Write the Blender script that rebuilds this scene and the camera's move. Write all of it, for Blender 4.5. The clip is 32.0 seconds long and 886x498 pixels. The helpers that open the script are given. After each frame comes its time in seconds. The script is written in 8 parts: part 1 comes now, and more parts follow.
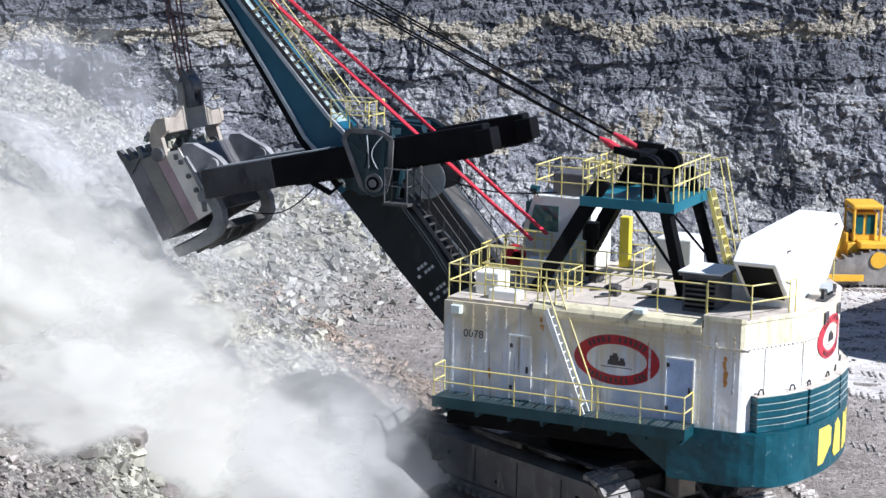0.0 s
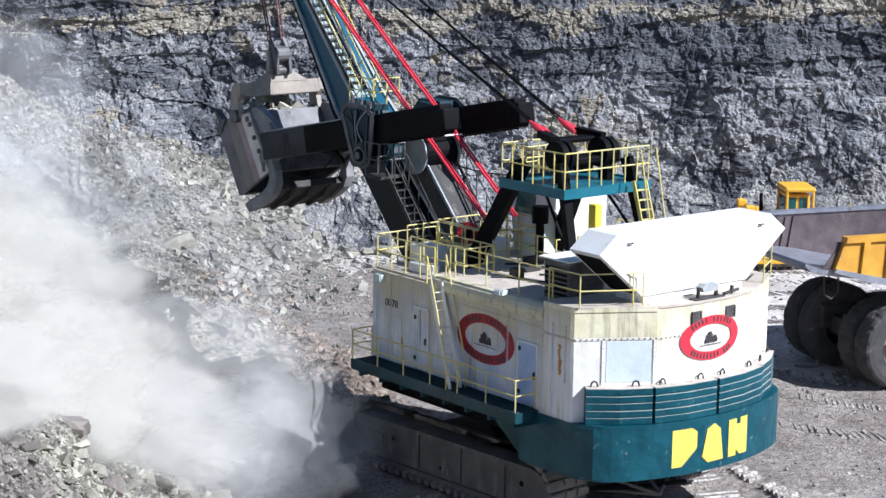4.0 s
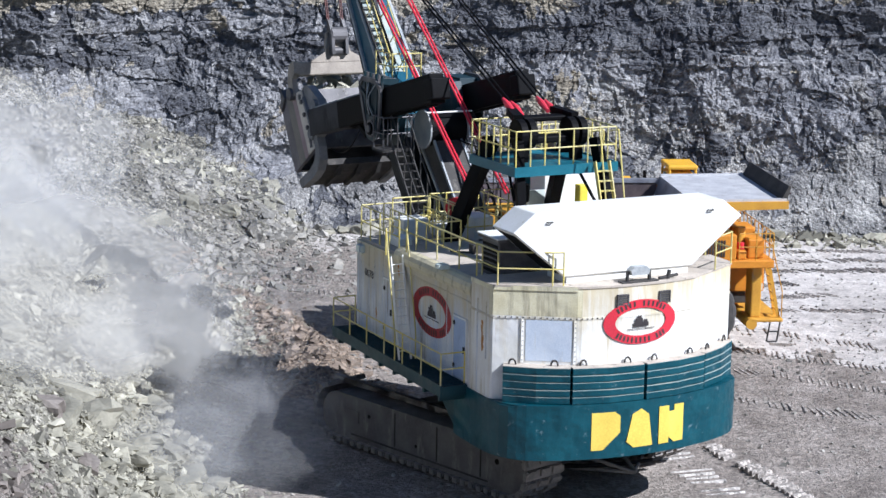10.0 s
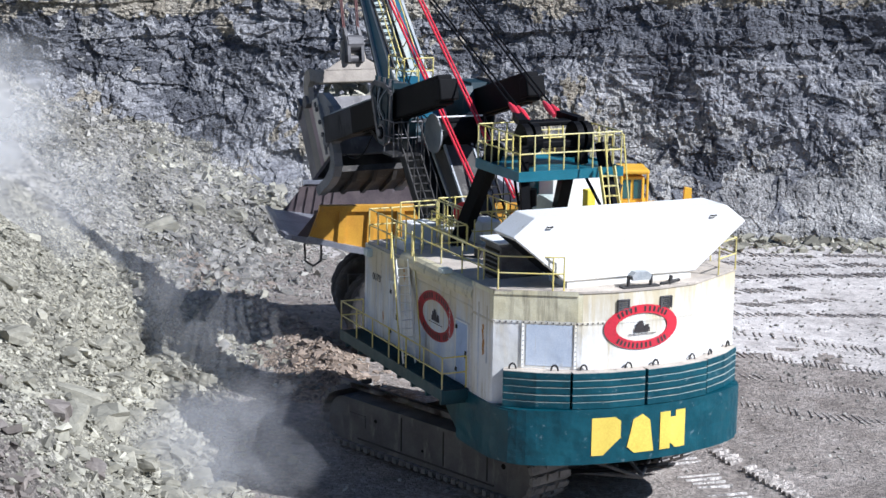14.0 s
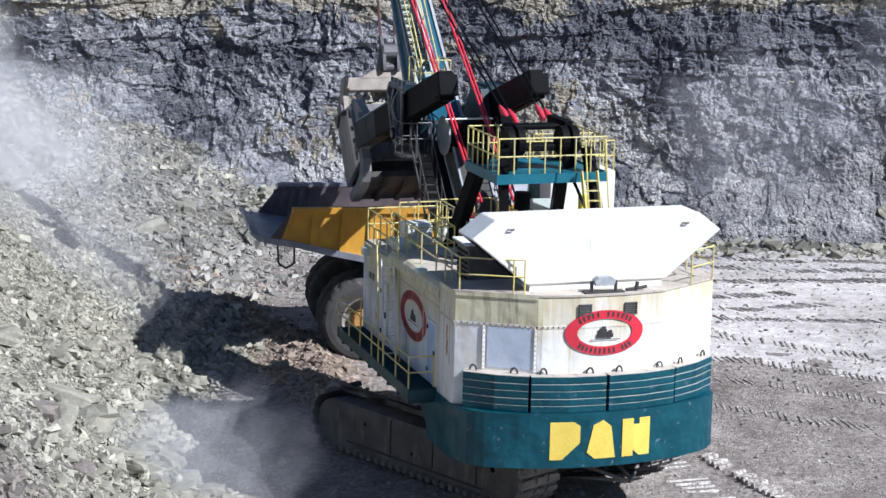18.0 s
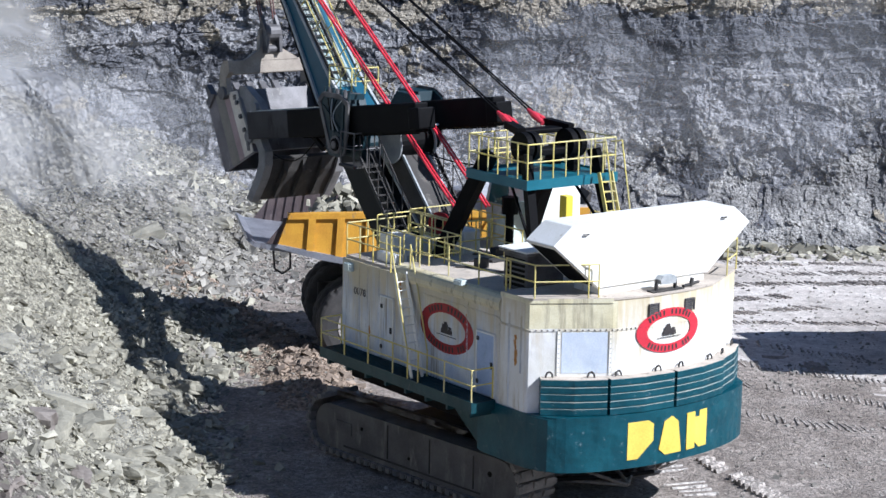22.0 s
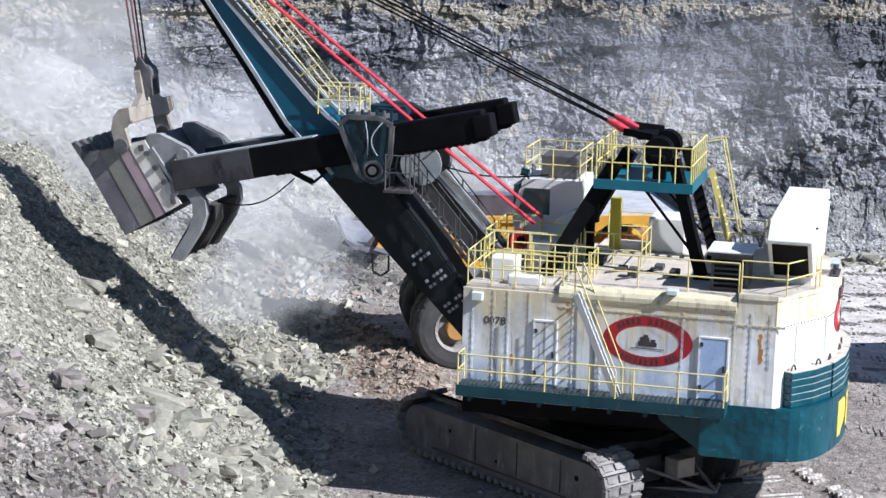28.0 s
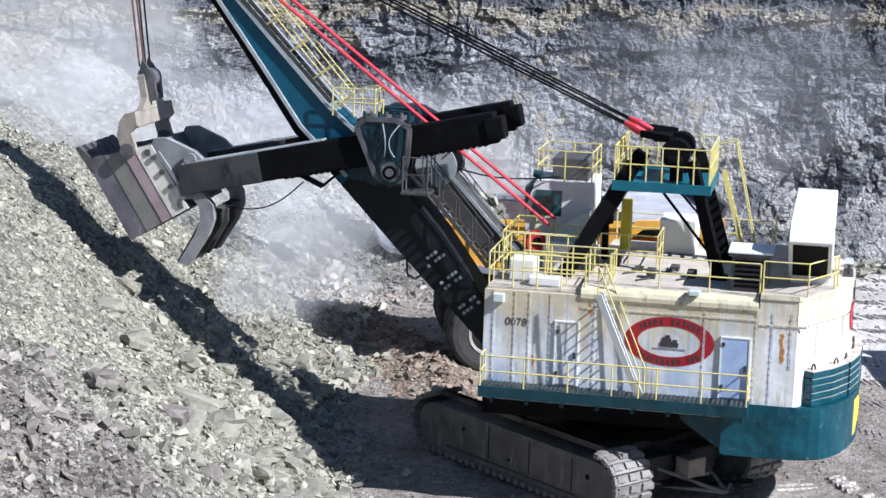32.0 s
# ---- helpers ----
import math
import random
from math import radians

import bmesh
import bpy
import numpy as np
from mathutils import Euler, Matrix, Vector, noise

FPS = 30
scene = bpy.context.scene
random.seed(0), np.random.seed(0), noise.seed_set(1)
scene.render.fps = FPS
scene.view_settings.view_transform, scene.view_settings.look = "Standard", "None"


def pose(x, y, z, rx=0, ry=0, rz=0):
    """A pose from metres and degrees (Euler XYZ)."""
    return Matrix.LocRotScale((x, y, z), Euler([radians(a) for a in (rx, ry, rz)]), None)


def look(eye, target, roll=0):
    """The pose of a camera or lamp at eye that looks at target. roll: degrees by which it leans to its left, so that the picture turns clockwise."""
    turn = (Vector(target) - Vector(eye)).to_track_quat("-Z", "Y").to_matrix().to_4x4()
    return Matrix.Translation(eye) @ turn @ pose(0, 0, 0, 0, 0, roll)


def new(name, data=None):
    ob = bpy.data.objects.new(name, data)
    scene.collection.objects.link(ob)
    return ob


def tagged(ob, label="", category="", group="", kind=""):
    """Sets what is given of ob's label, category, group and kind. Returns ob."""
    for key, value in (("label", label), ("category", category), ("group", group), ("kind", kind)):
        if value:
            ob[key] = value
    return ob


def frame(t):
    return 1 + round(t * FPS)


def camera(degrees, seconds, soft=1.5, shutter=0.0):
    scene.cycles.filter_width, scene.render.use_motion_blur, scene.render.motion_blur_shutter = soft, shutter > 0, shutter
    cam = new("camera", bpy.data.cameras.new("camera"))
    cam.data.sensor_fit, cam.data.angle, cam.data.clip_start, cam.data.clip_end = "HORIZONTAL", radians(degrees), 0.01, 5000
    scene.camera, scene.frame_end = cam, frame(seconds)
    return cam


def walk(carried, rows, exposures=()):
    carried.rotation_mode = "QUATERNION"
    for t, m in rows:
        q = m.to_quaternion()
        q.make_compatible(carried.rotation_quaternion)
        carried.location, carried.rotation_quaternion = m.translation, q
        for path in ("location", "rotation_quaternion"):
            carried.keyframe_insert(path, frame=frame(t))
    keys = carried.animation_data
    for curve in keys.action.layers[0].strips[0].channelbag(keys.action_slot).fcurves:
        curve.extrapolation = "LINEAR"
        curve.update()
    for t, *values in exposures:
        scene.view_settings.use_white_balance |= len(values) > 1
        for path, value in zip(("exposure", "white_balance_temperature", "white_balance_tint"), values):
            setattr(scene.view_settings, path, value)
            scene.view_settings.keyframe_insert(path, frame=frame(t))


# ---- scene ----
# seconds, stops, kelvin, tint of the clip's own camera
EXPOSURES = ((0, 0.68, 5330, 15), (3.5, 0.62, 5330, 15), (7, 0.46, 5330, 15), (22, 0.46, 5330, 15), (25, 0.55, 5330, 15), (28, 0.61, 5330, 15), (32, 0.62, 5330, 15))
# ---- camera ----
cam = camera(24.83, 32.0, 1.5, 0.3)
EYE = Vector((0.0, -63.00, 19.60))
# seconds, bearing, dip and lean of the camera in degrees
CAM_ROWS = (
    (0, -5.026, 10.588, 1.029),
    (0.5, -4.980, 10.628, 0.990),
    (1, -4.865, 10.667, 0.907),
    (1.5, -4.709, 10.747, 0.802),
    (2, -4.454, 10.777, 0.683),
    (2.5, -4.048, 10.844, 0.597),
    (3, -3.669, 10.922, 0.661),
    (3.5, -3.440, 10.931, 0.623),
    (5.5, -3.083, 10.961, 1.018),
    (6, -3.072, 10.935, 0.923),
    (6.5, -2.879, 11.044, 0.879),
    (7, -2.648, 11.327, 0.925),
    (7.5, -2.427, 11.442, 0.875),
    (8, -2.408, 11.522, 0.893),
    (8.5, -2.379, 11.587, 0.824),
    (9, -2.394, 11.341, 0.823),
    (9.5, -2.500, 11.408, 0.911),
    (10, -2.623, 11.542, 0.876),
    (10.5, -2.597, 11.611, 0.827),
    (11, -2.563, 11.538, 0.807),
    (11.5, -2.548, 11.411, 0.909),
    (12, -2.583, 11.402, 1.061),
    (12.5, -2.695, 11.459, 0.854),
    (13, -2.816, 11.486, 0.846),
    (13.5, -2.839, 11.459, 0.878),
    (14, -2.816, 11.411, 0.847),
    (14.5, -2.837, 11.393, 0.885),
    (16.5, -2.571, 11.378, 1.125),
    (17, -2.542, 11.365, 1.219),
    (17.5, -2.545, 11.343, 1.025),
    (18, -2.539, 11.319, 1.213),
    (18.5, -2.541, 11.268, 1.222),
    (19, -2.532, 11.225, 1.222),
    (19.5, -2.527, 11.325, 1.063),
    (20, -2.508, 11.359, 1.126),
    (20.5, -2.531, 11.371, 1.216),
    (21, -2.569, 11.341, 1.156),
    (21.5, -2.568, 11.317, 0.918),
    (22, -2.424, 11.189, 0.963),
    (22.5, -2.678, 11.084, 1.155),
    (23, -3.174, 10.947, 1.373),
    (23.5, -3.502, 10.917, 1.258),
    (24, -3.735, 10.863, 1.245),
    (24.5, -3.913, 10.819, 1.448),
    (25, -4.102, 10.812, 1.408),
    (25.5, -4.291, 10.880, 1.229),
    (27.5, -5.040, 11.133, 1.394),
    (28, -5.279, 11.119, 1.398),
    (28.5, -5.462, 11.140, 1.327),
    (29, -5.532, 11.160, 1.555),
    (29.5, -5.719, 11.171, 1.591),
    (30, -6.133, 11.209, 1.489),
    (30.5, -6.314, 11.192, 1.390),
    (31, -6.401, 11.177, 1.527),
    (31.5, -6.331, 11.100, 1.600),
    (32, -6.285, 11.047, 1.747),
)


def cam_pose(bearing, dip, lean):
    b, d = radians(bearing), radians(dip)
    way = Vector((math.sin(b) * math.cos(d), math.cos(b) * math.cos(d), -math.sin(d)))
    return look(EYE, EYE + way, lean)


walk(cam, [(t, cam_pose(b, d, l)) for t, b, d, l in CAM_ROWS], EXPOSURES)

# ---- world and light ----
SUN_EL, SUN_BEARING = 41.0, 112.0      # degrees; the bearing runs clockwise from +Y
world = bpy.data.worlds.new("sky")
scene.world = world
world.use_nodes = True
sky = world.node_tree.nodes.new("ShaderNodeTexSky")
sky.sky_type, sky.sun_disc = "NISHITA", False
sky.air_density, sky.dust_density, sky.ozone_density = 1.2, 0.4, 3.0
sky.sun_elevation, sky.sun_rotation = radians(SUN_EL), radians(SUN_BEARING)
world.node_tree.nodes["Background"].inputs[1].default_value = 0.05
world.node_tree.links.new(sky.outputs[0], world.node_tree.nodes["Background"].inputs[0])
sun = new("sun", bpy.data.lights.new("sun", "SUN"))
sun.data.energy, sun.data.angle, sun.data.color = 5.5, radians(0.53), (1.0, 0.935, 0.82)
_b, _e = radians(SUN_BEARING), radians(SUN_EL)
sun.matrix_world = look((math.sin(_b) * math.cos(_e) * 80, math.cos(_b) * math.cos(_e) * 80, math.sin(_e) * 80), (0, 0, 0))


# ---- materials ----
def surf(name, c1, c2, rough=0.7, metal=0.0, scale=1.5, fine=25.0, bump=0.15, dirt=None, amount=0.45, dscale=3.0, spec=0.4, streak=0.35, dent=0.0):
    """Two tones at a coarse scale, grain at a fine one, and dirt or rust in patches."""
    m = bpy.data.materials.new(name)
    m.use_nodes = True
    n, l = m.node_tree.nodes, m.node_tree.links
    bsdf = n["Principled BSDF"]
    tc = n.new("ShaderNodeTexCoord")
    big, small = n.new("ShaderNodeTexNoise"), n.new("ShaderNodeTexNoise")
    big.inputs["Scale"].default_value, big.inputs["Detail"].default_value = scale, 6
    small.inputs["Scale"].default_value, small.inputs["Detail"].default_value = fine, 4
    for t in (big, small):
        l.new(tc.outputs["Object"], t.inputs["Vector"])
    ramp = n.new("ShaderNodeMapRange")
    ramp.inputs[1].default_value, ramp.inputs[2].default_value = 0.35, 0.65
    l.new(big.outputs[0], ramp.inputs[0])
    mix = n.new("ShaderNodeMix")
    mix.data_type = "RGBA"
    mix.inputs[6].default_value, mix.inputs[7].default_value = (*c1, 1), (*c2, 1)
    l.new(ramp.outputs[0], mix.inputs[0])
    col = mix.outputs[2]
    grain = n.new("ShaderNodeMix")
    grain.data_type, grain.blend_type = "RGBA", "OVERLAY"
    grain.inputs[0].default_value = 0.35
    l.new(col, grain.inputs[6])
    l.new(small.outputs[0], grain.inputs[7])
    col = grain.outputs[2]
    if dirt:
        d = n.new("ShaderNodeTexNoise")
        d.inputs["Scale"].default_value, d.inputs["Detail"].default_value, d.inputs["Roughness"].default_value = dscale, 8, 0.7
        mp = n.new("ShaderNodeMapping")
        mp.inputs["Scale"].default_value = (1.0, 1.0, streak)
        mp.inputs["Location"].default_value = (3.1, 7.7, 1.3)
        l.new(tc.outputs["Object"], mp.inputs[0])
        l.new(mp.outputs[0], d.inputs["Vector"])
        r2 = n.new("ShaderNodeMapRange")
        r2.inputs[1].default_value, r2.inputs[2].default_value = 1.0 - amount, 1.12 - amount
        l.new(d.outputs[0], r2.inputs[0])
        mx = n.new("ShaderNodeMix")
        mx.data_type = "RGBA"
        mx.inputs[7].default_value = (*dirt, 1)
        l.new(r2.outputs[0], mx.inputs[0])
        l.new(col, mx.inputs[6])
        col = mx.outputs[2]
    l.new(col, bsdf.inputs["Base Color"])
    bsdf.inputs["Roughness"].default_value = rough
    bsdf.inputs["Metallic"].default_value = metal
    bsdf.inputs["Specular IOR Level"].default_value = spec
    if bump:
        b = n.new("ShaderNodeBump")
        b.inputs["Strength"].default_value, b.inputs["Distance"].default_value = bump, 0.05
        l.new(small.outputs[0], b.inputs["Height"])
        l.new(b.outputs[0], bsdf.inputs["Normal"])
        if dent:
            wide, knock = n.new("ShaderNodeTexNoise"), n.new("ShaderNodeBump")
            wide.inputs["Scale"].default_value, wide.inputs["Detail"].default_value = 1.3, 2
            l.new(tc.outputs["Object"], wide.inputs["Vector"])
            knock.inputs["Strength"].default_value, knock.inputs["Distance"].default_value = 1.0, dent
            l.new(wide.outputs[0], knock.inputs["Height"])
            l.new(knock.outputs[0], b.inputs["Normal"])
    return m


WHITE = surf("white_paint", (0.80, 0.80, 0.77), (0.72, 0.71, 0.64), 0.5, scale=0.8, dirt=(0.45, 0.40, 0.26), amount=0.38, dscale=4, bump=0.05, streak=0.15)
WALLW = surf("rear_wall_paint", (0.80, 0.80, 0.77), (0.72, 0.71, 0.64), 0.5, scale=0.8, dirt=(0.44, 0.39, 0.25), amount=0.43, dscale=3.2, bump=0.05, streak=0.10, dent=0.05)
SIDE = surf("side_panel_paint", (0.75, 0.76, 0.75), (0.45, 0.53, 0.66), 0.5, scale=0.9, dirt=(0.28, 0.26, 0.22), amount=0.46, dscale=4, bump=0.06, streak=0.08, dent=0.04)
ROOF = surf("dusty_roof_plate", (0.54, 0.475, 0.39), (0.43, 0.38, 0.315), 0.85, dirt=(0.17, 0.145, 0.12), amount=0.42, dent=0.03)
TEAL = surf("teal_paint", (0.003, 0.050, 0.070), (0.007, 0.072, 0.095), 0.38, scale=1.1, dirt=(0.20, 0.27, 0.29), amount=0.39, dscale=3.2, streak=1.2, bump=0.14, dent=0.12)
OILT = surf("dark_oily_teal", (0.004, 0.02, 0.028), (0.008, 0.03, 0.04), 0.5, dirt=(0.07, 0.07, 0.065), amount=0.42)
PALET = surf("weathered_pale_teal", (0.20, 0.30, 0.31), (0.40, 0.42, 0.37), 0.6, scale=2.0, dirt=(0.10, 0.11, 0.10), amount=0.42, dscale=6)
TEALD = surf("dusty_teal_paint", (0.004, 0.034, 0.045), (0.008, 0.050, 0.062), 0.45, dirt=(0.09, 0.10, 0.098), amount=0.38, dent=0.06)
BOOMT = surf("boom_teal_paint", (0.006, 0.070, 0.115), (0.010, 0.085, 0.135), 0.42, dirt=(0.12, 0.16, 0.18), amount=0.33, dscale=4, streak=1.6, bump=0.06)
BLACK = surf("greasy_black_steel", (0.003, 0.003, 0.0035), (0.006, 0.006, 0.0065), 0.6, dirt=(0.018, 0.017, 0.016), amount=0.34, spec=0.08)
BOOMD = surf("dusty_slate_black_paint", (0.005, 0.007, 0.0085), (0.009, 0.0115, 0.0135), 0.55, dirt=(0.036, 0.036, 0.035), amount=0.42, dscale=2.5, streak=0.6, spec=0.25)
FLANGE = surf("pale_dusty_flange", (0.42, 0.43, 0.42), (0.26, 0.29, 0.30), 0.6)
CREAM = surf("yellowed_cream_paint", (0.74, 0.70, 0.50), (0.66, 0.60, 0.38), 0.55, scale=1.2, dirt=(0.44, 0.40, 0.27), amount=0.50, dscale=2.6, bump=0.05, streak=0.10, dent=0.06)
PATCH = surf("pale_blue_panel", (0.64, 0.70, 0.77), (0.55, 0.62, 0.71), 0.45, dirt=(0.50, 0.48, 0.40), amount=0.44, dscale=4, bump=0.04, streak=0.1, dent=0.03)
DOORB = surf("pale_blue_door_paint", (0.42, 0.52, 0.70), (0.34, 0.44, 0.62), 0.5, dirt=(0.22, 0.22, 0.24), amount=0.40, dscale=5, bump=0.05, streak=0.2)
RUST = surf("orange_rust", (0.50, 0.26, 0.07), (0.42, 0.20, 0.05), 0.9, scale=6, bump=0)
RIBBED = surf("scoured_dipper_side", (0.19, 0.178, 0.195), (0.105, 0.098, 0.112), 0.5, 0.3, scale=1.1, fine=18, dirt=(0.30, 0.28, 0.27), amount=0.40, dscale=3.5, streak=0.25)
PINK = surf("scuffed_mauve_steel", (0.40, 0.30, 0.30), (0.30, 0.22, 0.225), 0.6, dirt=(0.36, 0.31, 0.29), amount=0.42)
STEEL = surf("worn_grey_steel", (0.15, 0.145, 0.147), (0.075, 0.072, 0.072), 0.55, 0.3, dirt=(0.24, 0.23, 0.21), amount=0.40)
WEARM = surf("pale_beige_wear_steel", (0.74, 0.69, 0.60), (0.60, 0.55, 0.47), 0.6, dirt=(0.22, 0.19, 0.17), amount=0.36)
BAILM = surf("scuffed_beige_steel", (0.36, 0.315, 0.255), (0.25, 0.215, 0.175), 0.6, dirt=(0.10, 0.09, 0.08), amount=0.38)
TRACK = surf("dusty_track_steel", (0.30, 0.28, 0.255), (0.16, 0.15, 0.14), 0.7, 0.2, dirt=(0.34, 0.31, 0.27), amount=0.45)
FRAME = surf("dark_underframe", (0.035, 0.033, 0.032), (0.065, 0.061, 0.055), 0.8, dirt=(0.15, 0.135, 0.12), amount=0.40)
NOSE = surf("haze_greyed_black_steel", (0.026, 0.025, 0.026), (0.055, 0.053, 0.054), 0.8, scale=0.8, dirt=(0.012, 0.012, 0.013), amount=0.46, dscale=1.6, streak=0.5)
DUSTY = surf("dust_coated_cast_steel", (0.27, 0.265, 0.26), (0.17, 0.167, 0.165), 0.8, dirt=(0.09, 0.087, 0.085), amount=0.38, dscale=3.0, streak=0.3)
SCOUR = surf("scoured_olive_steel", (0.25, 0.237, 0.205), (0.17, 0.16, 0.15), 0.55, 0.2, scale=0.9, dirt=(0.12, 0.11, 0.115), amount=0.42, dscale=2.0, streak=0.4)
CASE = surf("dusty_taupe_steel", (0.07, 0.066, 0.06), (0.045, 0.042, 0.039), 0.8, dirt=(0.18, 0.165, 0.145), amount=0.42, dscale=2.6, streak=0.3, dent=0.03)
TSIDE = surf("dust_caked_track_side", (0.15, 0.143, 0.132), (0.10, 0.096, 0.09), 0.85, dirt=(0.23, 0.21, 0.185), amount=0.44, dscale=2.4, streak=0.3, dent=0.04)
YRAIL = surf("yellow_rail_paint", (0.68, 0.56, 0.14), (0.58, 0.52, 0.26), 0.5, bump=0)
RED = surf("red_paint", (0.62, 0.03, 0.05), (0.50, 0.04, 0.06), 0.4, bump=0)
REDD = surf("faded_dark_red_paint", (0.36, 0.012, 0.02), (0.28, 0.015, 0.02), 0.5, dirt=(0.10, 0.02, 0.02), amount=0.42, bump=0)
INK = surf("faded_black_lettering", (0.035, 0.03, 0.03), (0.06, 0.05, 0.05), 0.7, bump=0)
LOGO = surf("chipped_yellow_paint", (0.78, 0.60, 0.10), (0.70, 0.52, 0.08), 0.5, dirt=(0.30, 0.14, 0.03), amount=0.36, dscale=6, bump=0)
TRUCKY = surf("truck_yellow_paint", (0.62, 0.33, 0.035), (0.52, 0.26, 0.03), 0.5, dirt=(0.26, 0.20, 0.13), amount=0.40)
TRUCKO = surf("truck_orange_paint", (0.66, 0.26, 0.02), (0.56, 0.22, 0.02), 0.45, dirt=(0.28, 0.2, 0.12), amount=0.34)
DOZER = surf("dozer_yellow_paint", (0.78, 0.44, 0.03), (0.68, 0.38, 0.03), 0.45, dirt=(0.26, 0.2, 0.12), amount=0.33)
BODYIN = surf("scraped_body_steel", (0.40, 0.41, 0.45), (0.28, 0.29, 0.33), 0.35, 0.5, dirt=(0.16, 0.13, 0.12), amount=0.42)
LINER = surf("scraped_purple_brown_steel", (0.17, 0.135, 0.13), (0.11, 0.088, 0.09), 0.45, 0.35, dirt=(0.30, 0.27, 0.26), amount=0.38, dscale=2.2)
CANOPY = surf("bare_canopy_steel", (0.62, 0.62, 0.62), (0.48, 0.48, 0.49), 0.5, 0.2, dirt=(0.30, 0.27, 0.24), amount=0.42)
TYRE = surf("dusty_rubber", (0.045, 0.044, 0.043), (0.075, 0.07, 0.066), 0.9, dirt=(0.16, 0.145, 0.13), amount=0.4, bump=0.2)
HUBM = surf("rusty_orange_hub", (0.52, 0.27, 0.06), (0.42, 0.22, 0.06), 0.7, dirt=(0.30, 0.22, 0.14), amount=0.45)
GLASS = surf("tinted_cab_glass", (0.02, 0.09, 0.09), (0.03, 0.11, 0.11), 0.08, bump=0, spec=0.7)
LAMPM = surf("lamp_lens", (0.55, 0.62, 0.58), (0.6, 0.66, 0.6), 0.15, bump=0)


def roof_drips(m, low, high):
    """Tan run-off stains that start at the roof edge and thin out downwards."""
    n, l = m.node_tree.nodes, m.node_tree.links
    bsdf = n["Principled BSDF"]
    tc = n.new("ShaderNodeTexCoord")
    sep = n.new("ShaderNodeSeparateXYZ")
    l.new(tc.outputs["Object"], sep.inputs[0])
    run = n.new("ShaderNodeMapRange")
    run.inputs[1].default_value, run.inputs[2].default_value = low, high
    l.new(sep.outputs[2], run.inputs[0])
    mp = n.new("ShaderNodeMapping")
    mp.inputs["Scale"].default_value = (1, 1, 0.08)
    l.new(tc.outputs["Object"], mp.inputs[0])
    nz = n.new("ShaderNodeTexNoise")
    nz.inputs["Scale"].default_value, nz.inputs["Detail"].default_value, nz.inputs["Roughness"].default_value = 2.6, 9, 0.75
    l.new(mp.outputs[0], nz.inputs["Vector"])
    add = n.new("ShaderNodeMath")
    add.operation = "MULTIPLY_ADD"
    add.inputs[1].default_value = 0.34
    l.new(run.outputs[0], add.inputs[0])
    l.new(nz.outputs[0], add.inputs[2])
    cut = n.new("ShaderNodeMapRange")
    cut.inputs[1].default_value, cut.inputs[2].default_value, cut.inputs[4].default_value = 0.53, 0.80, 0.85
    l.new(add.outputs[0], cut.inputs[0])
    mix = n.new("ShaderNodeMix")
    mix.data_type = "RGBA"
    mix.inputs[7].default_value = (0.56, 0.47, 0.27, 1)
    l.new(cut.outputs[0], mix.inputs[0])
    l.new(bsdf.inputs["Base Color"].links[0].from_socket, mix.inputs[6])
    l.new(mix.outputs[2], bsdf.inputs["Base Color"])


roof_drips(SIDE, 4.6, 6.8)
roof_drips(WALLW, 5.2, 7.6)


# ---- building helpers ----
def finish(name, bm, material, smooth=False):
    mats = material if isinstance(material, (list, tuple)) else [material]
    bmesh.ops.recalc_face_normals(bm, faces=bm.faces)
    me = bpy.data.meshes.new(name)
    bm.to_mesh(me)
    bm.free()
    for m in mats:
        me.materials.append(m)
    if smooth:
        me.polygons.foreach_set("use_smooth", [True] * len(me.polygons))
    return me


def thing(name, label, category, group="", kind="", at=None):
    ob = new(name)
    ob.empty_display_size = 0.5
    tagged(ob, label, category, group, kind)
    if at is not None:
        ob.matrix_world = at
    return ob


def part(name, bm, material, parent, label="", smooth=False):
    ob = new(name, finish(name, bm, material, smooth))
    ob.parent = parent
    if label:
        tagged(ob, label)
    return ob


def box(bm, x0, x1, y0, y1, z0, z1, bevel=0.0, m=None):
    vs = [bm.verts.new(p) for p in ((x0, y0, z0), (x1, y0, z0), (x1, y1, z0), (x0, y1, z0), (x0, y0, z1), (x1, y0, z1), (x1, y1, z1), (x0, y1, z1))]
    fs = [bm.faces.new([vs[i] for i in q]) for q in ((3, 2, 1, 0), (4, 5, 6, 7), (0, 1, 5, 4), (1, 2, 6, 5), (2, 3, 7, 6), (3, 0, 4, 7))]
    if bevel:
        es = list({e for f in fs for e in f.edges})
        r = bmesh.ops.bevel(bm, geom=es, offset=bevel, segments=2, affect="EDGES", profile=0.5)
        vs = list({v for f in r["faces"] for v in f.verts} | {v for v in vs if v.is_valid})
    if m is not None:
        bmesh.ops.transform(bm, matrix=m, verts=vs)
    return vs


def prism(bm, outline, axis, a, b):
    """A flat outline pushed from a to b along an axis; the outline gives the other two coordinates in order."""
    def place(p, d):
        return {"x": (d, p[0], p[1]), "y": (p[0], d, p[1]), "z": (p[0], p[1], d)}[axis]
    lo = [bm.verts.new(place(p, a)) for p in outline]
    hi = [bm.verts.new(place(p, b)) for p in outline]
    n = len(outline)
    bm.faces.new(lo)
    bm.faces.new(hi)
    for i in range(n):
        bm.faces.new((lo[i], lo[(i + 1) % n], hi[(i + 1) % n], hi[i]))
    return lo + hi


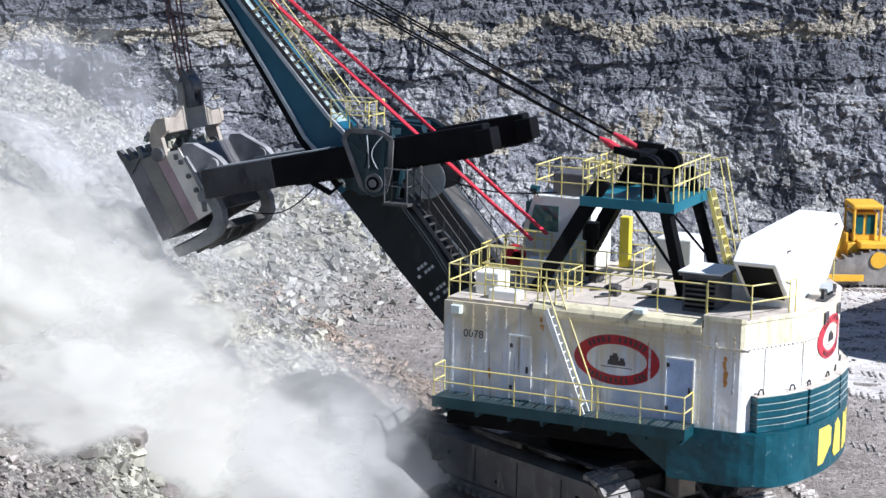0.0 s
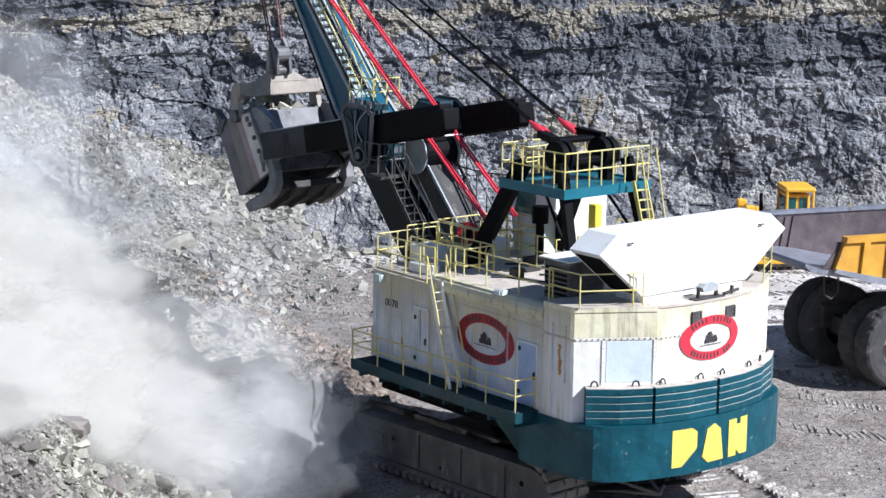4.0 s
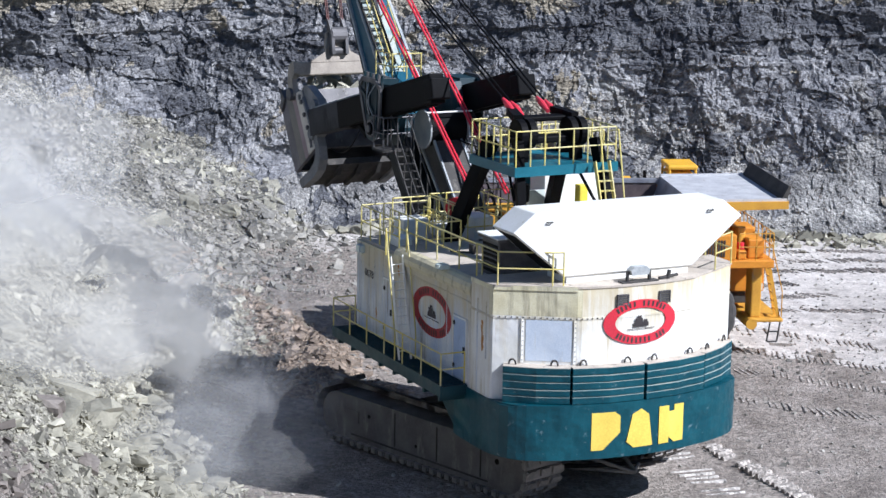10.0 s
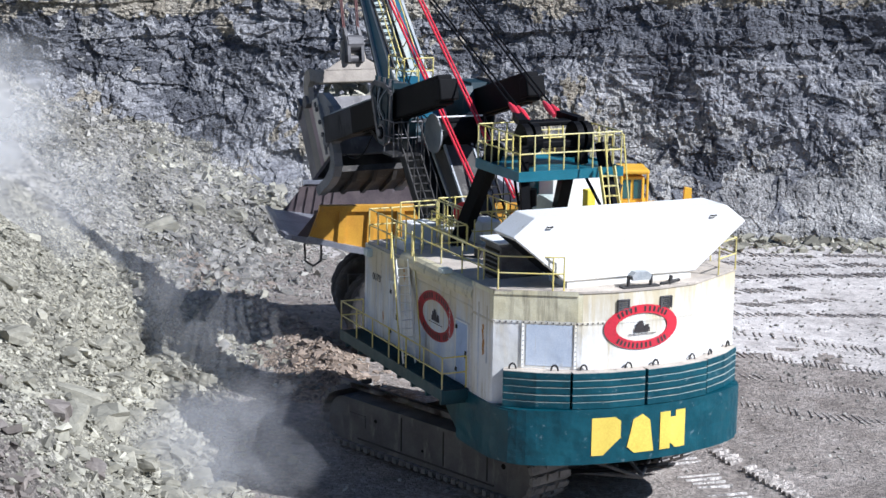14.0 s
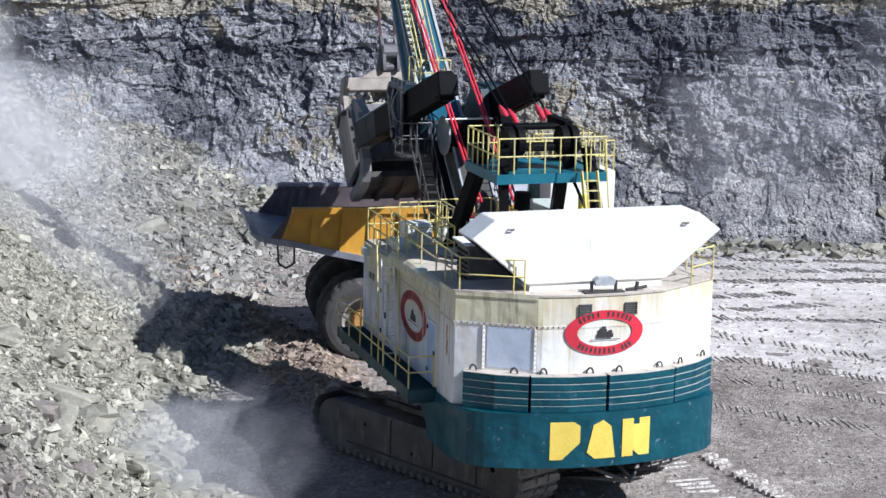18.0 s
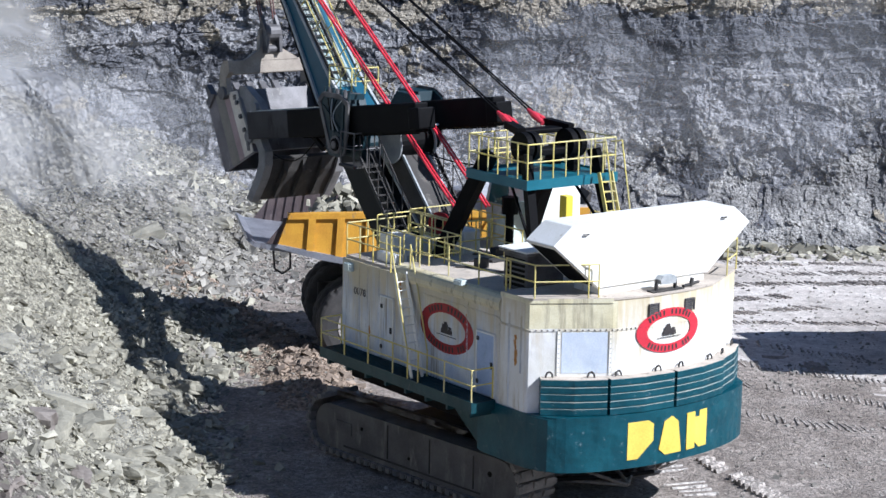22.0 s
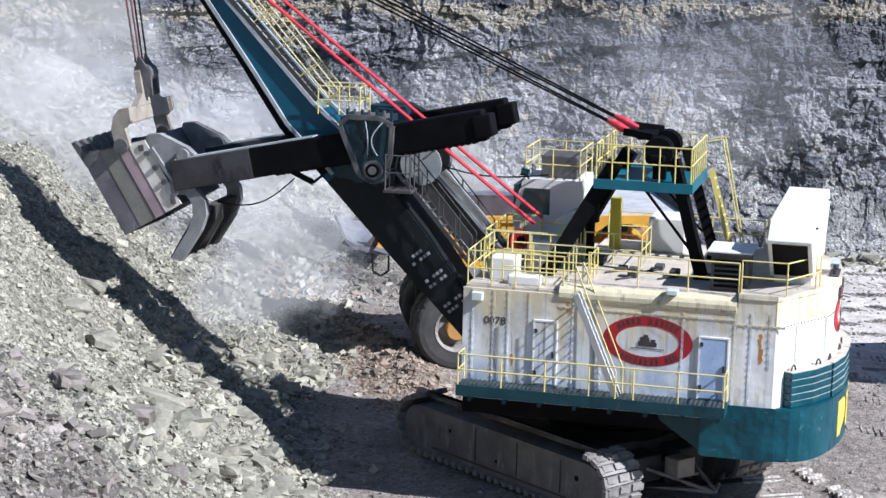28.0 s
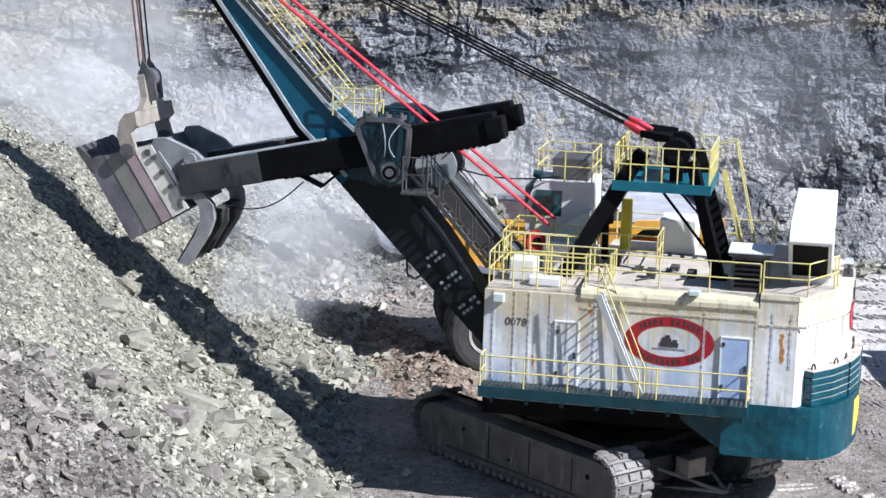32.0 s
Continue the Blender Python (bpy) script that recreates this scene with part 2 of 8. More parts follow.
def rod(bm, p, q, r, n=8, r2=None):
    p, q = Vector(p), Vector(q)
    d = q - p
    turn = d.to_track_quat("Z", "Y").to_matrix().to_4x4()
    bmesh.ops.create_cone(bm, cap_ends=True, segments=n, radius1=r, radius2=r if r2 is None else r2, depth=d.length,
                          matrix=Matrix.Translation((p + q) / 2) @ turn)


def beam(bm, p, q, w, h, up=(0, 0, 1)):
    """A square-edged bar from p to q."""
    p, q = Vector(p), Vector(q)
    d = (q - p).normalized()
    s = d.cross(Vector(up))
    s = (s if s.length > 1e-4 else d.cross(Vector((1, 0, 0)))).normalized()
    u = s.cross(d).normalized()
    vs = []
    for c in (p, q):
        for a, b in ((-1, -1), (1, -1), (1, 1), (-1, 1)):
            vs.append(bm.verts.new(c + s * a * w / 2 + u * b * h / 2))
    for f in ((0, 1, 2, 3), (7, 6, 5, 4), (0, 4, 5, 1), (1, 5, 6, 2), (2, 6, 7, 3), (3, 7, 4, 0)):
        bm.faces.new([vs[i] for i in f])


def fence(root, name, pts, label, height=1.05, gap=1.5, r=0.024, material=None, mids=1):
    """A pipe railing along foot points: the top rail, with its mid rails and posts as parts of it."""
    material = material or YRAIL
    line = [Vector(p) for p in pts]

    def run(h):
        bm = bmesh.new()
        up = Vector((0, 0, h))
        rings = []
        for i, c in enumerate(line):
            d = (line[min(i + 1, len(line) - 1)] - line[max(i - 1, 0)]).normalized()
            side = d.cross(Vector((0, 0, 1)))
            side = side.normalized() if side.length > 1e-3 else Vector((1, 0, 0))
            top = side.cross(d).normalized()
            rings.append([bm.verts.new(c + up + (side * math.cos(q) + top * math.sin(q)) * r) for q in [math.pi * k / 3 for k in range(6)]])
        for r0, r1 in zip(rings, rings[1:]):
            for k in range(6):
                bm.faces.new((r0[k], r0[(k + 1) % 6], r1[(k + 1) % 6], r1[k]))
        bm.faces.new(rings[0])
        bm.faces.new(rings[-1])
        return bm
    rail = part(name, run(height), material, root, label)
    for k in range(1, mids + 1):
        part("mid_rail", run(height * k / (mids + 1)), material, rail)
    seen = set()
    for a, b in zip(line, line[1:]):
        n = max(1, round((b - a).length / gap))
        for i in range(n + 1):
            c = a.lerp(b, i / n)
            key = tuple(round(q, 2) for q in c)
            if key not in seen:
                seen.add(key)
                bm = bmesh.new()
                rod(bm, c, c + Vector((0, 0, height)), r, 6)
                part("post", bm, material, rail)
    return rail


def ladder(root, name, p, q, width, side, material, label="", step=0.3, r=0.022, rail=None):
    """Two stringers with rungs or treads from p to q, as parts; side points across; rail: which sides have a handrail."""
    p, q, s = Vector(p), Vector(q), Vector(side).normalized() * width / 2
    bm = bmesh.new()
    beam(bm, p + s, q + s, 0.04, 0.13)
    top = part(name, bm, material, root, label)
    bm = bmesh.new()
    beam(bm, p - s, q - s, 0.04, 0.13)
    part("stringer", bm, material, top)
    n = int((q - p).length / step)
    for i in range(1, n):
        c = p.lerp(q, i / n)
        bm = bmesh.new()
        beam(bm, c - s, c + s, 0.13, 0.03)
        part("rung", bm, material, top)
    for k in rail or ():
        h = Vector((0, 0, 0.95))
        bm = bmesh.new()
        rod(bm, p + s * k + h, q + s * k + h, r, 6)
        part("handrail", bm, material, top)
        for i in range(0, 5):
            c = p.lerp(q, i / 4) + s * k
            bm = bmesh.new()
            rod(bm, c, c + h, r, 6)
            part("post", bm, material, top)
    return top


# ---- ground and highwall ----
rng = np.random.default_rng(7)


def lattice_noise(x, y, seed):
    """Smooth value noise on numpy arrays, about -1 to 1."""
    xi, yi = np.floor(x).astype(np.int64), np.floor(y).astype(np.int64)
    fx, fy = x - xi, y - yi
    fx, fy = fx * fx * (3 - 2 * fx), fy * fy * (3 - 2 * fy)

    def h(i, j):
        v = (i * 374761393 + j * 668265263 + seed * 982451653) & 0xFFFFFFFF
        v = ((v ^ (v >> 13)) * 1274126177) & 0xFFFFFFFF
        return ((v ^ (v >> 16)) & 0xFFFF) / 32767.5 - 1
    a = h(xi, yi) * (1 - fx) + h(xi + 1, yi) * fx
    b = h(xi, yi + 1) * (1 - fx) + h(xi + 1, yi + 1) * fx
    return a * (1 - fy) + b * fy


def fbm(x, y, seed, octaves=4, gain=0.5):
    s, a = 0, 1.0
    for k in range(octaves):
        s = s + a * lattice_noise(x * 2 ** k, y * 2 ** k, seed + k)
        a *= gain
    return s


def facets(x, y, seed, tilt=1.3):
    """Broken faces: each jittered cell has its own level and its own slant. Gives the relief and the cell's value."""
    xi, yi = np.floor(x).astype(np.int64), np.floor(y).astype(np.int64)
    best = np.full(x.shape, 9.0)
    level, val = np.zeros(x.shape), np.zeros(x.shape)
    for i in (-1, 0, 1):
        for j in (-1, 0, 1):
            cx, cy = xi + i, yi + j

            def h(k):
                v = (cx * 374761393 + cy * 668265263 + (seed + k) * 982451653) & 0xFFFFFFFF
                v = ((v ^ (v >> 13)) * 1274126177) & 0xFFFFFFFF
                return ((v ^ (v >> 16)) & 0xFFFF) / 65535.0
            dx, dy = x - cx - h(0), y - cy - h(1)
            d = dx * dx + dy * dy
            near = d < best
            best = np.where(near, d, best)
            level = np.where(near, h(2) - 0.5 + tilt * ((h(3) - 0.5) * dx + (h(4) - 0.5) * dy), level)
            val = np.where(near, h(5), val)
    return level, val


TOE_Y = (-60.0, -20.0, -10.0, -4.0, 0.0, 5.0, 9.0, 14.0, 20.0, 28.0, 36.0, 60.0)
TOE_X = (-9.0, -7.6, -8.4, -9.4, -10.4, -11.8, -11.6, -11.4, -13.0, -12.6, -10.5, -9.0)


def smooth(a, b, x):
    t = np.clip((x - a) / (b - a), 0, 1)
    return t * t * (3 - 2 * t)


def land(x, y):
    """Height of the ground: pit floor, the broken rock pile, the low berm and the far bench under the camera."""
    x, y = np.asarray(x, float), np.asarray(y, float)
    toe = np.interp(y, TOE_Y, TOE_X) + 0.9 * fbm(y * 0.35, y * 0 + 3.3, 21, 3)
    d = toe - x
    pile = np.where(d > 0, np.minimum(d * np.interp(y, (10, 18, 26), (0.80, 0.52, 0.44)), np.interp(y, (0, 10, 20, 40), (8.0, 7.6, 7.0, 7.0)) + 0.13 * d), 0)
    pile = pile + smooth(0, 3, d) * (0.45 * fbm(x * 0.33, y * 0.33, 5, 4) + 0.14 * fbm(x * 1.6, y * 1.6, 9, 3))
    fade = smooth(-60, -24, y) * smooth(-200, -90, x)
    floor = 0.10 * fbm(x * 0.12, y * 0.12, 31, 3) + 0.035 * fbm(x * 0.9, y * 0.9, 35, 3)
    berm = 0.55 * np.exp(-((x - np.interp(y, (6, 13, 22), (-6.8, -9.0, -14.0))) / 1.4) ** 2) * smooth(6.5, 10, y) * (1 - smooth(21, 25, y))
    berm = berm * (1 + 0.35 * fbm(x * 1.2, y * 1.2, 41, 3))
    ridge = 1.6 * np.exp(-((x + 12.2) / 2.6) ** 2 - ((y + 16.5) / 3.0) ** 2) * (1 + 0.12 * fbm(x * 0.8, y * 0.8, 51, 3))
    near = smooth(40, 90, np.hypot(x, y))
    bench = 17.9 * smooth(-53, -60, y)
    return np.maximum(pile * fade, 0) + (floor + berm) * (1 - near) + ridge + bench


def axis_steps(lo, a, b, hi, fine, grow=1.35):
    mid = list(np.arange(a, b + 1e-6, fine))
    out, s = [], fine
    v = a
    while v > lo:
        s *= grow
        v -= s
        out.append(v)
    up, s, v = [], fine, b
    while v < hi:
        s *= grow
        v += s
        up.append(v)
    return np.array(out[::-1] + mid + up)


def sheet(name, X, Y, Z, materials, index=None, flat=False):
    ny, nx = X.shape
    me = bpy.data.meshes.new(name)
    i = np.arange(nx * ny).reshape(ny, nx)
    quads = np.stack([i[:-1, :-1], i[:-1, 1:], i[1:, 1:], i[1:, :-1]], -1).reshape(-1, 4)
    me.vertices.add(nx * ny)
    me.vertices.foreach_set("co", np.stack([X, Y, Z], -1).reshape(-1))
    me.loops.add(quads.size)
    me.loops.foreach_set("vertex_index", quads.reshape(-1))
    me.polygons.add(len(quads))
    me.polygons.foreach_set("loop_start", np.arange(len(quads)) * 4)
    me.polygons.foreach_set("loop_total", np.full(len(quads), 4))
    me.polygons.foreach_set("use_smooth", np.full(len(quads), not flat))
    for m in materials:
        me.materials.append(m)
    if index is not None:
        me.polygons.foreach_set("material_index", index.reshape(-1))
    me.update(calc_edges=True)
    return new(name, me)


def stone_material(name, tones, scale, bump, strata=0.0, mottled=0.5, pebble=6.0, vary=0.5, lift=0.6):
    """Broken rock or earth: tones mixed by noise, then single stones of their own shade and slant at two sizes; in beds where strata is given."""
    m = bpy.data.materials.new(name)
    m.use_nodes = True
    n, l = m.node_tree.nodes, m.node_tree.links
    bsdf = n["Principled BSDF"]
    tc = n.new("ShaderNodeTexCoord")
    mp = n.new("ShaderNodeMapping")
    mp.inputs["Scale"].default_value = (1, 1, 1 + strata * 3)
    l.new(tc.outputs["Object"], mp.inputs[0])
    a, b = n.new("ShaderNodeTexNoise"), n.new("ShaderNodeTexNoise")
    for t, s in ((a, scale), (b, scale * 9)):
        t.inputs["Scale"].default_value, t.inputs["Detail"].default_value, t.inputs["Roughness"].default_value = s, 6, 0.68
        l.new(mp.outputs[0], t.inputs["Vector"])
    ramp = n.new("ShaderNodeValToRGB")
    els = ramp.color_ramp.elements
    while len(els) < len(tones):
        els.new(0.5)
    for k, t in enumerate(tones):
        els[k].position = 0.32 + 0.36 * k / (len(tones) - 1)
        els[k].color = (*t, 1)
    l.new(a.outputs[0], ramp.inputs[0])
    g = n.new("ShaderNodeMix")
    g.data_type, g.blend_type = "RGBA", "OVERLAY"
    g.inputs[0].default_value = mottled
    l.new(ramp.outputs[0], g.inputs[6])
    l.new(b.outputs[0], g.inputs[7])
    col, height = g.outputs[2], b.outputs[0]
    for k, share in ((1.0, 1.0), (2.7, 0.8)):
        v = n.new("ShaderNodeTexVoronoi")
        v.inputs["Scale"].default_value = pebble * k
        l.new(mp.outputs[0], v.inputs["Vector"])
        sep = n.new("ShaderNodeSeparateColor")
        l.new(v.outputs["Color"], sep.inputs[0])
        r = n.new("ShaderNodeMapRange")
        r.inputs[3].default_value, r.inputs[4].default_value = 1 - vary * share, 1 + vary * share
        l.new(sep.outputs[0], r.inputs[0])
        mul = n.new("ShaderNodeMix")
        mul.data_type, mul.blend_type = "RGBA", "MULTIPLY"
        mul.inputs[0].default_value = 1.0
        l.new(col, mul.inputs[6])
        l.new(r.outputs[0], mul.inputs[7])
        col = mul.outputs[2]
        add = n.new("ShaderNodeMath")
        add.operation = "MULTIPLY_ADD"
        add.inputs[1].default_value = -lift / k
        l.new(v.outputs["Distance"], add.inputs[0])
        l.new(height, add.inputs[2])
        height = add.outputs[0]
    l.new(col, bsdf.inputs["Base Color"])
    bsdf.inputs["Roughness"].default_value = 0.9
    bsdf.inputs["Specular IOR Level"].default_value = 0.3
    bp = n.new("ShaderNodeBump")
    bp.inputs["Strength"].default_value, bp.inputs["Distance"].default_value = bump, 0.25
    l.new(height, bp.inputs["Height"])
    l.new(bp.outputs[0], bsdf.inputs["Normal"])
    return m


FLOOR = stone_material("pit_floor_dirt", ((0.36, 0.328, 0.295), (0.50, 0.462, 0.42), (0.62, 0.578, 0.53)), 0.16, 0.5, mottled=0.65, pebble=9.0, vary=0.16, lift=0.15)
PILE = stone_material("broken_shale", ((0.20, 0.188, 0.148), (0.32, 0.302, 0.235), (0.41, 0.385, 0.295)), 0.5, 0.9, pebble=8.0, vary=0.5)
FLOORD = stone_material("brown_dirt_and_dust_shade", ((0.18, 0.153, 0.13), (0.275, 0.24, 0.205), (0.37, 0.327, 0.285)), 0.35, 0.8, mottled=0.75, pebble=9.0, vary=0.24, lift=0.18)
BROWN = stone_material("brown_spoil", ((0.19, 0.145, 0.105), (0.29, 0.225, 0.165), (0.36, 0.29, 0.22)), 0.6, 0.8, pebble=6.0, vary=0.45)
SCREE = stone_material("grey_brown_scree", ((0.135, 0.126, 0.10), (0.24, 0.226, 0.182), (0.345, 0.325, 0.27)), 0.3, 0.9, pebble=5.0, vary=0.55)
NEARD = stone_material("dark_brown_spoil_edge", ((0.10, 0.088, 0.076), (0.22, 0.197, 0.17), (0.37, 0.34, 0.295)), 0.5, 0.9, pebble=7.0, vary=0.55)
CLIFF = stone_material("bedded_shale_face", ((0.11, 0.112, 0.122), (0.185, 0.185, 0.193), (0.26, 0.257, 0.258), (0.36, 0.352, 0.34)), 0.4, 0.6, strata=0.12, mottled=0.75, pebble=5.0, vary=0.3)

gx = axis_steps(-1800, -40, 26, 1800, 0.22)
gy = axis_steps(-1800, -24, 46, 1800, 0.24)
GX, GY = np.meshgrid(gx, gy)
GZ = land(GX, GY)
cx, cy = (GX[:-1, :-1] + GX[1:, 1:]) / 2, (GY[:-1, :-1] + GY[1:, 1:]) / 2
wob = 0.9 * fbm(cx * 0.7, cy * 0.7, 61, 3)
onpile = (np.interp(cy, TOE_Y, TOE_X) - cx + wob) > 0.4
brown = ((cy > 5.5) & (cy < 24) & (np.abs(cx - np.interp(cy, (6, 13, 22), (-6.8, -9.0, -14.0)) + wob) < 1.9))
# Near floor is browner; the reach left of the shovel paints in dust shade.
brown_and_shade = cy + 2.6 * wob + 0.35 * (cx - 8) < 14.5 + 13 * smooth(2, -5, cx)
talus_zone = (cy + 0.9 * wob < -15.0) | (cy + 5.0 * wob + 3.0 * fbm(cx * 0.25, cy * 0.25, 67, 3) > 17.0)
nearedge = cy + 1.6 * wob + 0.25 * (cx + 14) < -17.0
index = np.where(brown, 2, np.where(onpile & nearedge, 5, np.where(onpile & talus_zone, 4, np.where(onpile, 1, np.where(brown_and_shade, 3, 0)))))
ground = sheet("ground", GX, GY, GZ, [FLOOR, PILE, BROWN, FLOORD, SCREE, NEARD], index)
tagged(ground, "grey dusty pit floor with broken shale pile and wheel ruts", "ground", kind="structure")

# highwall: a tall bedded face that wraps the far and left sides of the pit
wx = np.concatenate([np.arange(-70, -38, 0.6), np.arange(-38, 20, 0.058), np.arange(20, 90, 0.6)])
wz = np.concatenate([np.arange(-1, 14.6, 0.058), np.arange(14.6, 26, 0.3)])
WX, WZ = np.meshgrid(wx, wz)
foot = 41.5 + 2.2 * fbm(WX * 0.05, WX * 0 + 1.7, 71, 3) - 2.6 * smooth(-18, -27, WX) - 8.0 * smooth(-28, -52, WX) - 10 * smooth(34, 70, WX)
zz = WZ - 0.035 * WX + 0.22 * fbm(WX * 0.12, WZ * 0.4, 75, 3)
wx2 = WX + 0.5 * fbm(WX * 0.5, WZ * 0.5, 76, 3)
scree = smooth(0.0, 2.2, 1.5 + 5.2 * smooth(-9, -27, WX) + 1.1 * fbm(WX * 0.3, WZ * 0.3, 79, 4) - WZ)
upper = smooth(7.0, 10.5, WZ)
beds, _ = facets(wx2 * 0.16, zz * 1.4, 81, 0.4)
slab, slabv = facets(wx2 * 0.62 + 0.2 * zz, zz * 0.75, 83)
block, blockv = facets(wx2 * 1.7 - 0.3 * zz, zz * 1.5, 85)
chip, chipv = facets(wx2 * 4.0, zz * 3.6, 87)
gully = fbm(WX * 0.42 + 0.12 * WZ, WZ * 0.05, 97, 3)
depth = foot + 0.27 * WZ + 0.8 * fbm(WX * 0.13, zz * 0.12, 77, 2) + 0.22 * gully * (1 - 0.5 * upper)
depth = depth + (1 - 0.75 * scree) * ((0.06 + 0.24 * upper) * beds + 0.27 * slab + 0.18 * block) + (1 - 0.3 * scree) * 0.105 * chip + 0.05 * fbm(WX * 5.0, WZ * 5.0, 89, 2)
talus = 3.2 + 1.1 * fbm(WX * 0.2, WX * 0 + 9.1, 91, 3)
apron = foot - 3.2 + WZ * 1.25 + 0.22 * fbm(WX * 0.8, WZ * 1.1, 93, 4) + 0.18 * block + 0.13 * chip
WY = np.where(WZ < talus, np.minimum(apron, depth), depth)
CLIFFD = stone_material("dark_beds_and_recess_shade", ((0.055, 0.056, 0.065), (0.10, 0.102, 0.111), (0.17, 0.17, 0.175)), 0.4, 0.6, strata=0.2, mottled=0.6, pebble=5.0, vary=0.32)
CLIFFB = stone_material("buff_siltstone_beds", ((0.17, 0.15, 0.115), (0.28, 0.25, 0.195), (0.37, 0.34, 0.28)), 0.35, 0.8, strata=0.2, mottled=0.6, pebble=5.0, vary=0.3)
CLIFFP = stone_material("pale_dusty_shale_face", ((0.15, 0.146, 0.142), (0.25, 0.244, 0.233), (0.34, 0.33, 0.31), (0.46, 0.445, 0.415)), 0.4, 0.9, strata=0.05, mottled=0.75, pebble=6.0, vary=0.28)


def mid(a):
    return (a[:-1, :-1] + a[1:, 1:]) / 2


ux, uz, uzz = mid(WX), mid(WZ), mid(zz)
ragged = 1.3 * (mid(blockv) - 0.5) + 0.8 * (mid(chipv) - 0.5) + 0.8 * (mid(slabv) - 0.5)
band = uzz + 0.45 * ragged + 0.5 * fbm(ux * 0.25, uzz * 0.6, 95, 2)
patch = fbm(ux * 0.16, uz * 0.2, 115, 4)
pale = uz + 2.6 * fbm(ux * 0.22, uz * 0.22, 111, 4) + 1.6 * ragged < 5.4 - 2.6 * smooth(1, -5, ux) + 5.0 * smooth(-19, -25, ux) + 0.9 * fbm(ux * 1.3, uz * 1.3, 113, 3)
# Dark beds; the last term paints the shade of a recess near x -15.5.
dark = ((band > 12.2) | (uz + 1.5 * ragged + 1.6 * patch > 8.5 + 1.6 * smooth(-2, -9, ux)) | ((band > 8.7) & (band < 9.4)) | (mid(beds) * smooth(6.5, 9.5, uz) + 0.3 * ragged > 0.6)
        | (patch + 0.7 * ragged + 1.1 * np.exp(-((ux + 15.5) / 4.5) ** 2 - ((uz - 8.5) / 2.4) ** 2) > 0.85))
buff = ((band > 11.3) & (band < 12.2)) | (patch - 0.5 * ragged < -0.72 + 0.45 * smooth(7.0, 3.5, uz) * smooth(-4, -9, ux))
tan = mid(scree) + 0.35 * ragged > 0.5
windex = np.where(tan & (ux < -2), 4, np.where(buff, 2, np.where(dark, 1, np.where(pale, 3, 0))))
# the bench on top runs back from the crest
for back in (2.0, 10.0, 60.0, 400.0, 1500.0):
    WX, WY, WZ = np.vstack([WX, WX[-1:]]), np.vstack([WY, WY[-1:] + (back if back < 5 else back * 0.8)]), np.vstack([WZ, WZ[-1:] + 0.05])
    windex = np.vstack([windex, windex[-1:]])
wall = sheet("highwall", WX, WY, WZ, [CLIFF, CLIFFD, CLIFFB, CLIFFP, SCREE], windex, flat=True)
tagged(wall, "tall bedded grey shale highwall with dark and buff layers", "rock face", kind="structure")


# ---- mining shovel: undercarriage ----
def stadium(length, r, n=10):
    """Side outline of a track: (y, z) points."""
    h = length / 2 - r
    pts = [(h + r * math.sin(a), r - r * math.cos(a)) for a in [math.pi * i / n for i in range(n + 1)]]
    pts += [(-h - r * math.sin(a), r + r * math.cos(a)) for a in [math.pi * i / n for i in range(n + 1)]]
    return pts


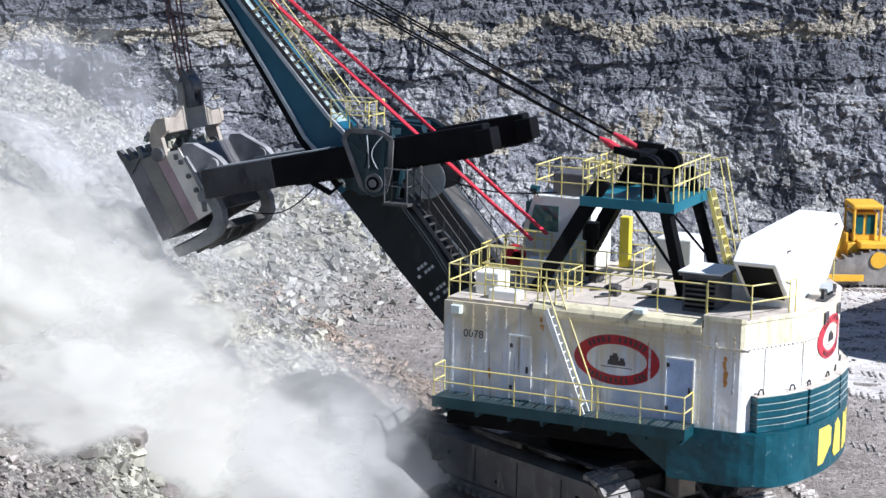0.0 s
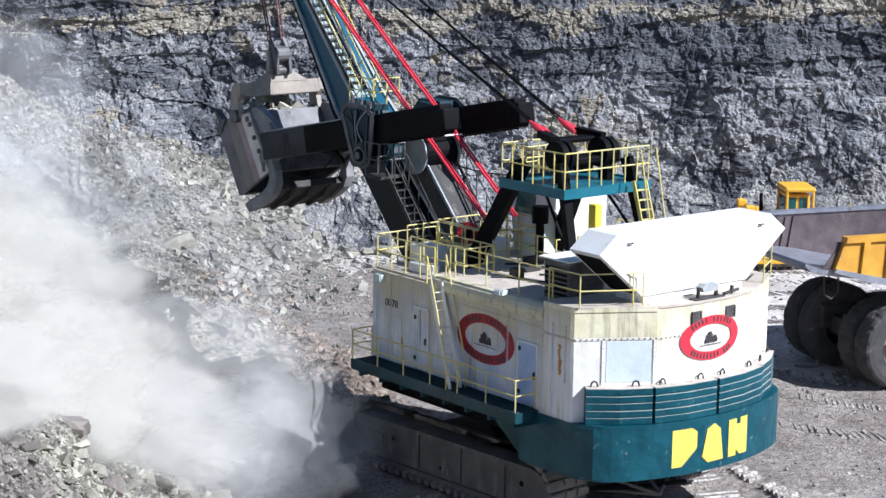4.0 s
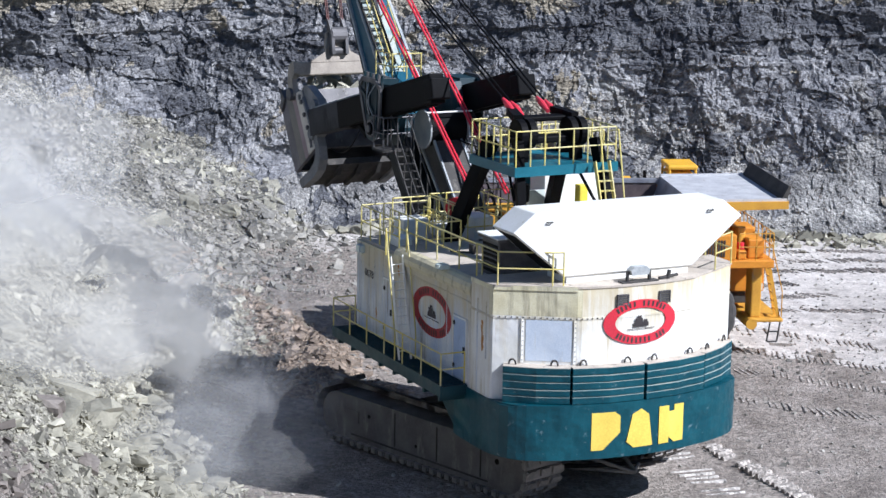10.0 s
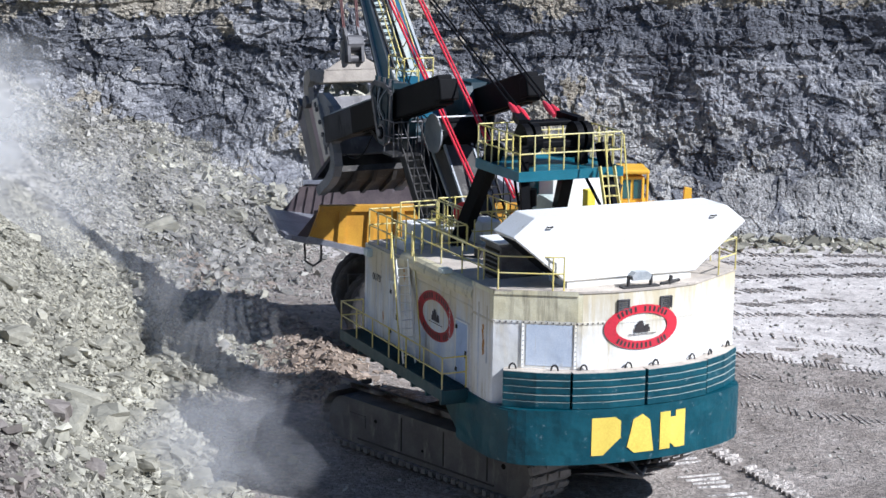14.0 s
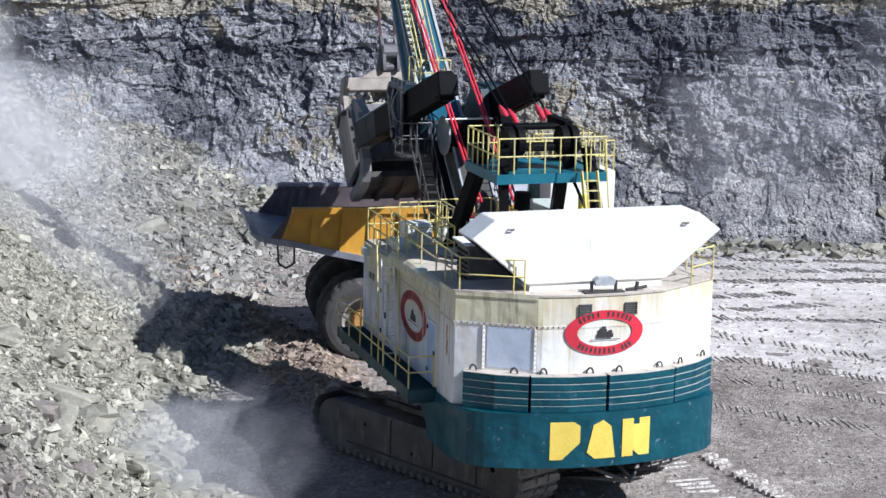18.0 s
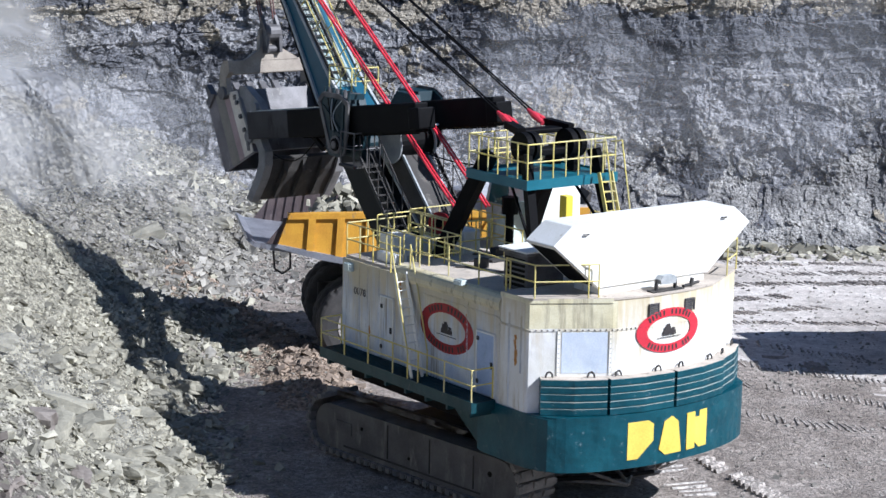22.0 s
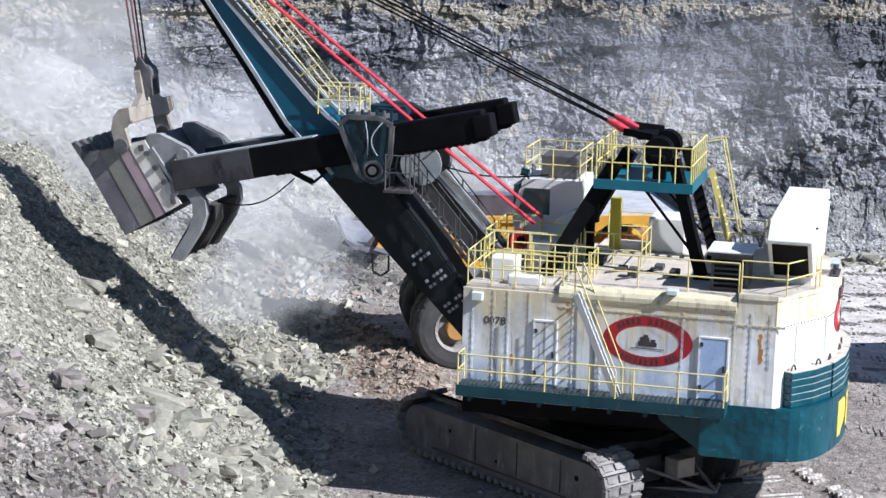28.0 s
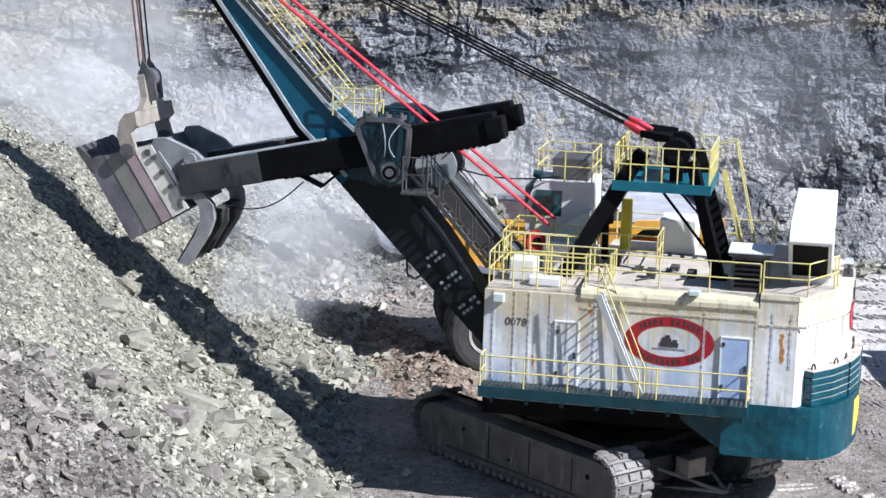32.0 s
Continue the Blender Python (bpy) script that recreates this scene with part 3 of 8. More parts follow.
def build_undercarriage():
    root = thing("crawler_undercarriage", "dusty dark steel twin crawler undercarriage on the pit floor", "crawler base")
    L, R, G, W = 9.9, 0.93, 2.93, 1.5     # track length, end radius, half gauge, shoe width
    shoe = bmesh.new()
    box(shoe, -W / 2, W / 2, -0.155, 0.155, -0.06, 0.05)
    for x in (-0.5, 0.0, 0.5):
        box(shoe, x - 0.17, x + 0.17, -0.15, 0.06, 0.04, 0.12)
    box(shoe, -W / 2 - 0.05, -W / 2 + 0.12, -0.10, 0.10, -0.05, 0.10)
    box(shoe, W / 2 - 0.12, W / 2 + 0.05, -0.10, 0.10, -0.05, 0.10)
    shoe_me = finish("track_shoe", shoe, TRACK)
    for s in (-1, 1):
        bm = bmesh.new()
        prism(bm, stadium(L - 0.34, R - 0.15, 8), "x", s * G - 0.62, s * G + 0.62)
        for v in bm.verts:
            v.co.z += 0.15
        fr = part("track_frame", bm, TSIDE, root, "dust-caked flat side frame of the crawler")
        for k in (-1, 1):
            for y0, y1, z0, z1 in ((-3.2, 3.3, 0.40, 0.45), (-2.9, -2.86, 0.5, 1.55), (-0.9, -0.86, 0.5, 1.6), (1.1, 1.14, 0.5, 1.6)):
                b2 = bmesh.new()
                box(b2, s * G + k * 0.63 - 0.015, s * G + k * 0.63 + 0.015, y0, y1, z0, z1)
                part("frame_groove", b2, FRAME, fr)
            for y, z, r in ((-3.6, 1.15, 0.09), (2.4, 1.2, 0.06), (0.1, 0.75, 0.05)):
                b2 = bmesh.new()
                rod(b2, (s * G + k * 0.60, y, z), (s * G + k * 0.635, y, z), r, 12)
                part("grease_hole", b2, BLACK, fr)
            b2 = bmesh.new()
            box(b2, s * G + k * 0.63 - 0.02, s * G + k * 0.63 + 0.02, 2.9, 3.7, 0.85, 1.25, 0.01)
            part("inspection_plate", b2, TSIDE, fr)
        # shoes round the loop
        straight, arc = L - 2 * R, math.pi * R
        n = 62
        total = 2 * straight + 2 * arc
        for i in range(n):
            d = total * i / n
            if d < straight:
                y, z, a = -straight / 2 + d, 0.0, math.pi
            elif d < straight + arc:
                q = (d - straight) / R
                y, z, a = straight / 2 + R * math.sin(q), R - R * math.cos(q), math.pi - q
            elif d < 2 * straight + arc:
                q = d - straight - arc
                y, z, a = straight / 2 - q, 2 * R, 0.0
            else:
                q = (d - 2 * straight - arc) / R
                y, z, a = -straight / 2 - R * math.sin(q), R + R * math.cos(q), -q
            ob = new("track_shoe", shoe_me)
            ob.parent = root
            nz = Vector((0, (y - max(-straight / 2, min(straight / 2, y))) / R, (z - R) / R)).normalized()
            ob.matrix_local = Matrix.Translation((s * G, y, z + 0.14 - 0.06 * nz.z)) @ Vector((0, nz.y, nz.z)).to_track_quat("Z", "X").to_matrix().to_4x4() @ pose(0, 0, 0, 0, 0, 90)
    bm = bmesh.new()
    box(bm, -2.2, 2.2, -3.2, 1.6, 0.75, 1.75, 0.08)
    box(bm, -2.6, 2.6, -3.0, -2.2, 0.9, 1.5, 0.05)
    box(bm, -2.6, 2.6, 1.3, 2.1, 0.9, 1.5, 0.05)
    part("carbody", bm, FRAME, root)
    bm = bmesh.new()
    rod(bm, (0, -1.3, 1.7), (0, -1.3, 2.05), 2.0, 32)
    rod(bm, (0, -1.3, 2.05), (0, -1.3, 2.6), 1.75, 32)
    part("slew_ring", bm, BLACK, root, "greasy slewing ring under the house")
    bm = bmesh.new()
    rod(bm, (-3.2, -3.7, 1.05), (3.2, -3.7, 1.05), 0.20, 10)
    box(bm, -1.5, -0.4, -4.1, -3.0, 0.7, 1.5, 0.05)
    box(bm, 0.4, 1.5, -4.1, -3.0, 0.7, 1.5, 0.05)
    part("propel_motor", bm, FRAME, root)
    bm = bmesh.new()
    for a, b in (((-1.2, -3.9, 1.2), (0.4, -5.6, 0.5)), ((0.9, -3.9, 1.2), (0.5, -5.6, 0.5)), ((-1.2, -3.9, 0.6), (0.4, -5.6, 0.5)), ((0.4, -5.6, 0.5), (2.4, -4.2, 0.4)), ((-0.2, -4.7, 0.9), (0.6, -4.7, 0.85))):
        rod(bm, a, b, 0.06, 6)
    part("cable_guide_frame", bm, TRACK, root, "thin steel trailing cable guide")
    bm = bmesh.new()
    for p, q in (((-2.2, -4.6, 0.95), (0.4, -5.0, 0.62)), ((0.4, -5.0, 0.62), (2.4, -4.9, 0.36))):
        rod(bm, p, q, 0.07, 8)
    part("trailing_cable", bm, BLACK, root, "thick black trailing power cable")
    bm = bmesh.new()
    box(bm, -0.5, 0.25, -4.9, -4.3, 0.9, 1.5, 0.04)
    part("junction_box", bm, BAILM, root, "scuffed tan cable junction box")
    return root


# ---- mining shovel: upper works; x right, y forward, z up, origin on the swing axis at ground level ----
PIVOT = Vector((0.0, 8.0, 9.65))
BOOM_TIP = Vector((0.0, 16.35, 18.4))


def oval_sign(parent, name, at, w, h, ring, label, size=1.0, bend=None):
    """Oval emblem: ring, bars for the lettering that is not spelled out, and a small plain machine shape. at: pose, x along, y up; bend: wall line that the sheet follows."""
    def fold(bm):
        for v in bm.verts if bend else ():
            v.co.y += bend(v.co.x) - bend(0.0)

    bm = bmesh.new()
    n, k = 48, 0.70
    outer = [bm.verts.new((w / 2 * math.cos(2 * math.pi * i / n), h / 2 * math.sin(2 * math.pi * i / n), 0)) for i in range(n)]
    inner = [bm.verts.new((w / 2 * k * math.cos(2 * math.pi * i / n), h / 2 * (k - 0.08) * math.sin(2 * math.pi * i / n), 0)) for i in range(n)]
    for i in range(n):
        bm.faces.new((outer[i], outer[(i + 1) % n], inner[(i + 1) % n], inner[i]))
    bmesh.ops.transform(bm, matrix=at, verts=bm.verts)
    fold(bm)
    sign = part(name, bm, ring, parent, label)
    for lo, hi, count in ((38, 142, 12), (218, 322, 13)):
        for i in range(count):
            if count == 12 and i == 6 or count == 13 and i == 9:
                continue
            a = radians(lo + (hi - lo) * (i + 0.5) / count)
            c = Vector((w / 2 * 0.86 * math.cos(a), h / 2 * 0.82 * math.sin(a), 0.005))
            m = Matrix.Translation(c) @ Matrix.Rotation(math.atan2(math.cos(a) * -h, math.sin(a) * w) * (1 if a < math.pi else 1) + (0 if a < math.pi else math.pi), 4, "Z")
            bm = bmesh.new()
            box(bm, -0.035 * size, 0.035 * size, -0.085 * size, 0.085 * size, -0.002, 0.002, 0, m)
            bmesh.ops.transform(bm, matrix=at, verts=bm.verts)
            fold(bm)
            part("lettering_bar", bm, INK, sign)
    bm = bmesh.new()
    for x0, x1, y0, y1 in ((-0.28, 0.28, -0.16, -0.02), (-0.22, 0.06, -0.02, 0.12), (-0.12, 0.02, 0.12, 0.2), (0.1, 0.24, -0.02, 0.07), (-0.5, 0.5, -0.235, -0.215)):
        box(bm, x0 * size, x1 * size, y0 * size, y1 * size, 0.002, 0.008)
    bmesh.ops.transform(bm, matrix=at, verts=bm.verts)
    fold(bm)
    part("emblem", bm, INK, sign, "small dark machine emblem")


def text_part(parent, name, words, at, size, material):
    cu = bpy.data.curves.new(name, "FONT")
    cu.body, cu.size, cu.extrude = words, size, 0.004
    cu.align_x, cu.align_y = "CENTER", "CENTER"
    tmp = bpy.data.objects.new(name, cu)
    me = bpy.data.meshes.new_from_object(tmp)
    bpy.data.objects.remove(tmp)
    me.materials.clear()
    me.materials.append(material)
    ob = new(name, me)
    ob.parent = parent
    ob.matrix_local = at
    return ob


# flat sides of the house in plan, as (x, y): front left round to front right
REAR = [(-4.1, -4.35), (-4.1, -5.55), (-1.9, -6.85), (-0.7, -7.05), (0.7, -7.05), (1.9, -6.85), (4.1, -5.55), (4.1, -4.35)]


def eased(points, cut=0.07):
    """An outline with its corners cut a little, ends kept."""
    out = [points[0]]
    for a, b, c in zip(points, points[1:], points[2:]):
        for q in (a, c):
            ln = math.hypot(q[0] - b[0], q[1] - b[1])
            out.append((b[0] + (q[0] - b[0]) * cut / ln, b[1] + (q[1] - b[1]) * cut / ln))
    return out + [points[-1]]


def rounded(points, times=2):
    """Corner-cut outline, ends kept."""
    for _ in range(times):
        out = [points[0]]
        for (xa, ya), (xb, yb) in zip(points, points[1:]):
            out += [(xa * 0.75 + xb * 0.25, ya * 0.75 + yb * 0.25), (xa * 0.25 + xb * 0.75, ya * 0.25 + yb * 0.75)]
        points = out + [points[-1]]
    return points


def rear_y(x):
    p = sorted(q for q in eased(REAR) if q[1] < -4.5)
    return float(np.interp(x, [q[0] for q in p], [q[1] for q in p]))


def build_house(root):
    # main walls
    bm = bmesh.new()
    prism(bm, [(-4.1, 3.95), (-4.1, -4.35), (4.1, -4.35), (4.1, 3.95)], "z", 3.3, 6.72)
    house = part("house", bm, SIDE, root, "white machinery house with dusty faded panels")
    bm = bmesh.new()
    prism(bm, eased(REAR), "z", 3.76, 7.10)
    rear = part("rear_wall", bm, WALLW, root, "bright white curved rear wall")
    # joint lines and rivet strips
    for x, y0, z0, z1 in ((-4.1, 3.0, 3.9, 6.7), (-4.1, 1.9, 3.9, 6.7), (-4.1, 0.55, 3.9, 6.7), (-4.1, -2.75, 3.9, 6.7), (-4.1, 2.55, 3.9, 6.7), (-4.1, 3.65, 3.9, 6.7), (-4.1, -0.3, 3.9, 4.8), (-4.1, -4.28, 3.4, 6.9), (-4.1, -4.75, 3.4, 6.6), (-4.1, -5.3, 4.9, 6.6)):
        bm = bmesh.new()
        box(bm, x - 0.008, x, y0 - 0.04, y0 + 0.04, z0, z1)
        z = z0 + 0.12
        while z < z1:
            box(bm, x - 0.024, x - 0.008, y0 - 0.02, y0 + 0.02, z, z + 0.04)
            z += 0.2
        part("panel_strip", bm, SIDE, house)
    bm = bmesh.new()
    y = 3.6
    for y0, y1, z in ((-4.3, 1.0, 6.34), (-5.75, -4.3, 6.22)):
        box(bm, -4.114, -4.1, y0, y1, z - 0.035, z + 0.035)
        y = y0 + 0.1
        while y < y1:
            box(bm, -4.13, -4.114, y - 0.02, y + 0.02, z - 0.02, z + 0.02)
            y += 0.2
    part("seam_strip", bm, SIDE, house)
    # rear wall seam and window-like louvres
    bm = bmesh.new()
    curve = eased(REAR)[1:-1]
    for (xa, ya), (xb, yb) in zip(curve, curve[1:]):
        beam(bm, (xa, ya, 6.22), (xb, yb, 6.22), 0.03, 0.07)
    for x0 in (-3.3, -2.0):
        y0 = rear_y(x0)
        box(bm, x0 - 0.05, x0 + 0.05, y0 - 0.012, y0 + 0.03, 4.9, 6.2)
    part("rear_seam", bm, WALLW, rear)
    for (xa, ya), (xb, yb), count in (((-4.1, -5.55), (-1.9, -6.85), 15), ((-1.9, -6.85), (-0.7, -7.05), 8)):
        for k in range(count):
            f = (k + 0.5) / count
            bm = bmesh.new()
            rod(bm, (xa + (xb - xa) * f, ya + (yb - ya) * f, 6.22), (xa + (xb - xa) * f - 0.012, ya + (yb - ya) * f - 0.03, 6.22), 0.022, 6)
            part("bolt", bm, FRAME, rear)
    for x0 in (-3.3, -2.0):
        for k in range(9):
            bm = bmesh.new()
            rod(bm, (x0, rear_y(x0) + 0.01, 4.98 + 0.14 * k), (x0 - 0.012, rear_y(x0) - 0.03, 4.98 + 0.14 * k), 0.02, 6)
            part("bolt", bm, FLANGE, rear)
    for line in (eased(REAR)[1:4], eased(REAR)[0:2]):
        for (xa, ya), (xb, yb) in zip(line, line[1:]):
            bm = bmesh.new()
            beam(bm, (xa, ya, 7.08), (xb, yb, 7.08), 0.07, 0.13)
            part("roof_fascia", bm, CREAM, rear, "yellowed roof edge strip")
    for x in (-0.62, 0.78):
        bm = bmesh.new()
        for k in range(5):
            box(bm, x - 0.16, x + 0.16, -7.09, -7.03, 6.56 + k * 0.06, 6.585 + k * 0.06)
        box(bm, x - 0.19, x - 0.16, -7.10, -7.03, 6.52, 6.88)
        box(bm, x + 0.16, x + 0.19, -7.10, -7.03, 6.52, 6.88)
        box(bm, x - 0.19, x + 0.19, -7.10, -7.03, 6.85, 6.88)
        part("vent_louvre", bm, STEEL, rear, "small dark louvred vent")
    bm = bmesh.new()
    line = [p for p in eased(REAR) if p[0] < -1.75 and p[1] < -4.36]
    rings = []
    for k, (x, y) in enumerate(line):
        (xa, ya), (xb, yb) = line[max(0, k - 1)], line[min(len(line) - 1, k + 1)]
        out = Vector((yb - ya, xa - xb, 0)).normalized()
        out = -out if out.dot(Vector((x, y + 4, 0))) < 0 else out
        rings.append([bm.verts.new(Vector((x, y, z)) + out * o) for o, z in ((0.008, 6.27), (0.008, 7.09), (-0.01, 7.09), (-0.01, 6.27))])
    for r0, r1 in zip(rings, rings[1:]):
        for k in range(4):
            bm.faces.new((r0[k], r0[(k + 1) % 4], r1[(k + 1) % 4], r1[k]))
    part("cream_panel", bm, CREAM, rear, "yellowed cream upper corner panel")
    bm = bmesh.new()
    a, b = Vector((-3.22, rear_y(-3.22) + 0.005, 0)), Vector((-2.08, rear_y(-2.08) + 0.005, 0))
    beam(bm, (*a.xy, 5.55), (*b.xy, 5.55), 0.03, 1.2)
    part("patch_panel", bm, PATCH, rear, "pale blue replacement panel")
    q = random.Random(8)
    for yc, zc, count in ((-5.02, 5.75, 4), (-5.06, 5.3, 4), (-2.75, 6.1, 2), (0.7, 6.2, 2), (2.4, 4.6, 2)):
        for _ in range(count):
            y, z, h, w2 = yc + q.uniform(-0.06, 0.06), zc + q.uniform(-0.15, 0.15), q.uniform(0.15, 0.42), q.uniform(0.06, 0.15)
            bm = bmesh.new()
            prism(bm, [(y - w2 * 0.3, z + h / 2), (y + w2 * 0.5, z + h * 0.42), (y + w2 * 0.35, z), (y + w2 * 0.2, z - h / 2), (y - w2 * 0.1, z - h * 0.4), (y - w2 * 0.5, z + h * 0.1)], "x", -4.104 - 0.002 * q.random(), -4.1)
            part("rust_stain", bm, RUST, house, "streak of orange rust")
    # side doors
    for y0, y1, z1 in ((-4.15, -3.25, 5.80), (1.0, 1.75, 5.9)):
        bm = bmesh.new()
        box(bm, -4.145, -4.1, y0 + 0.05, y1 - 0.05, 3.92, z1 - 0.05, 0.01)
        door = part("side_door", bm, DOORB if y0 < 0 else SIDE, root, "pale blue steel access door" if y0 < 0 else "faded white steel access door")
        bm = bmesh.new()
        for a in ((y0, y0 + 0.05), (y1 - 0.05, y1)):
            box(bm, -4.16, -4.1, a[0], a[1], 3.9, z1)
        box(bm, -4.16, -4.1, y0, y1, z1 - 0.05, z1)
        part("door_frame", bm, WHITE, door)
        bm = bmesh.new()
        box(bm, -4.19, -4.145, y0 + 0.1, y0 + 0.16, 4.75, 4.95)
        part("door_handle", bm, FRAME, door)
        for z in (4.2, 5.5):
            bm = bmesh.new()
            box(bm, -4.175, -4.145, y1 - 0.14, y1 - 0.05, z, z + 0.12)
            part("hinge", bm, FRAME, door)
    # rolled eave along the roof edge
    bm = bmesh.new()
    rod(bm, (-3.86, 1.0, 6.72), (-3.86, -4.3, 6.72), 0.30, 14)
    part("rolled_eave", bm, surf("stained_cream_eave", (0.66, 0.60, 0.40), (0.58, 0.52, 0.34), 0.6, dirt=(0.30, 0.26, 0.17), amount=0.45, dscale=4, dent=0.05), root, "stained cream rolled roof edge")
    # roof plates
    bm = bmesh.new()
    prism(bm, [(-3.85, 1.0), (-3.85, -4.3), (3.9, -4.3), (3.9, 1.0)], "z", 6.72, 7.02)
    part("roof_plate", bm, ROOF, root, "dusty tan roof plate")
    bm = bmesh.new()
    prism(bm, [(-4.0, 3.9), (-4.0, 1.0), (4.0, 1.0), (4.0, 3.9)], "z", 6.72, 6.80)
    part("roof_plate", bm, ROOF, root)
    bm = bmesh.new()
    prism(bm, [(x * 1.005, y - 0.03 if y < -4.4 else y) for x, y in eased(REAR)], "z", 7.10, 7.16)
    part("rear_roof", bm, ROOF, root, "dusty tan rear roof deck")
    # counterweight: lower band and slab packs
    bm = bmesh.new()
    low = [(-4.15, -3.4), (-4.15, -6.05), (-3.4, -6.75), (-2.1, -7.22), (-0.7, -7.45), (0.7, -7.45), (2.1, -7.22), (3.4, -6.75), (4.15, -6.05), (4.15, -3.4)]
    prism(bm, rounded(low), "z", 2.15, 3.78)
    bmesh.ops.bevel(bm, geom=[e for e in bm.edges if abs(e.verts[0].co.z - e.verts[1].co.z) < 0.01], offset=0.05, segments=2, affect="EDGES")
    cw = part("counterweight", bm, TEAL, root, "dented teal counterweight band")
    bm = bmesh.new()
    prism(bm, [(-3.45, 2.25), (-3.45, 3.72), (-1.9, 3.72), (-2.2, 3.1)], "x", -4.08, 4.08)
    part("counterweight_neck", bm, TEALD, root)
    arc = [(-3.95, -6.0), (-2.25, -7.08), (0.0, -7.42), (2.25, -7.08), (3.95, -6.0)]
    for i in range(4):
        (xa, ya), (xb, yb) = arc[i], arc[i + 1]
        dx, dy = xb - xa, yb - ya
        ln = math.hypot(dx, dy)
        ux, uy = dx / ln, dy / ln
        for k in range(5):
            z0 = 3.80 + k * 0.215
            j = 0.022 * ((k * 3 + i) % 3)
            bm = bmesh.new()
            a = (xa + ux * 0.04, ya + uy * 0.04)
            b = (xb - ux * 0.04, yb - uy * 0.04)
            nx, ny = uy, -ux
            if ny > 0:
                nx, ny = -nx, -ny
            m2 = ((a[0] + b[0]) / 2 + nx * 0.10, (a[1] + b[1]) / 2 + ny * 0.10)
            o = [(a[0] + nx * j, a[1] + ny * j), (m2[0] + nx * j, m2[1] + ny * j), (b[0] + nx * j, b[1] + ny * j), (b[0] - nx * 0.55, b[1] - ny * 0.55), (a[0] - nx * 0.55, a[1] - ny * 0.55)]
            prism(bm, o, "z", z0, z0 + 0.188)
            part("counterweight_slab", bm, TEAL, cw)
            bm = bmesh.new()
            prism(bm, [(x + nx * 0.004, y + ny * 0.004) for x, y in o], "z", z0 + 0.176 - 0.01 * (k % 2), z0 + 0.1885)
            part("worn_edge", bm, PALET, cw, "pale scraped slab edge")
            if k == 4:
                bm = bmesh.new()
                prism(bm, [(x, y) for x, y in o], "z", z0 + 0.189, z0 + 0.20)
                part("slab_cap", bm, ROOF, cw, "dusty top of the slab stack")
        for f in (0.2, 0.8):
            bm = bmesh.new()
            c = Vector((xa + dx * f, ya + dy * f, 4.87)) + Vector((0, 0.2, 0))
            for q in range(7):
                a0, a1 = math.pi * q / 7, math.pi * (q + 1) / 7
                rod(bm, c + Vector((ux * 0.10 * math.cos(a0), uy * 0.10 * math.cos(a0), 0.16 * math.sin(a0))), c + Vector((ux * 0.10 * math.cos(a1), uy * 0.10 * math.cos(a1), 0.16 * math.sin(a1))), 0.028, 6)
            part("lifting_eye", bm, FRAME, cw)
    # large maker's mark: plain yellow shapes on the counterweight
    for x0, outline in ((-1.22, [(-0.45, 0), (-0.1, 0), (-0.1, 0.35), (0.42, 0.5), (0.42, 1.0), (0.25, 1.12), (-0.45, 1.12)]),
                        (-0.15, [(-0.44, 0.2), (-0.2, 0), (0.44, 0), (0.32, 0.5), (0.3, 0.95), (0.05, 1.14), (-0.25, 1.0), (-0.3, 0.6)]),
                        (0.95, [(-0.45, 0), (-0.1, 0), (-0.1, 0.18), (0.1, 0.18), (0.1, 0), (0.45, 0), (0.45, 1.12), (0.1, 1.12), (0.1, 0.94), (-0.1, 0.94), (-0.1, 1.12), (-0.45, 1.12)])):
        bm = bmesh.new()
        yc = [-7.45 + max(0.0, abs(x0 + x) - 0.7) * 0.165 for x, _ in outline]
        lo = [bm.verts.new((x0 + x, y - 0.012, 2.40 + z)) for (x, z), y in zip(outline, yc)]
        hi = [bm.verts.new((x0 + x, y + 0.01, 2.40 + z)) for (x, z), y in zip(outline, yc)]
        bm.faces.new(lo)
        for k in range(len(lo)):
            bm.faces.new((lo[k], lo[(k + 1) % len(lo)], hi[(k + 1) % len(lo)], hi[k]))
        bmesh.ops.triangulate(bm, faces=bm.faces[:])
        part("yellow_mark", bm, LOGO, cw, "chipped yellow painted mark")
    # lower deck, walkway and skirts
    bm = bmesh.new()
    box(bm, -3.7, 3.7, -4.0, 4.0, 2.7, 3.3, 0.04)
    part("revolving_frame", bm, BLACK, root, "shadowed black revolving frame")
    bm = bmesh.new()
    box(bm, -4.95, -4.12, -4.15, 3.85, 3.78, 3.86)
    deck = part("walkway", bm, FRAME, root, "grated side walkway with teal edge")
    bm = bmesh.new()
    box(bm, -5.0, -4.95, -4.2, 3.9, 3.56, 3.90)
    box(bm, -4.95, -4.12, -4.2, -4.15, 3.56, 3.86)
    box(bm, -4.95, -4.12, 3.85, 3.9, 3.56, 3.86)
    for i in range(8):
        y = -4.0 + i * 1.07
        box(bm, -4.95, -4.1, y - 0.05, y + 0.05, 3.40, 3.77)
    part("walkway_edge", bm, TEALD, deck)
    bm = bmesh.new()
    y = -4.1
    while y < 3.8:
        box(bm, -4.94, -4.13, y, y + 0.03, 3.865, 3.89)
        y += 0.14
    part("grating", bm, TEALD, deck)
    fence(root, "walkway_rail", [(-4.2, -4.15, 3.9), (-4.97, -4.15, 3.9), (-4.97, 3.85, 3.9), (-4.2, 3.85, 3.9)], "thin yellow pipe handrail", 0.95, 1.26)
    bm = bmesh.new()
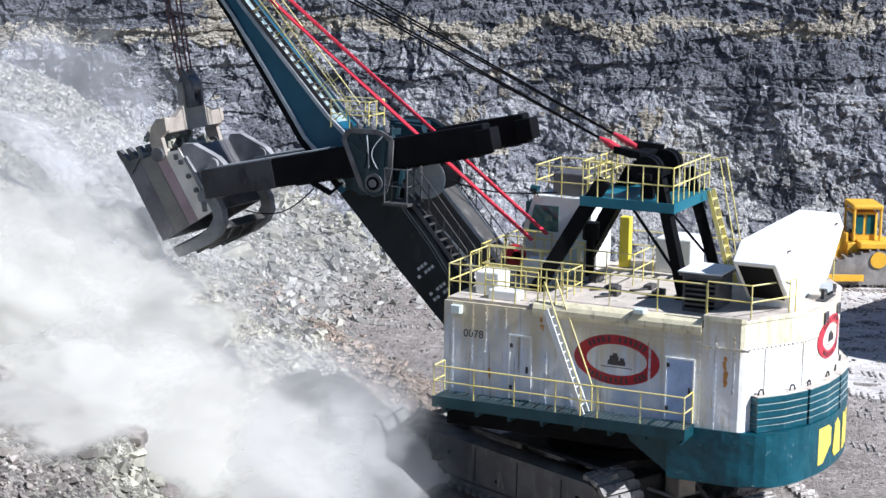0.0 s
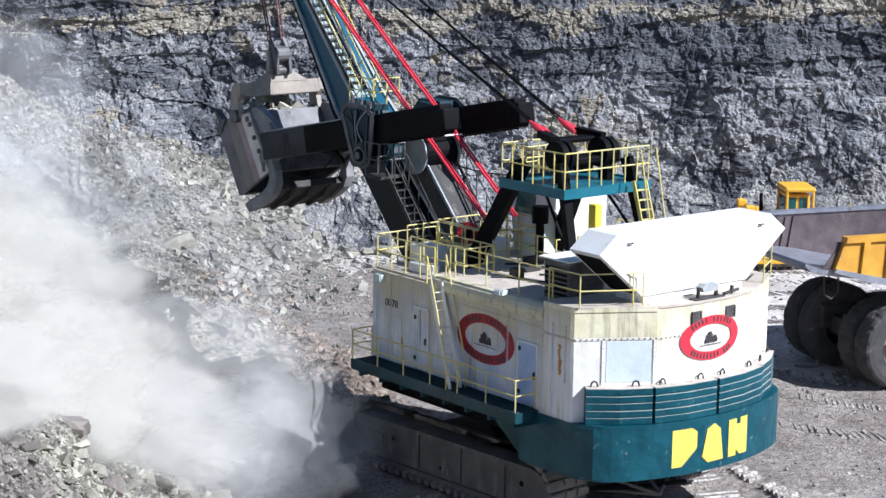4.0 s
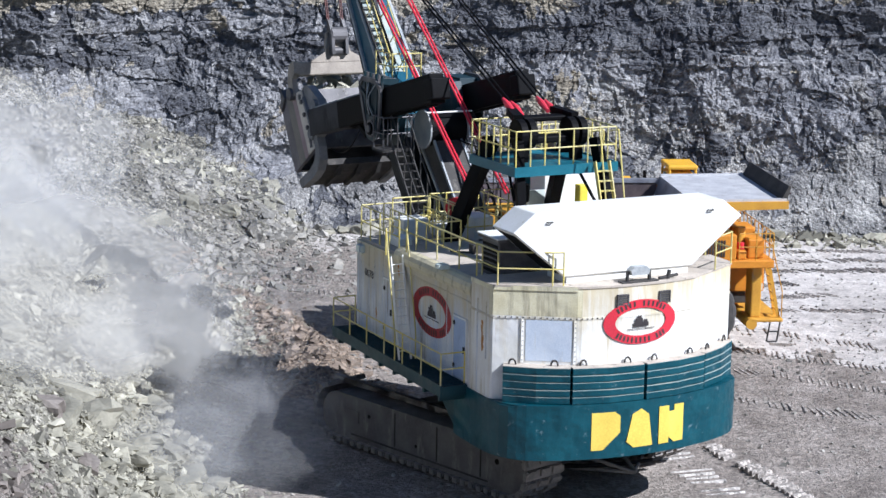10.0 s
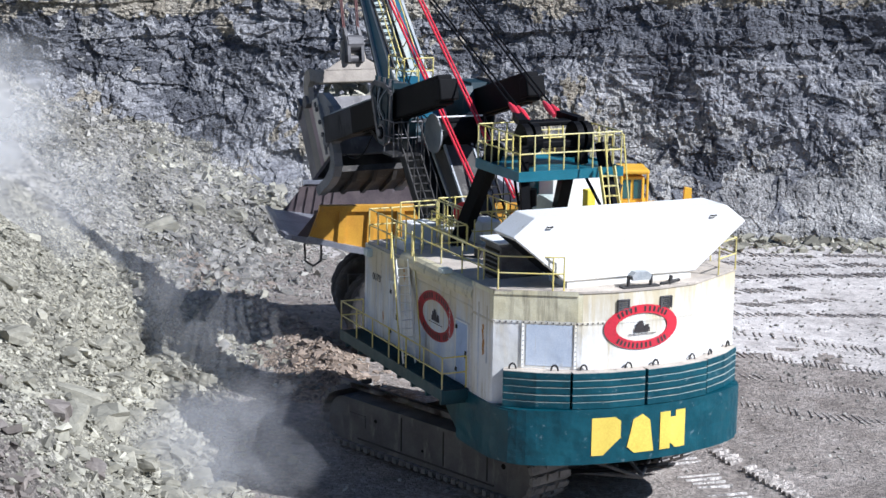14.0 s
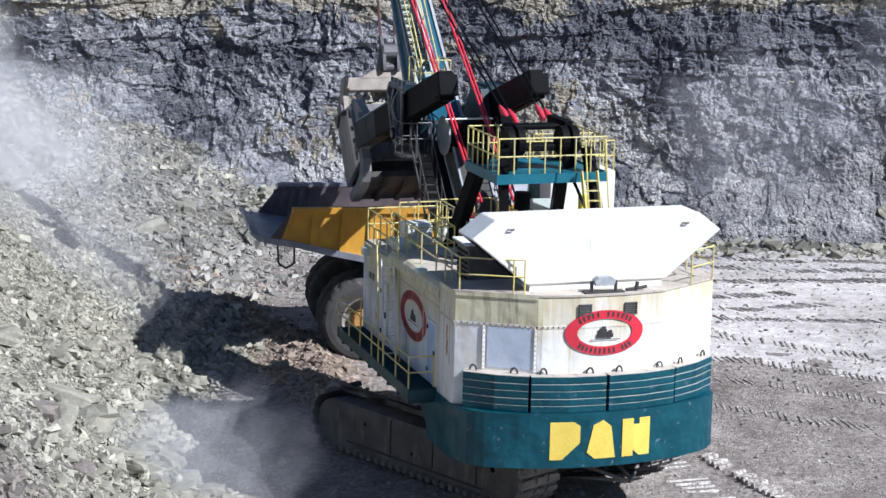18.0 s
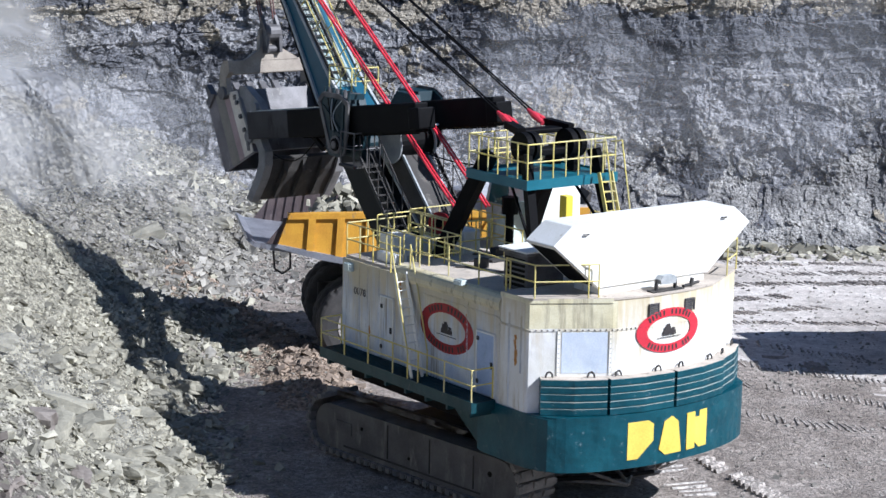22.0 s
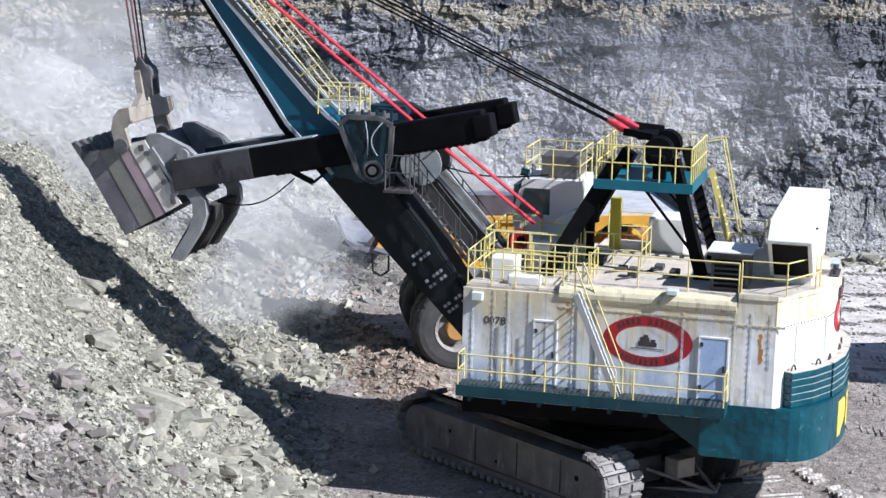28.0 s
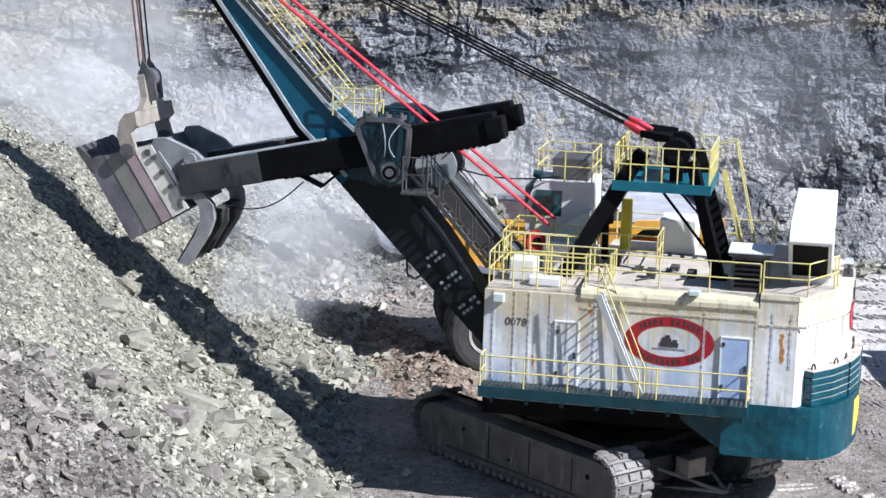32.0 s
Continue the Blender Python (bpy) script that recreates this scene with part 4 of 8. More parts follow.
    for o in (-0.2, 0.2):
        beam(bm, (-4.62 + o, -0.95, 3.88), (-4.32 + o, 0.42, 6.85), 0.03, 0.2)
    for i in range(1, 12):
        c = Vector((-4.62, -0.95, 3.88)).lerp(Vector((-4.32, 0.42, 6.85)), i / 12)
        beam(bm, c - Vector((0.2, 0, 0)), c + Vector((0.2, 0, 0)), 0.05, 0.02)
    st = part("side_stair", bm, WHITE, root, "steep cream steel stair up the house side")
    bm = bmesh.new()
    for o in ((-0.36, 0.0), (0.30, -0.1)):
        rod(bm, (-4.62 + o[0], -0.95 + o[1], 4.7), (-4.32 + o[0], 0.42 + o[1], 7.75), 0.024, 6)
        for f in (0, 1):
            p = Vector((-4.62 + o[0], -0.95 + o[1], 3.9)).lerp(Vector((-4.32 + o[0], 0.42 + o[1], 6.9)), f)
            rod(bm, p, p + Vector((0, 0, 0.82)), 0.024, 6)
    part("stair_rail", bm, YRAIL, st)
    # roof handrails
    for pts in ([(-1.6, 3.85, 6.8), (-4.0, 3.85, 6.8), (-4.0, 0.9, 6.8)], [(-3.4, 2.9, 6.8), (-3.4, 0.2, 6.8), (-2.2, 0.2, 6.8), (-2.2, 2.9, 6.8)]):
        fence(root, "front_roof_rail", pts, "crowded yellow pipe railing round the roof stair head", 1.05, 0.75)
    for pts, gap in (([(-3.75, 0.2, 7.02), (-3.75, -4.3, 7.02)], 1.5), ([(-3.98, -4.4, 7.16), (-3.98, -5.72, 7.16), (-2.6, -6.45, 7.16), (-2.3, -6.55, 7.16)], 1.2),
                     ([(3.9, -4.4, 7.16), (3.95, -5.72, 7.16), (3.0, -6.3, 7.16)], 0.9), ([(3.75, 0.9, 7.02), (3.75, -4.3, 7.02)], 1.5)):
        fence(root, "roof_rail", pts, "yellow pipe railing along the roof edge", 0.97, gap)
    # big intake hood across the rear
    bm = bmesh.new()
    prof = [(-2.15, 7.36), (2.15, 7.36), (3.85, 8.75), (3.15, 9.28), (-3.15, 9.28), (-3.85, 8.75)]
    prism(bm, prof, "y", -6.35, -5.05)
    bmesh.ops.bevel(bm, geom=bm.edges[:], offset=0.03, segments=1, affect="EDGES")
    hood = part("intake_hood", bm, WHITE, root, "large white sheet-metal air intake hood")
    for s in (-1, 1):
        bm = bmesh.new()
        vs = prism(bm, [(2.26, 7.47), (3.70, 8.66), (3.66, 8.70), (2.22, 7.51)], "y", -6.22, -5.18)
        for v in vs:
            v.co.x, v.co.z = s * (v.co.x + 0.02), v.co.z - 0.03
        part("intake_screen", bm, BLACK, hood, "dark intake opening under the hood end")
    bm = bmesh.new()
    box(bm, -2.05, 2.05, -6.28, -5.15, 7.15, 7.38)
    part("hood_base", bm, WHITE, hood)
    for x in (-2.7, 2.7):
        bm = bmesh.new()
        rod(bm, (x - 0.08, -6.36, 9.0), (x - 0.08, -6.42, 9.0), 0.02, 6)
        rod(bm, (x - 0.08, -6.42, 9.0), (x + 0.08, -6.42, 9.0), 0.02, 6)
        rod(bm, (x + 0.08, -6.36, 9.0), (x + 0.08, -6.42, 9.0), 0.02, 6)
        part("lifting_loop", bm, FRAME, hood)
    # vent box ahead of the hood, floodlight and small fittings on the rear edge
    bm = bmesh.new()
    box(bm, -3.3, -1.9, -4.5, -3.4, 7.02, 8.1, 0.04)
    box(bm, -3.4, -1.8, -4.6, -3.3, 8.1, 8.2, 0.02)
    vb = part("vent_box", bm, STEEL, root, "grey louvred roof vent box with white lid")
    bm = bmesh.new()
    box(bm, -3.42, -1.78, -4.62, -3.28, 8.2, 8.24)
    part("vent_lid", bm, WHITE, vb)
    bm = bmesh.new()
    for k in range(6):
        box(bm, -3.33, -3.3, -4.4, -3.5, 7.15 + k * 0.15, 7.23 + k * 0.15)
    part("vent_slat", bm, BLACK, vb)
    bm = bmesh.new()
    prism(bm, [(-0.28, 7.38), (0.28, 7.38), (0.32, 7.52), (0.2, 7.62), (-0.2, 7.62), (-0.32, 7.52)], "y", -6.98, -6.72)
    fl = part("floodlight", bm, FLANGE, root, "rear floodlight in a rounded housing")
    bm = bmesh.new()
    box(bm, -0.4, -0.34, -6.9, -6.8, 7.16, 7.5)
    box(bm, 0.34, 0.4, -6.9, -6.8, 7.16, 7.5)
    box(bm, -0.6, 0.6, -7.0, -6.7, 7.16, 7.20)
    part("floodlight_bracket", bm, FRAME, fl)
    bm = bmesh.new()
    rod(bm, (0.7, -6.85, 7.2), (1.35, -6.8, 7.26), 0.05, 8)
    rod(bm, (1.0, -6.85, 7.18), (1.05, -6.85, 7.42), 0.06, 8)
    part("horn", bm, FRAME, root)
    for y in (-2.4, 3.5):
        bm = bmesh.new()
        box(bm, -4.25, -3.95, y - 0.18, y + 0.18, 6.98 if y < 0 else 6.35, 7.14 if y < 0 else 6.62, 0.03)
        box(bm, -4.28, -4.25, y - 0.14, y + 0.14, 7.0 if y < 0 else 6.38, 7.12 if y < 0 else 6.6)
        part("side_lamp", bm, LAMPM, root, "small square work lamp")
    oval_sign(house, "oval_sign", Matrix.Translation((-4.108, -1.72, 5.50)) @ Matrix(((0, 0, -1, 0), (-1, 0, 0, 0), (0, 1, 0, 0), (0, 0, 0, 1))), 2.70, 1.52, REDD, "faded dark red oval company sign")
    oval_sign(rear, "oval_sign", Matrix.Translation((0.0, rear_y(0.0) - 0.034, 6.03)) @ pose(0, 0, 0, 90, 0, 0), 2.42, 1.32, RED, "red oval company sign on the rear wall", 0.9, rear_y)
    text_part(house, "unit_number", "0078", Matrix.Translation((-4.108, 2.95, 5.75)) @ Matrix(((0, 0, -1, 0), (-1, 0, 0, 0), (0, 1, 0, 0), (0, 0, 0, 1))), 0.34, INK)
    return house


def build_gantry(root):
    bm = bmesh.new()
    box(bm, -1.75, 1.75, -2.5, 0.45, 9.78, 9.86)
    box(bm, -1.80, -1.74, -2.55, 0.5, 9.62, 9.92)
    box(bm, 1.74, 1.80, -2.55, 0.5, 9.62, 9.92)
    box(bm, -1.74, 1.74, -2.55, -2.49, 9.62, 9.92)
    box(bm, -1.74, 1.74, 0.44, 0.5, 9.62, 9.92)
    plat = part("gantry_platform", bm, surf("bright_teal_paint", (0.012, 0.11, 0.15), (0.02, 0.14, 0.185), 0.45, dirt=(0.1, 0.12, 0.12), amount=0.35), root, "teal steel platform of the gantry")
    fence(root, "platform_rail", [(-1.74, 0.44, 9.9), (-1.74, -2.48, 9.9), (1.74, -2.48, 9.9), (1.74, 0.44, 9.9), (-1.74, 0.44, 9.9)], "bent yellow pipe railing", 1.1, 0.5, 0.024)
    for s in (-1, 1):
        bm = bmesh.new()
        beam(bm, (s * 1.35, -0.1, 10.4), (s * 1.75, 1.9, 6.8), 0.36, 0.46)
        part("gantry_front_leg", bm, BLACK, root, "slanting black box leg")
        bm = bmesh.new()
        beam(bm, (s * 1.35, -1.9, 10.6), (s * 1.65, -2.95, 7.0), 0.26, 0.34)
        box(bm, s * 1.65 - 0.25, s * 1.65 + 0.25, -3.2, -2.7, 6.9, 7.15)
        part("gantry_rear_leg", bm, BLACK, root, "black rear leg of the gantry")
        bm = bmesh.new()
        beam(bm, (s * 1.2, -1.0, 9.6), (s * 1.55, -2.5, 7.9), 0.07, 0.07)
        part("gantry_brace", bm, BLACK, root)
    bm = bmesh.new()
    for s in (-1, 1):
        for x in (s * 1.05, s * 0.72):
            rod(bm, (x - 0.11, -1.35, 10.75), (x + 0.11, -1.35, 10.75), 0.46, 20)
    box(bm, -1.3, 1.3, -1.6, -1.1, 10.45, 10.68, 0.06)
    box(bm, -0.75, 0.75, -1.1, -0.6, 11.05, 11.22, 0.05)
    beam(bm, (-1.0, -1.2, 11.2), (-0.75, -0.25, 11.3), 0.3, 0.22)
    beam(bm, (1.0, -1.2, 11.2), (0.75, -0.25, 11.3), 0.3, 0.22)
    for s in (-1, 1):
        beam(bm, (s * 0.95, -1.4, 9.9), (s * 0.9, -1.4, 10.8), 0.26, 0.4, (0, 1, 0))
    part("equaliser_head", bm, BLACK, root, "black equaliser sheave head of the gantry")
    for s in (-1, 1):
        for k in (0, 1):
            bm = bmesh.new()
            p = Vector((s * 0.6 + (k - 0.5) * 0.3, -0.15, 11.42 - 0.12 * k))
            d = (BOOM_TIP + Vector((s * 0.75, -0.3, 0.2)) - p).normalized()
            rod(bm, p - d * 0.35, p + d * 0.12, 0.07, 10, 0.115)
            rod(bm, p + d * 0.12, p + d * 0.5, 0.115, 10, 0.05)
            part("rope_socket", bm, RED, root, "bright red rope socket")
            bm = bmesh.new()
            rod(bm, p + d * 0.5, BOOM_TIP + Vector((s * 0.75 + (k - 0.5) * 0.34, -0.3, 0.35 - 0.3 * k)), 0.032, 6)
            part("suspension_rope", bm, BLACK, root, "taut black steel boom suspension rope")
    lad = ladder(root, "gantry_ladder", (1.2, -3.6, 7.05), (1.1, -2.75, 10.0), 0.5, (1, 0, 0), YRAIL, "pale yellow ladder behind the gantry")
    bm = bmesh.new()
    for x in (0.8, 1.45):
        rod(bm, (x, -3.95, 7.2), (x, -3.1, 11.0), 0.024, 6)
        rod(bm, (x, -3.1, 11.0), (x, -2.6, 10.9), 0.024, 6)
    part("ladder_rail", bm, YRAIL, lad)
    # roof hatch rails and clutter by the legs
    fence(root, "hatch_rail", [(-0.6, 0.9, 7.02), (-0.6, -0.9, 7.02), (1.2, -0.9, 7.02)], "", 1.0, 0.9)
    for k, (x, y, s) in enumerate(((-1.2, -0.4, 0.3), (-0.7, -1.5, 0.25), (-1.6, -2.1, 0.3), (-0.4, 0.4, 0.35), (-2.2, -0.9, 0.2))):
        bm = bmesh.new()
        box(bm, x - s, x + s, y - 0.14, y + 0.14, 7.02, 7.02 + 0.10 + 0.05 * k, 0.02)
        rod(bm, (x - s, y, 7.06), (x - s - 0.5, y + 0.4, 7.06), 0.03, 6)
        part("roof_fitting", bm, FRAME, root, "dark greasy fitting with a hose on the roof")


def build_cab(root):
    bm = bmesh.new()
    prism(bm, [(3.55, 6.8), (3.75, 8.1), (3.4, 9.25), (1.5, 9.25), (1.5, 6.8)], "x", 1.5, 3.75)
    cab = part("operator_cab", bm, WHITE, root, "white operator cab with tinted windows")
    bm = bmesh.new()
    prism(bm, [(3.55, 8.1), (3.35, 8.95), (2.5, 8.95), (2.5, 8.1)], "x", 1.47, 1.5)
    prism(bm, [(1.7, 8.15), (3.55, 8.15), (3.55, 9.0), (1.7, 9.0)], "y", 3.58, 3.76)
    part("cab_window", bm, GLASS, cab, "dark green tinted glass")
    bm = bmesh.new()
    box(bm, 1.9, 3.3, 1.7, 2.9, 9.27, 10.0, 0.04)
    ac = part("air_conditioner", bm, STEEL, cab, "grey roof air-conditioning unit")
    fence(root, "cab_roof_rail", [(1.55, 1.55, 9.25), (1.55, 3.35, 9.25), (3.7, 3.35, 9.25), (3.7, 1.55, 9.25), (1.55, 1.55, 9.25)], "", 1.0, 0.9)
    bm = bmesh.new()
    rod(bm, (1.4, 3.2, 9.45), (1.4, 3.45, 9.5), 0.13, 10)
    rod(bm, (1.4, 3.2, 9.25), (1.4, 3.3, 9.45), 0.03, 6)
    part("cab_lamp", bm, TEALD, cab)
    # duct and panels beside the cab
    bm = bmesh.new()
    prism(bm, [(1.5, 6.8), (2.6, 6.8), (2.2, 8.0), (1.6, 8.4), (1.5, 8.4)], "x", 0.9, 1.5)
    part("cab_duct", bm, LAMPM, root, "pale sheet-metal duct panel")
    bm = bmesh.new()
    box(bm, 2.1, 2.4, 0.25, 0.6, 7.02, 8.7, 0.03)
    part("control_cabinet", bm, surf("bright_yellow_cabinet", (0.75, 0.62, 0.05), (0.68, 0.56, 0.05), 0.5, bump=0.05), root, "bright yellow upright cabinet")
    bm = bmesh.new()
    box(bm, 2.0, 3.4, -1.9, -0.7, 7.02, 8.15, 0.05)
    part("machine_housing", bm, WHITE, root, "stained white machine housing under the gantry")
    bm = bmesh.new()
    rod(bm, (0.3, 0.9, 7.02), (0.3, 0.9, 8.35), 0.14, 10)
    rod(bm, (0.3, 0.9, 8.2), (0.3, 0.9, 8.75), 0.27, 12)
    part("breather_pipe", bm, BLACK, root, "black breather stack")
    bm = bmesh.new()
    rod(bm, (-0.95, 3.0, 7.7), (-1.05, 2.9, 7.7), 0.36, 18)
    ring = part("hose_reel", bm, REDD, root, "dark red hose reel")
    bm = bmesh.new()
    rod(bm, (-0.95, 3.0, 7.7), (-1.1, 2.85, 7.7), 0.14, 12)
    part("reel_hub", bm, BLACK, ring)
    for x, y, sx, sy, h in ((-2.6, 3.0, 0.45, 0.4, 0.7), (-1.4, 3.2, 0.3, 0.3, 0.45), (-3.4, 2.2, 0.25, 0.5, 0.3), (-0.6, 2.2, 0.35, 0.5, 0.8)):
        bm = bmesh.new()
        box(bm, x - sx, x + sx, y - sy, y + sy, 6.8, 6.8 + h, 0.05)
        part("lube_box", bm, WHITE, root, "dusty white equipment box on the front roof")
    for pts in ([(-1.5, 3.9, 6.8), (-1.5, 1.1, 6.8), (0.3, 1.1, 6.8), (0.3, 3.9, 6.8), (-1.5, 3.9, 6.8)], [(0.5, 3.9, 6.8), (1.45, 3.9, 6.8), (1.45, 2.7, 6.8)], [(-3.0, 3.6, 6.8), (-1.7, 3.6, 6.8), (-1.7, 1.2, 6.8)]):
        fence(root, "deck_rail", pts, "dense yellow pipe railing on the front deck", 1.25, 0.65, 0.024)


def sweep(bm, points, w, h, up):
    """A continuous bar of w by h along points."""
    pts = [Vector(p) for p in points]
    side = (pts[-1] - pts[0]).normalized().cross(up).normalized()
    rings = [[bm.verts.new(p + side * (w / 2 * a) + Vector(up) * (h / 2 * b)) for a, b in ((-1, -1), (1, -1), (1, 1), (-1, 1))] for p in pts]
    for r0, r1 in zip(rings, rings[1:]):
        for k in range(4):
            bm.faces.new((r0[k], r0[(k + 1) % 4], r1[(k + 1) % 4], r1[k]))
    bm.faces.new(rings[0])
    bm.faces.new(rings[-1])


def build_boom(root):
    foot = Vector((0, 4.35, 3.9))
    tip = BOOM_TIP
    d = (tip - foot).normalized()
    n = Vector((0, -d.z, d.y))               # towards the upper side
    ln = (tip - foot).length

    def at(s, h, x=0.0):
        return foot + d * s + n * h + Vector((x, 0, 0))
    prof = [(0, 0.0), (5.6, -0.48), (7.6, -0.66), (9.5, -0.80), (11.8, -0.56), (14.3, -0.34), (ln, -0.25), (ln, 0.25), (14.3, 0.30), (11.8, 0.46), (9.5, 0.62), (7.2, 1.05), (4.0, 1.12), (0, 0.85)]
    low, high = [], []
    for name, a, b, material, label in (("boom_lower", 0, 7.2, BOOMD, "dark dusty slate lower boom box"), ("boom_upper", 7.2, ln, BOOMT, "blue-teal painted upper boom box")):
        def width(s, lo):
            xs = [p[0] for p in (prof[:7] if lo else prof[:6:-1])]
            hs = [p[1] for p in (prof[:7] if lo else prof[:6:-1])]
            return float(np.interp(s, xs, hs))
        bm = bmesh.new()
        steps = sorted({a, b, *[s for s, _ in prof if a < s < b]})
        rings = []
        for s in steps:
            w = 0.80 if s < 6 else 0.62 if s > 7.3 else 0.72
            w -= 0.16 * max(0, s - 9) / (ln - 9)
            rings.append([bm.verts.new(at(s, h, x)) for h, x in ((width(s, True), -w), (width(s, True), w), (width(s, False), w), (width(s, False), -w))])
        for r0, r1 in zip(rings, rings[1:]):
            for k in range(4):
                bm.faces.new((r0[k], r0[(k + 1) % 4], r1[(k + 1) % 4], r1[k]))
        bm.faces.new(rings[0])
        bm.faces.new(rings[-1])
        bmesh.ops.bevel(bm, geom=[e for e in bm.edges if abs((e.verts[0].co - e.verts[1].co).normalized().dot(d)) > 0.9], offset=0.06, segments=2, affect="EDGES")
        boom = part(name, bm, material, root, label)
        if name == "boom_lower":
            for s0 in (1.5, 2.5, 3.4):
                for k in range(2):
                    for j in range(5):
                        if (j + k + int(s0)) % 4:
                            bm = bmesh.new()
                            beam(bm, at(s0 + 0.22 * k, 0.08 + 0.15 * j, -0.803), at(s0 + 0.22 * k, 0.19 + 0.15 * j, -0.803), 0.012, 0.10, d)
                            part("lettering_bar", bm, FLANGE, boom)
        if name == "boom_upper":
            for x in (-0.66, 0.66):
                stations = (7.3, 9.5, 11.8, 14.3, ln)
                def narrow(q):
                    return 1 if q < 9 else 1 - 0.24 * (q - 9) / (ln - 9)
                for lo, rise in ((True, 0.34), (False, 0.0)):
                    bm = bmesh.new()
                    sweep(bm, [at(q, width(q, lo) + rise * (1 - (q - 7.3) / (ln - 7.3)), x * narrow(q)) for q in stations], 0.10, 0.12, n)
                    part("boom_flange", bm, FLANGE, boom, "pale dusty boom edge flange")
                bm = bmesh.new()
                sweep(bm, [at(q, width(q, True) + 0.15 * (1 - (q - 7.3) / (ln - 7.3)), x * 0.955 * narrow(q)) for q in stations], 0.03, 0.30, n)
                part("boom_lower_chord", bm, BLACK, boom, "dark lower edge of the boom box")
            plate = bmesh.new()
            sweep(plate, [at(q, width(q, False) + 0.012, -0.15) for q in (9.2, 11.8, 14.3, ln - 0.4)], 0.8, 0.02, n)
            part("boom_top_plate", plate, PALET, boom, "weathered pale teal top of the boom")
            for p0, p1 in ((at(9.5, 0.76, -0.35), at(14.3, 0.44, -0.35)), (at(14.3, 0.44, -0.35), at(ln - 0.5, 0.38, -0.35))):
                ladder(root, "boom_ladder", p0, p1, 0.55, (1, 0, 0), FRAME, "dark steel boom walkway ladder", 0.32)
            for x in (-0.6, 0.0):
                bm = bmesh.new()
                rod(bm, at(9.3, 0.68 + 0.85, x), at(9.3 + 9.2, 0.32 + 0.85, x), 0.022, 6)
                hr = part("boom_handrail", bm, YRAIL, root, "yellow boom handrail")
                bm = bmesh.new()
                rod(bm, at(9.3, 0.68 + 0.45, x), at(9.3 + 9.2, 0.32 + 0.45, x), 0.022, 6)
                part("mid_rail", bm, YRAIL, hr)
                for k in range(9):
                    bm = bmesh.new()
                    c = at(9.3 + k * 1.15, 0.68 - k * 0.045, x)
                    rod(bm, c, c + n * 0.85, 0.022, 6)
                    part("post", bm, YRAIL, hr)
            q = at(8.8, 1.0)
            fence(root, "boom_landing_rail", [q + Vector((-0.9, 0.5, 0)), q + Vector((-0.9, -0.9, 0)), q + Vector((0.2, -0.9, 0)), q + Vector((0.2, 0.5, 0))], "", 0.9, 0.7)
            for s in (-1, 1):
                bm = bmesh.new()
                rod(bm, tip + Vector((s * 0.45 - 0.12, 0, 0)), tip + Vector((s * 0.45 + 0.12, 0, 0)), 0.75, 24)
                part("point_sheave", bm, STEEL, boom, "boom point rope sheave")
    # saddle block and shipper shaft
    for s in (1, -1):
        bm = bmesh.new()
        prism(bm, [(7.1, 9.2), (8.9, 9.35), (9.1, 10.4), (8.3, 11.35), (7.3, 11.3), (6.9, 10.3)], "x", s * 1.0, s * 1.28)
        prism(bm, [(7.3, 10.9), (8.7, 10.9), (8.6, 11.4), (7.4, 11.4)], "x", s * 1.28, s * 1.95)
        sad = part("saddle_block", bm, OILT, root, "teal saddle block guiding the handle")
        bm = bmesh.new()
        cheek = [(7.1, 9.55), (7.5, 9.4), (7.95, 9.6), (8.62, 11.15), (8.35, 11.42), (7.35, 11.42), (6.9, 11.2), (6.95, 10.2)]
        prism(bm, cheek, "x", s * 1.90, s * 1.98)
        ck = part("saddle_cheek", bm, OILT, sad, "oily dark tapered cheek plate")
        for p, q in zip(cheek, cheek[1:] + cheek[:1]):
            bm = bmesh.new()
            beam(bm, (s * 1.99, *p), (s * 1.99, *q), 0.16, 0.07, (1, 0, 0))
            part("cheek_rim", bm, STEEL, ck, "scraped pale rim of the cheek plate")
        for p, q in (((7.25, 10.0), (7.15, 11.3)), ((7.75, 10.0), (7.8, 11.35)), ((7.4, 10.3), (8.4, 11.0))):
            bm = bmesh.new()
            beam(bm, (s * 2.0, *p), (s * 2.0, *q), 0.14, 0.05, (1, 0, 0))
            part("cheek_web", bm, OILT, ck)
        for r0, r1, m in ((0.42, 2.04, OILT), (0.31, 2.10, STEEL), (0.22, 2.15, BLACK), (0.13, 2.19, STEEL)):
            bm = bmesh.new()
            rod(bm, (s * 1.9, 7.48, 9.78), (s * r1, 7.48, 9.78), r0, 20)
            part("shaft_cap", bm, m, ck)
        # grease hoses looped over the cheek
        for k in range(4):
            bm = bmesh.new()
            a, b = Vector((s * 2.04, 7.2 + 0.28 * k, 11.3)), Vector((s * 2.06, 7.35 + 0.16 * k, 10.25))
            pts = [a.lerp(b, i / 8) + Vector((s * 0.12 * math.sin(math.pi * i / 8), 0.16 * (1.5 - k) * math.sin(math.pi * i / 8), 0)) for i in range(9)]
            for p, q in zip(pts, pts[1:]):
                rod(bm, p, q, 0.02, 5)
            part("grease_hose", bm, BLACK if k % 2 else FLANGE, ck)
    bm = bmesh.new()
    rod(bm, (-1.9, 8.0, 9.65), (1.9, 8.0, 9.65), 0.34, 18)
    part("shipper_shaft", bm, OILT, sad)
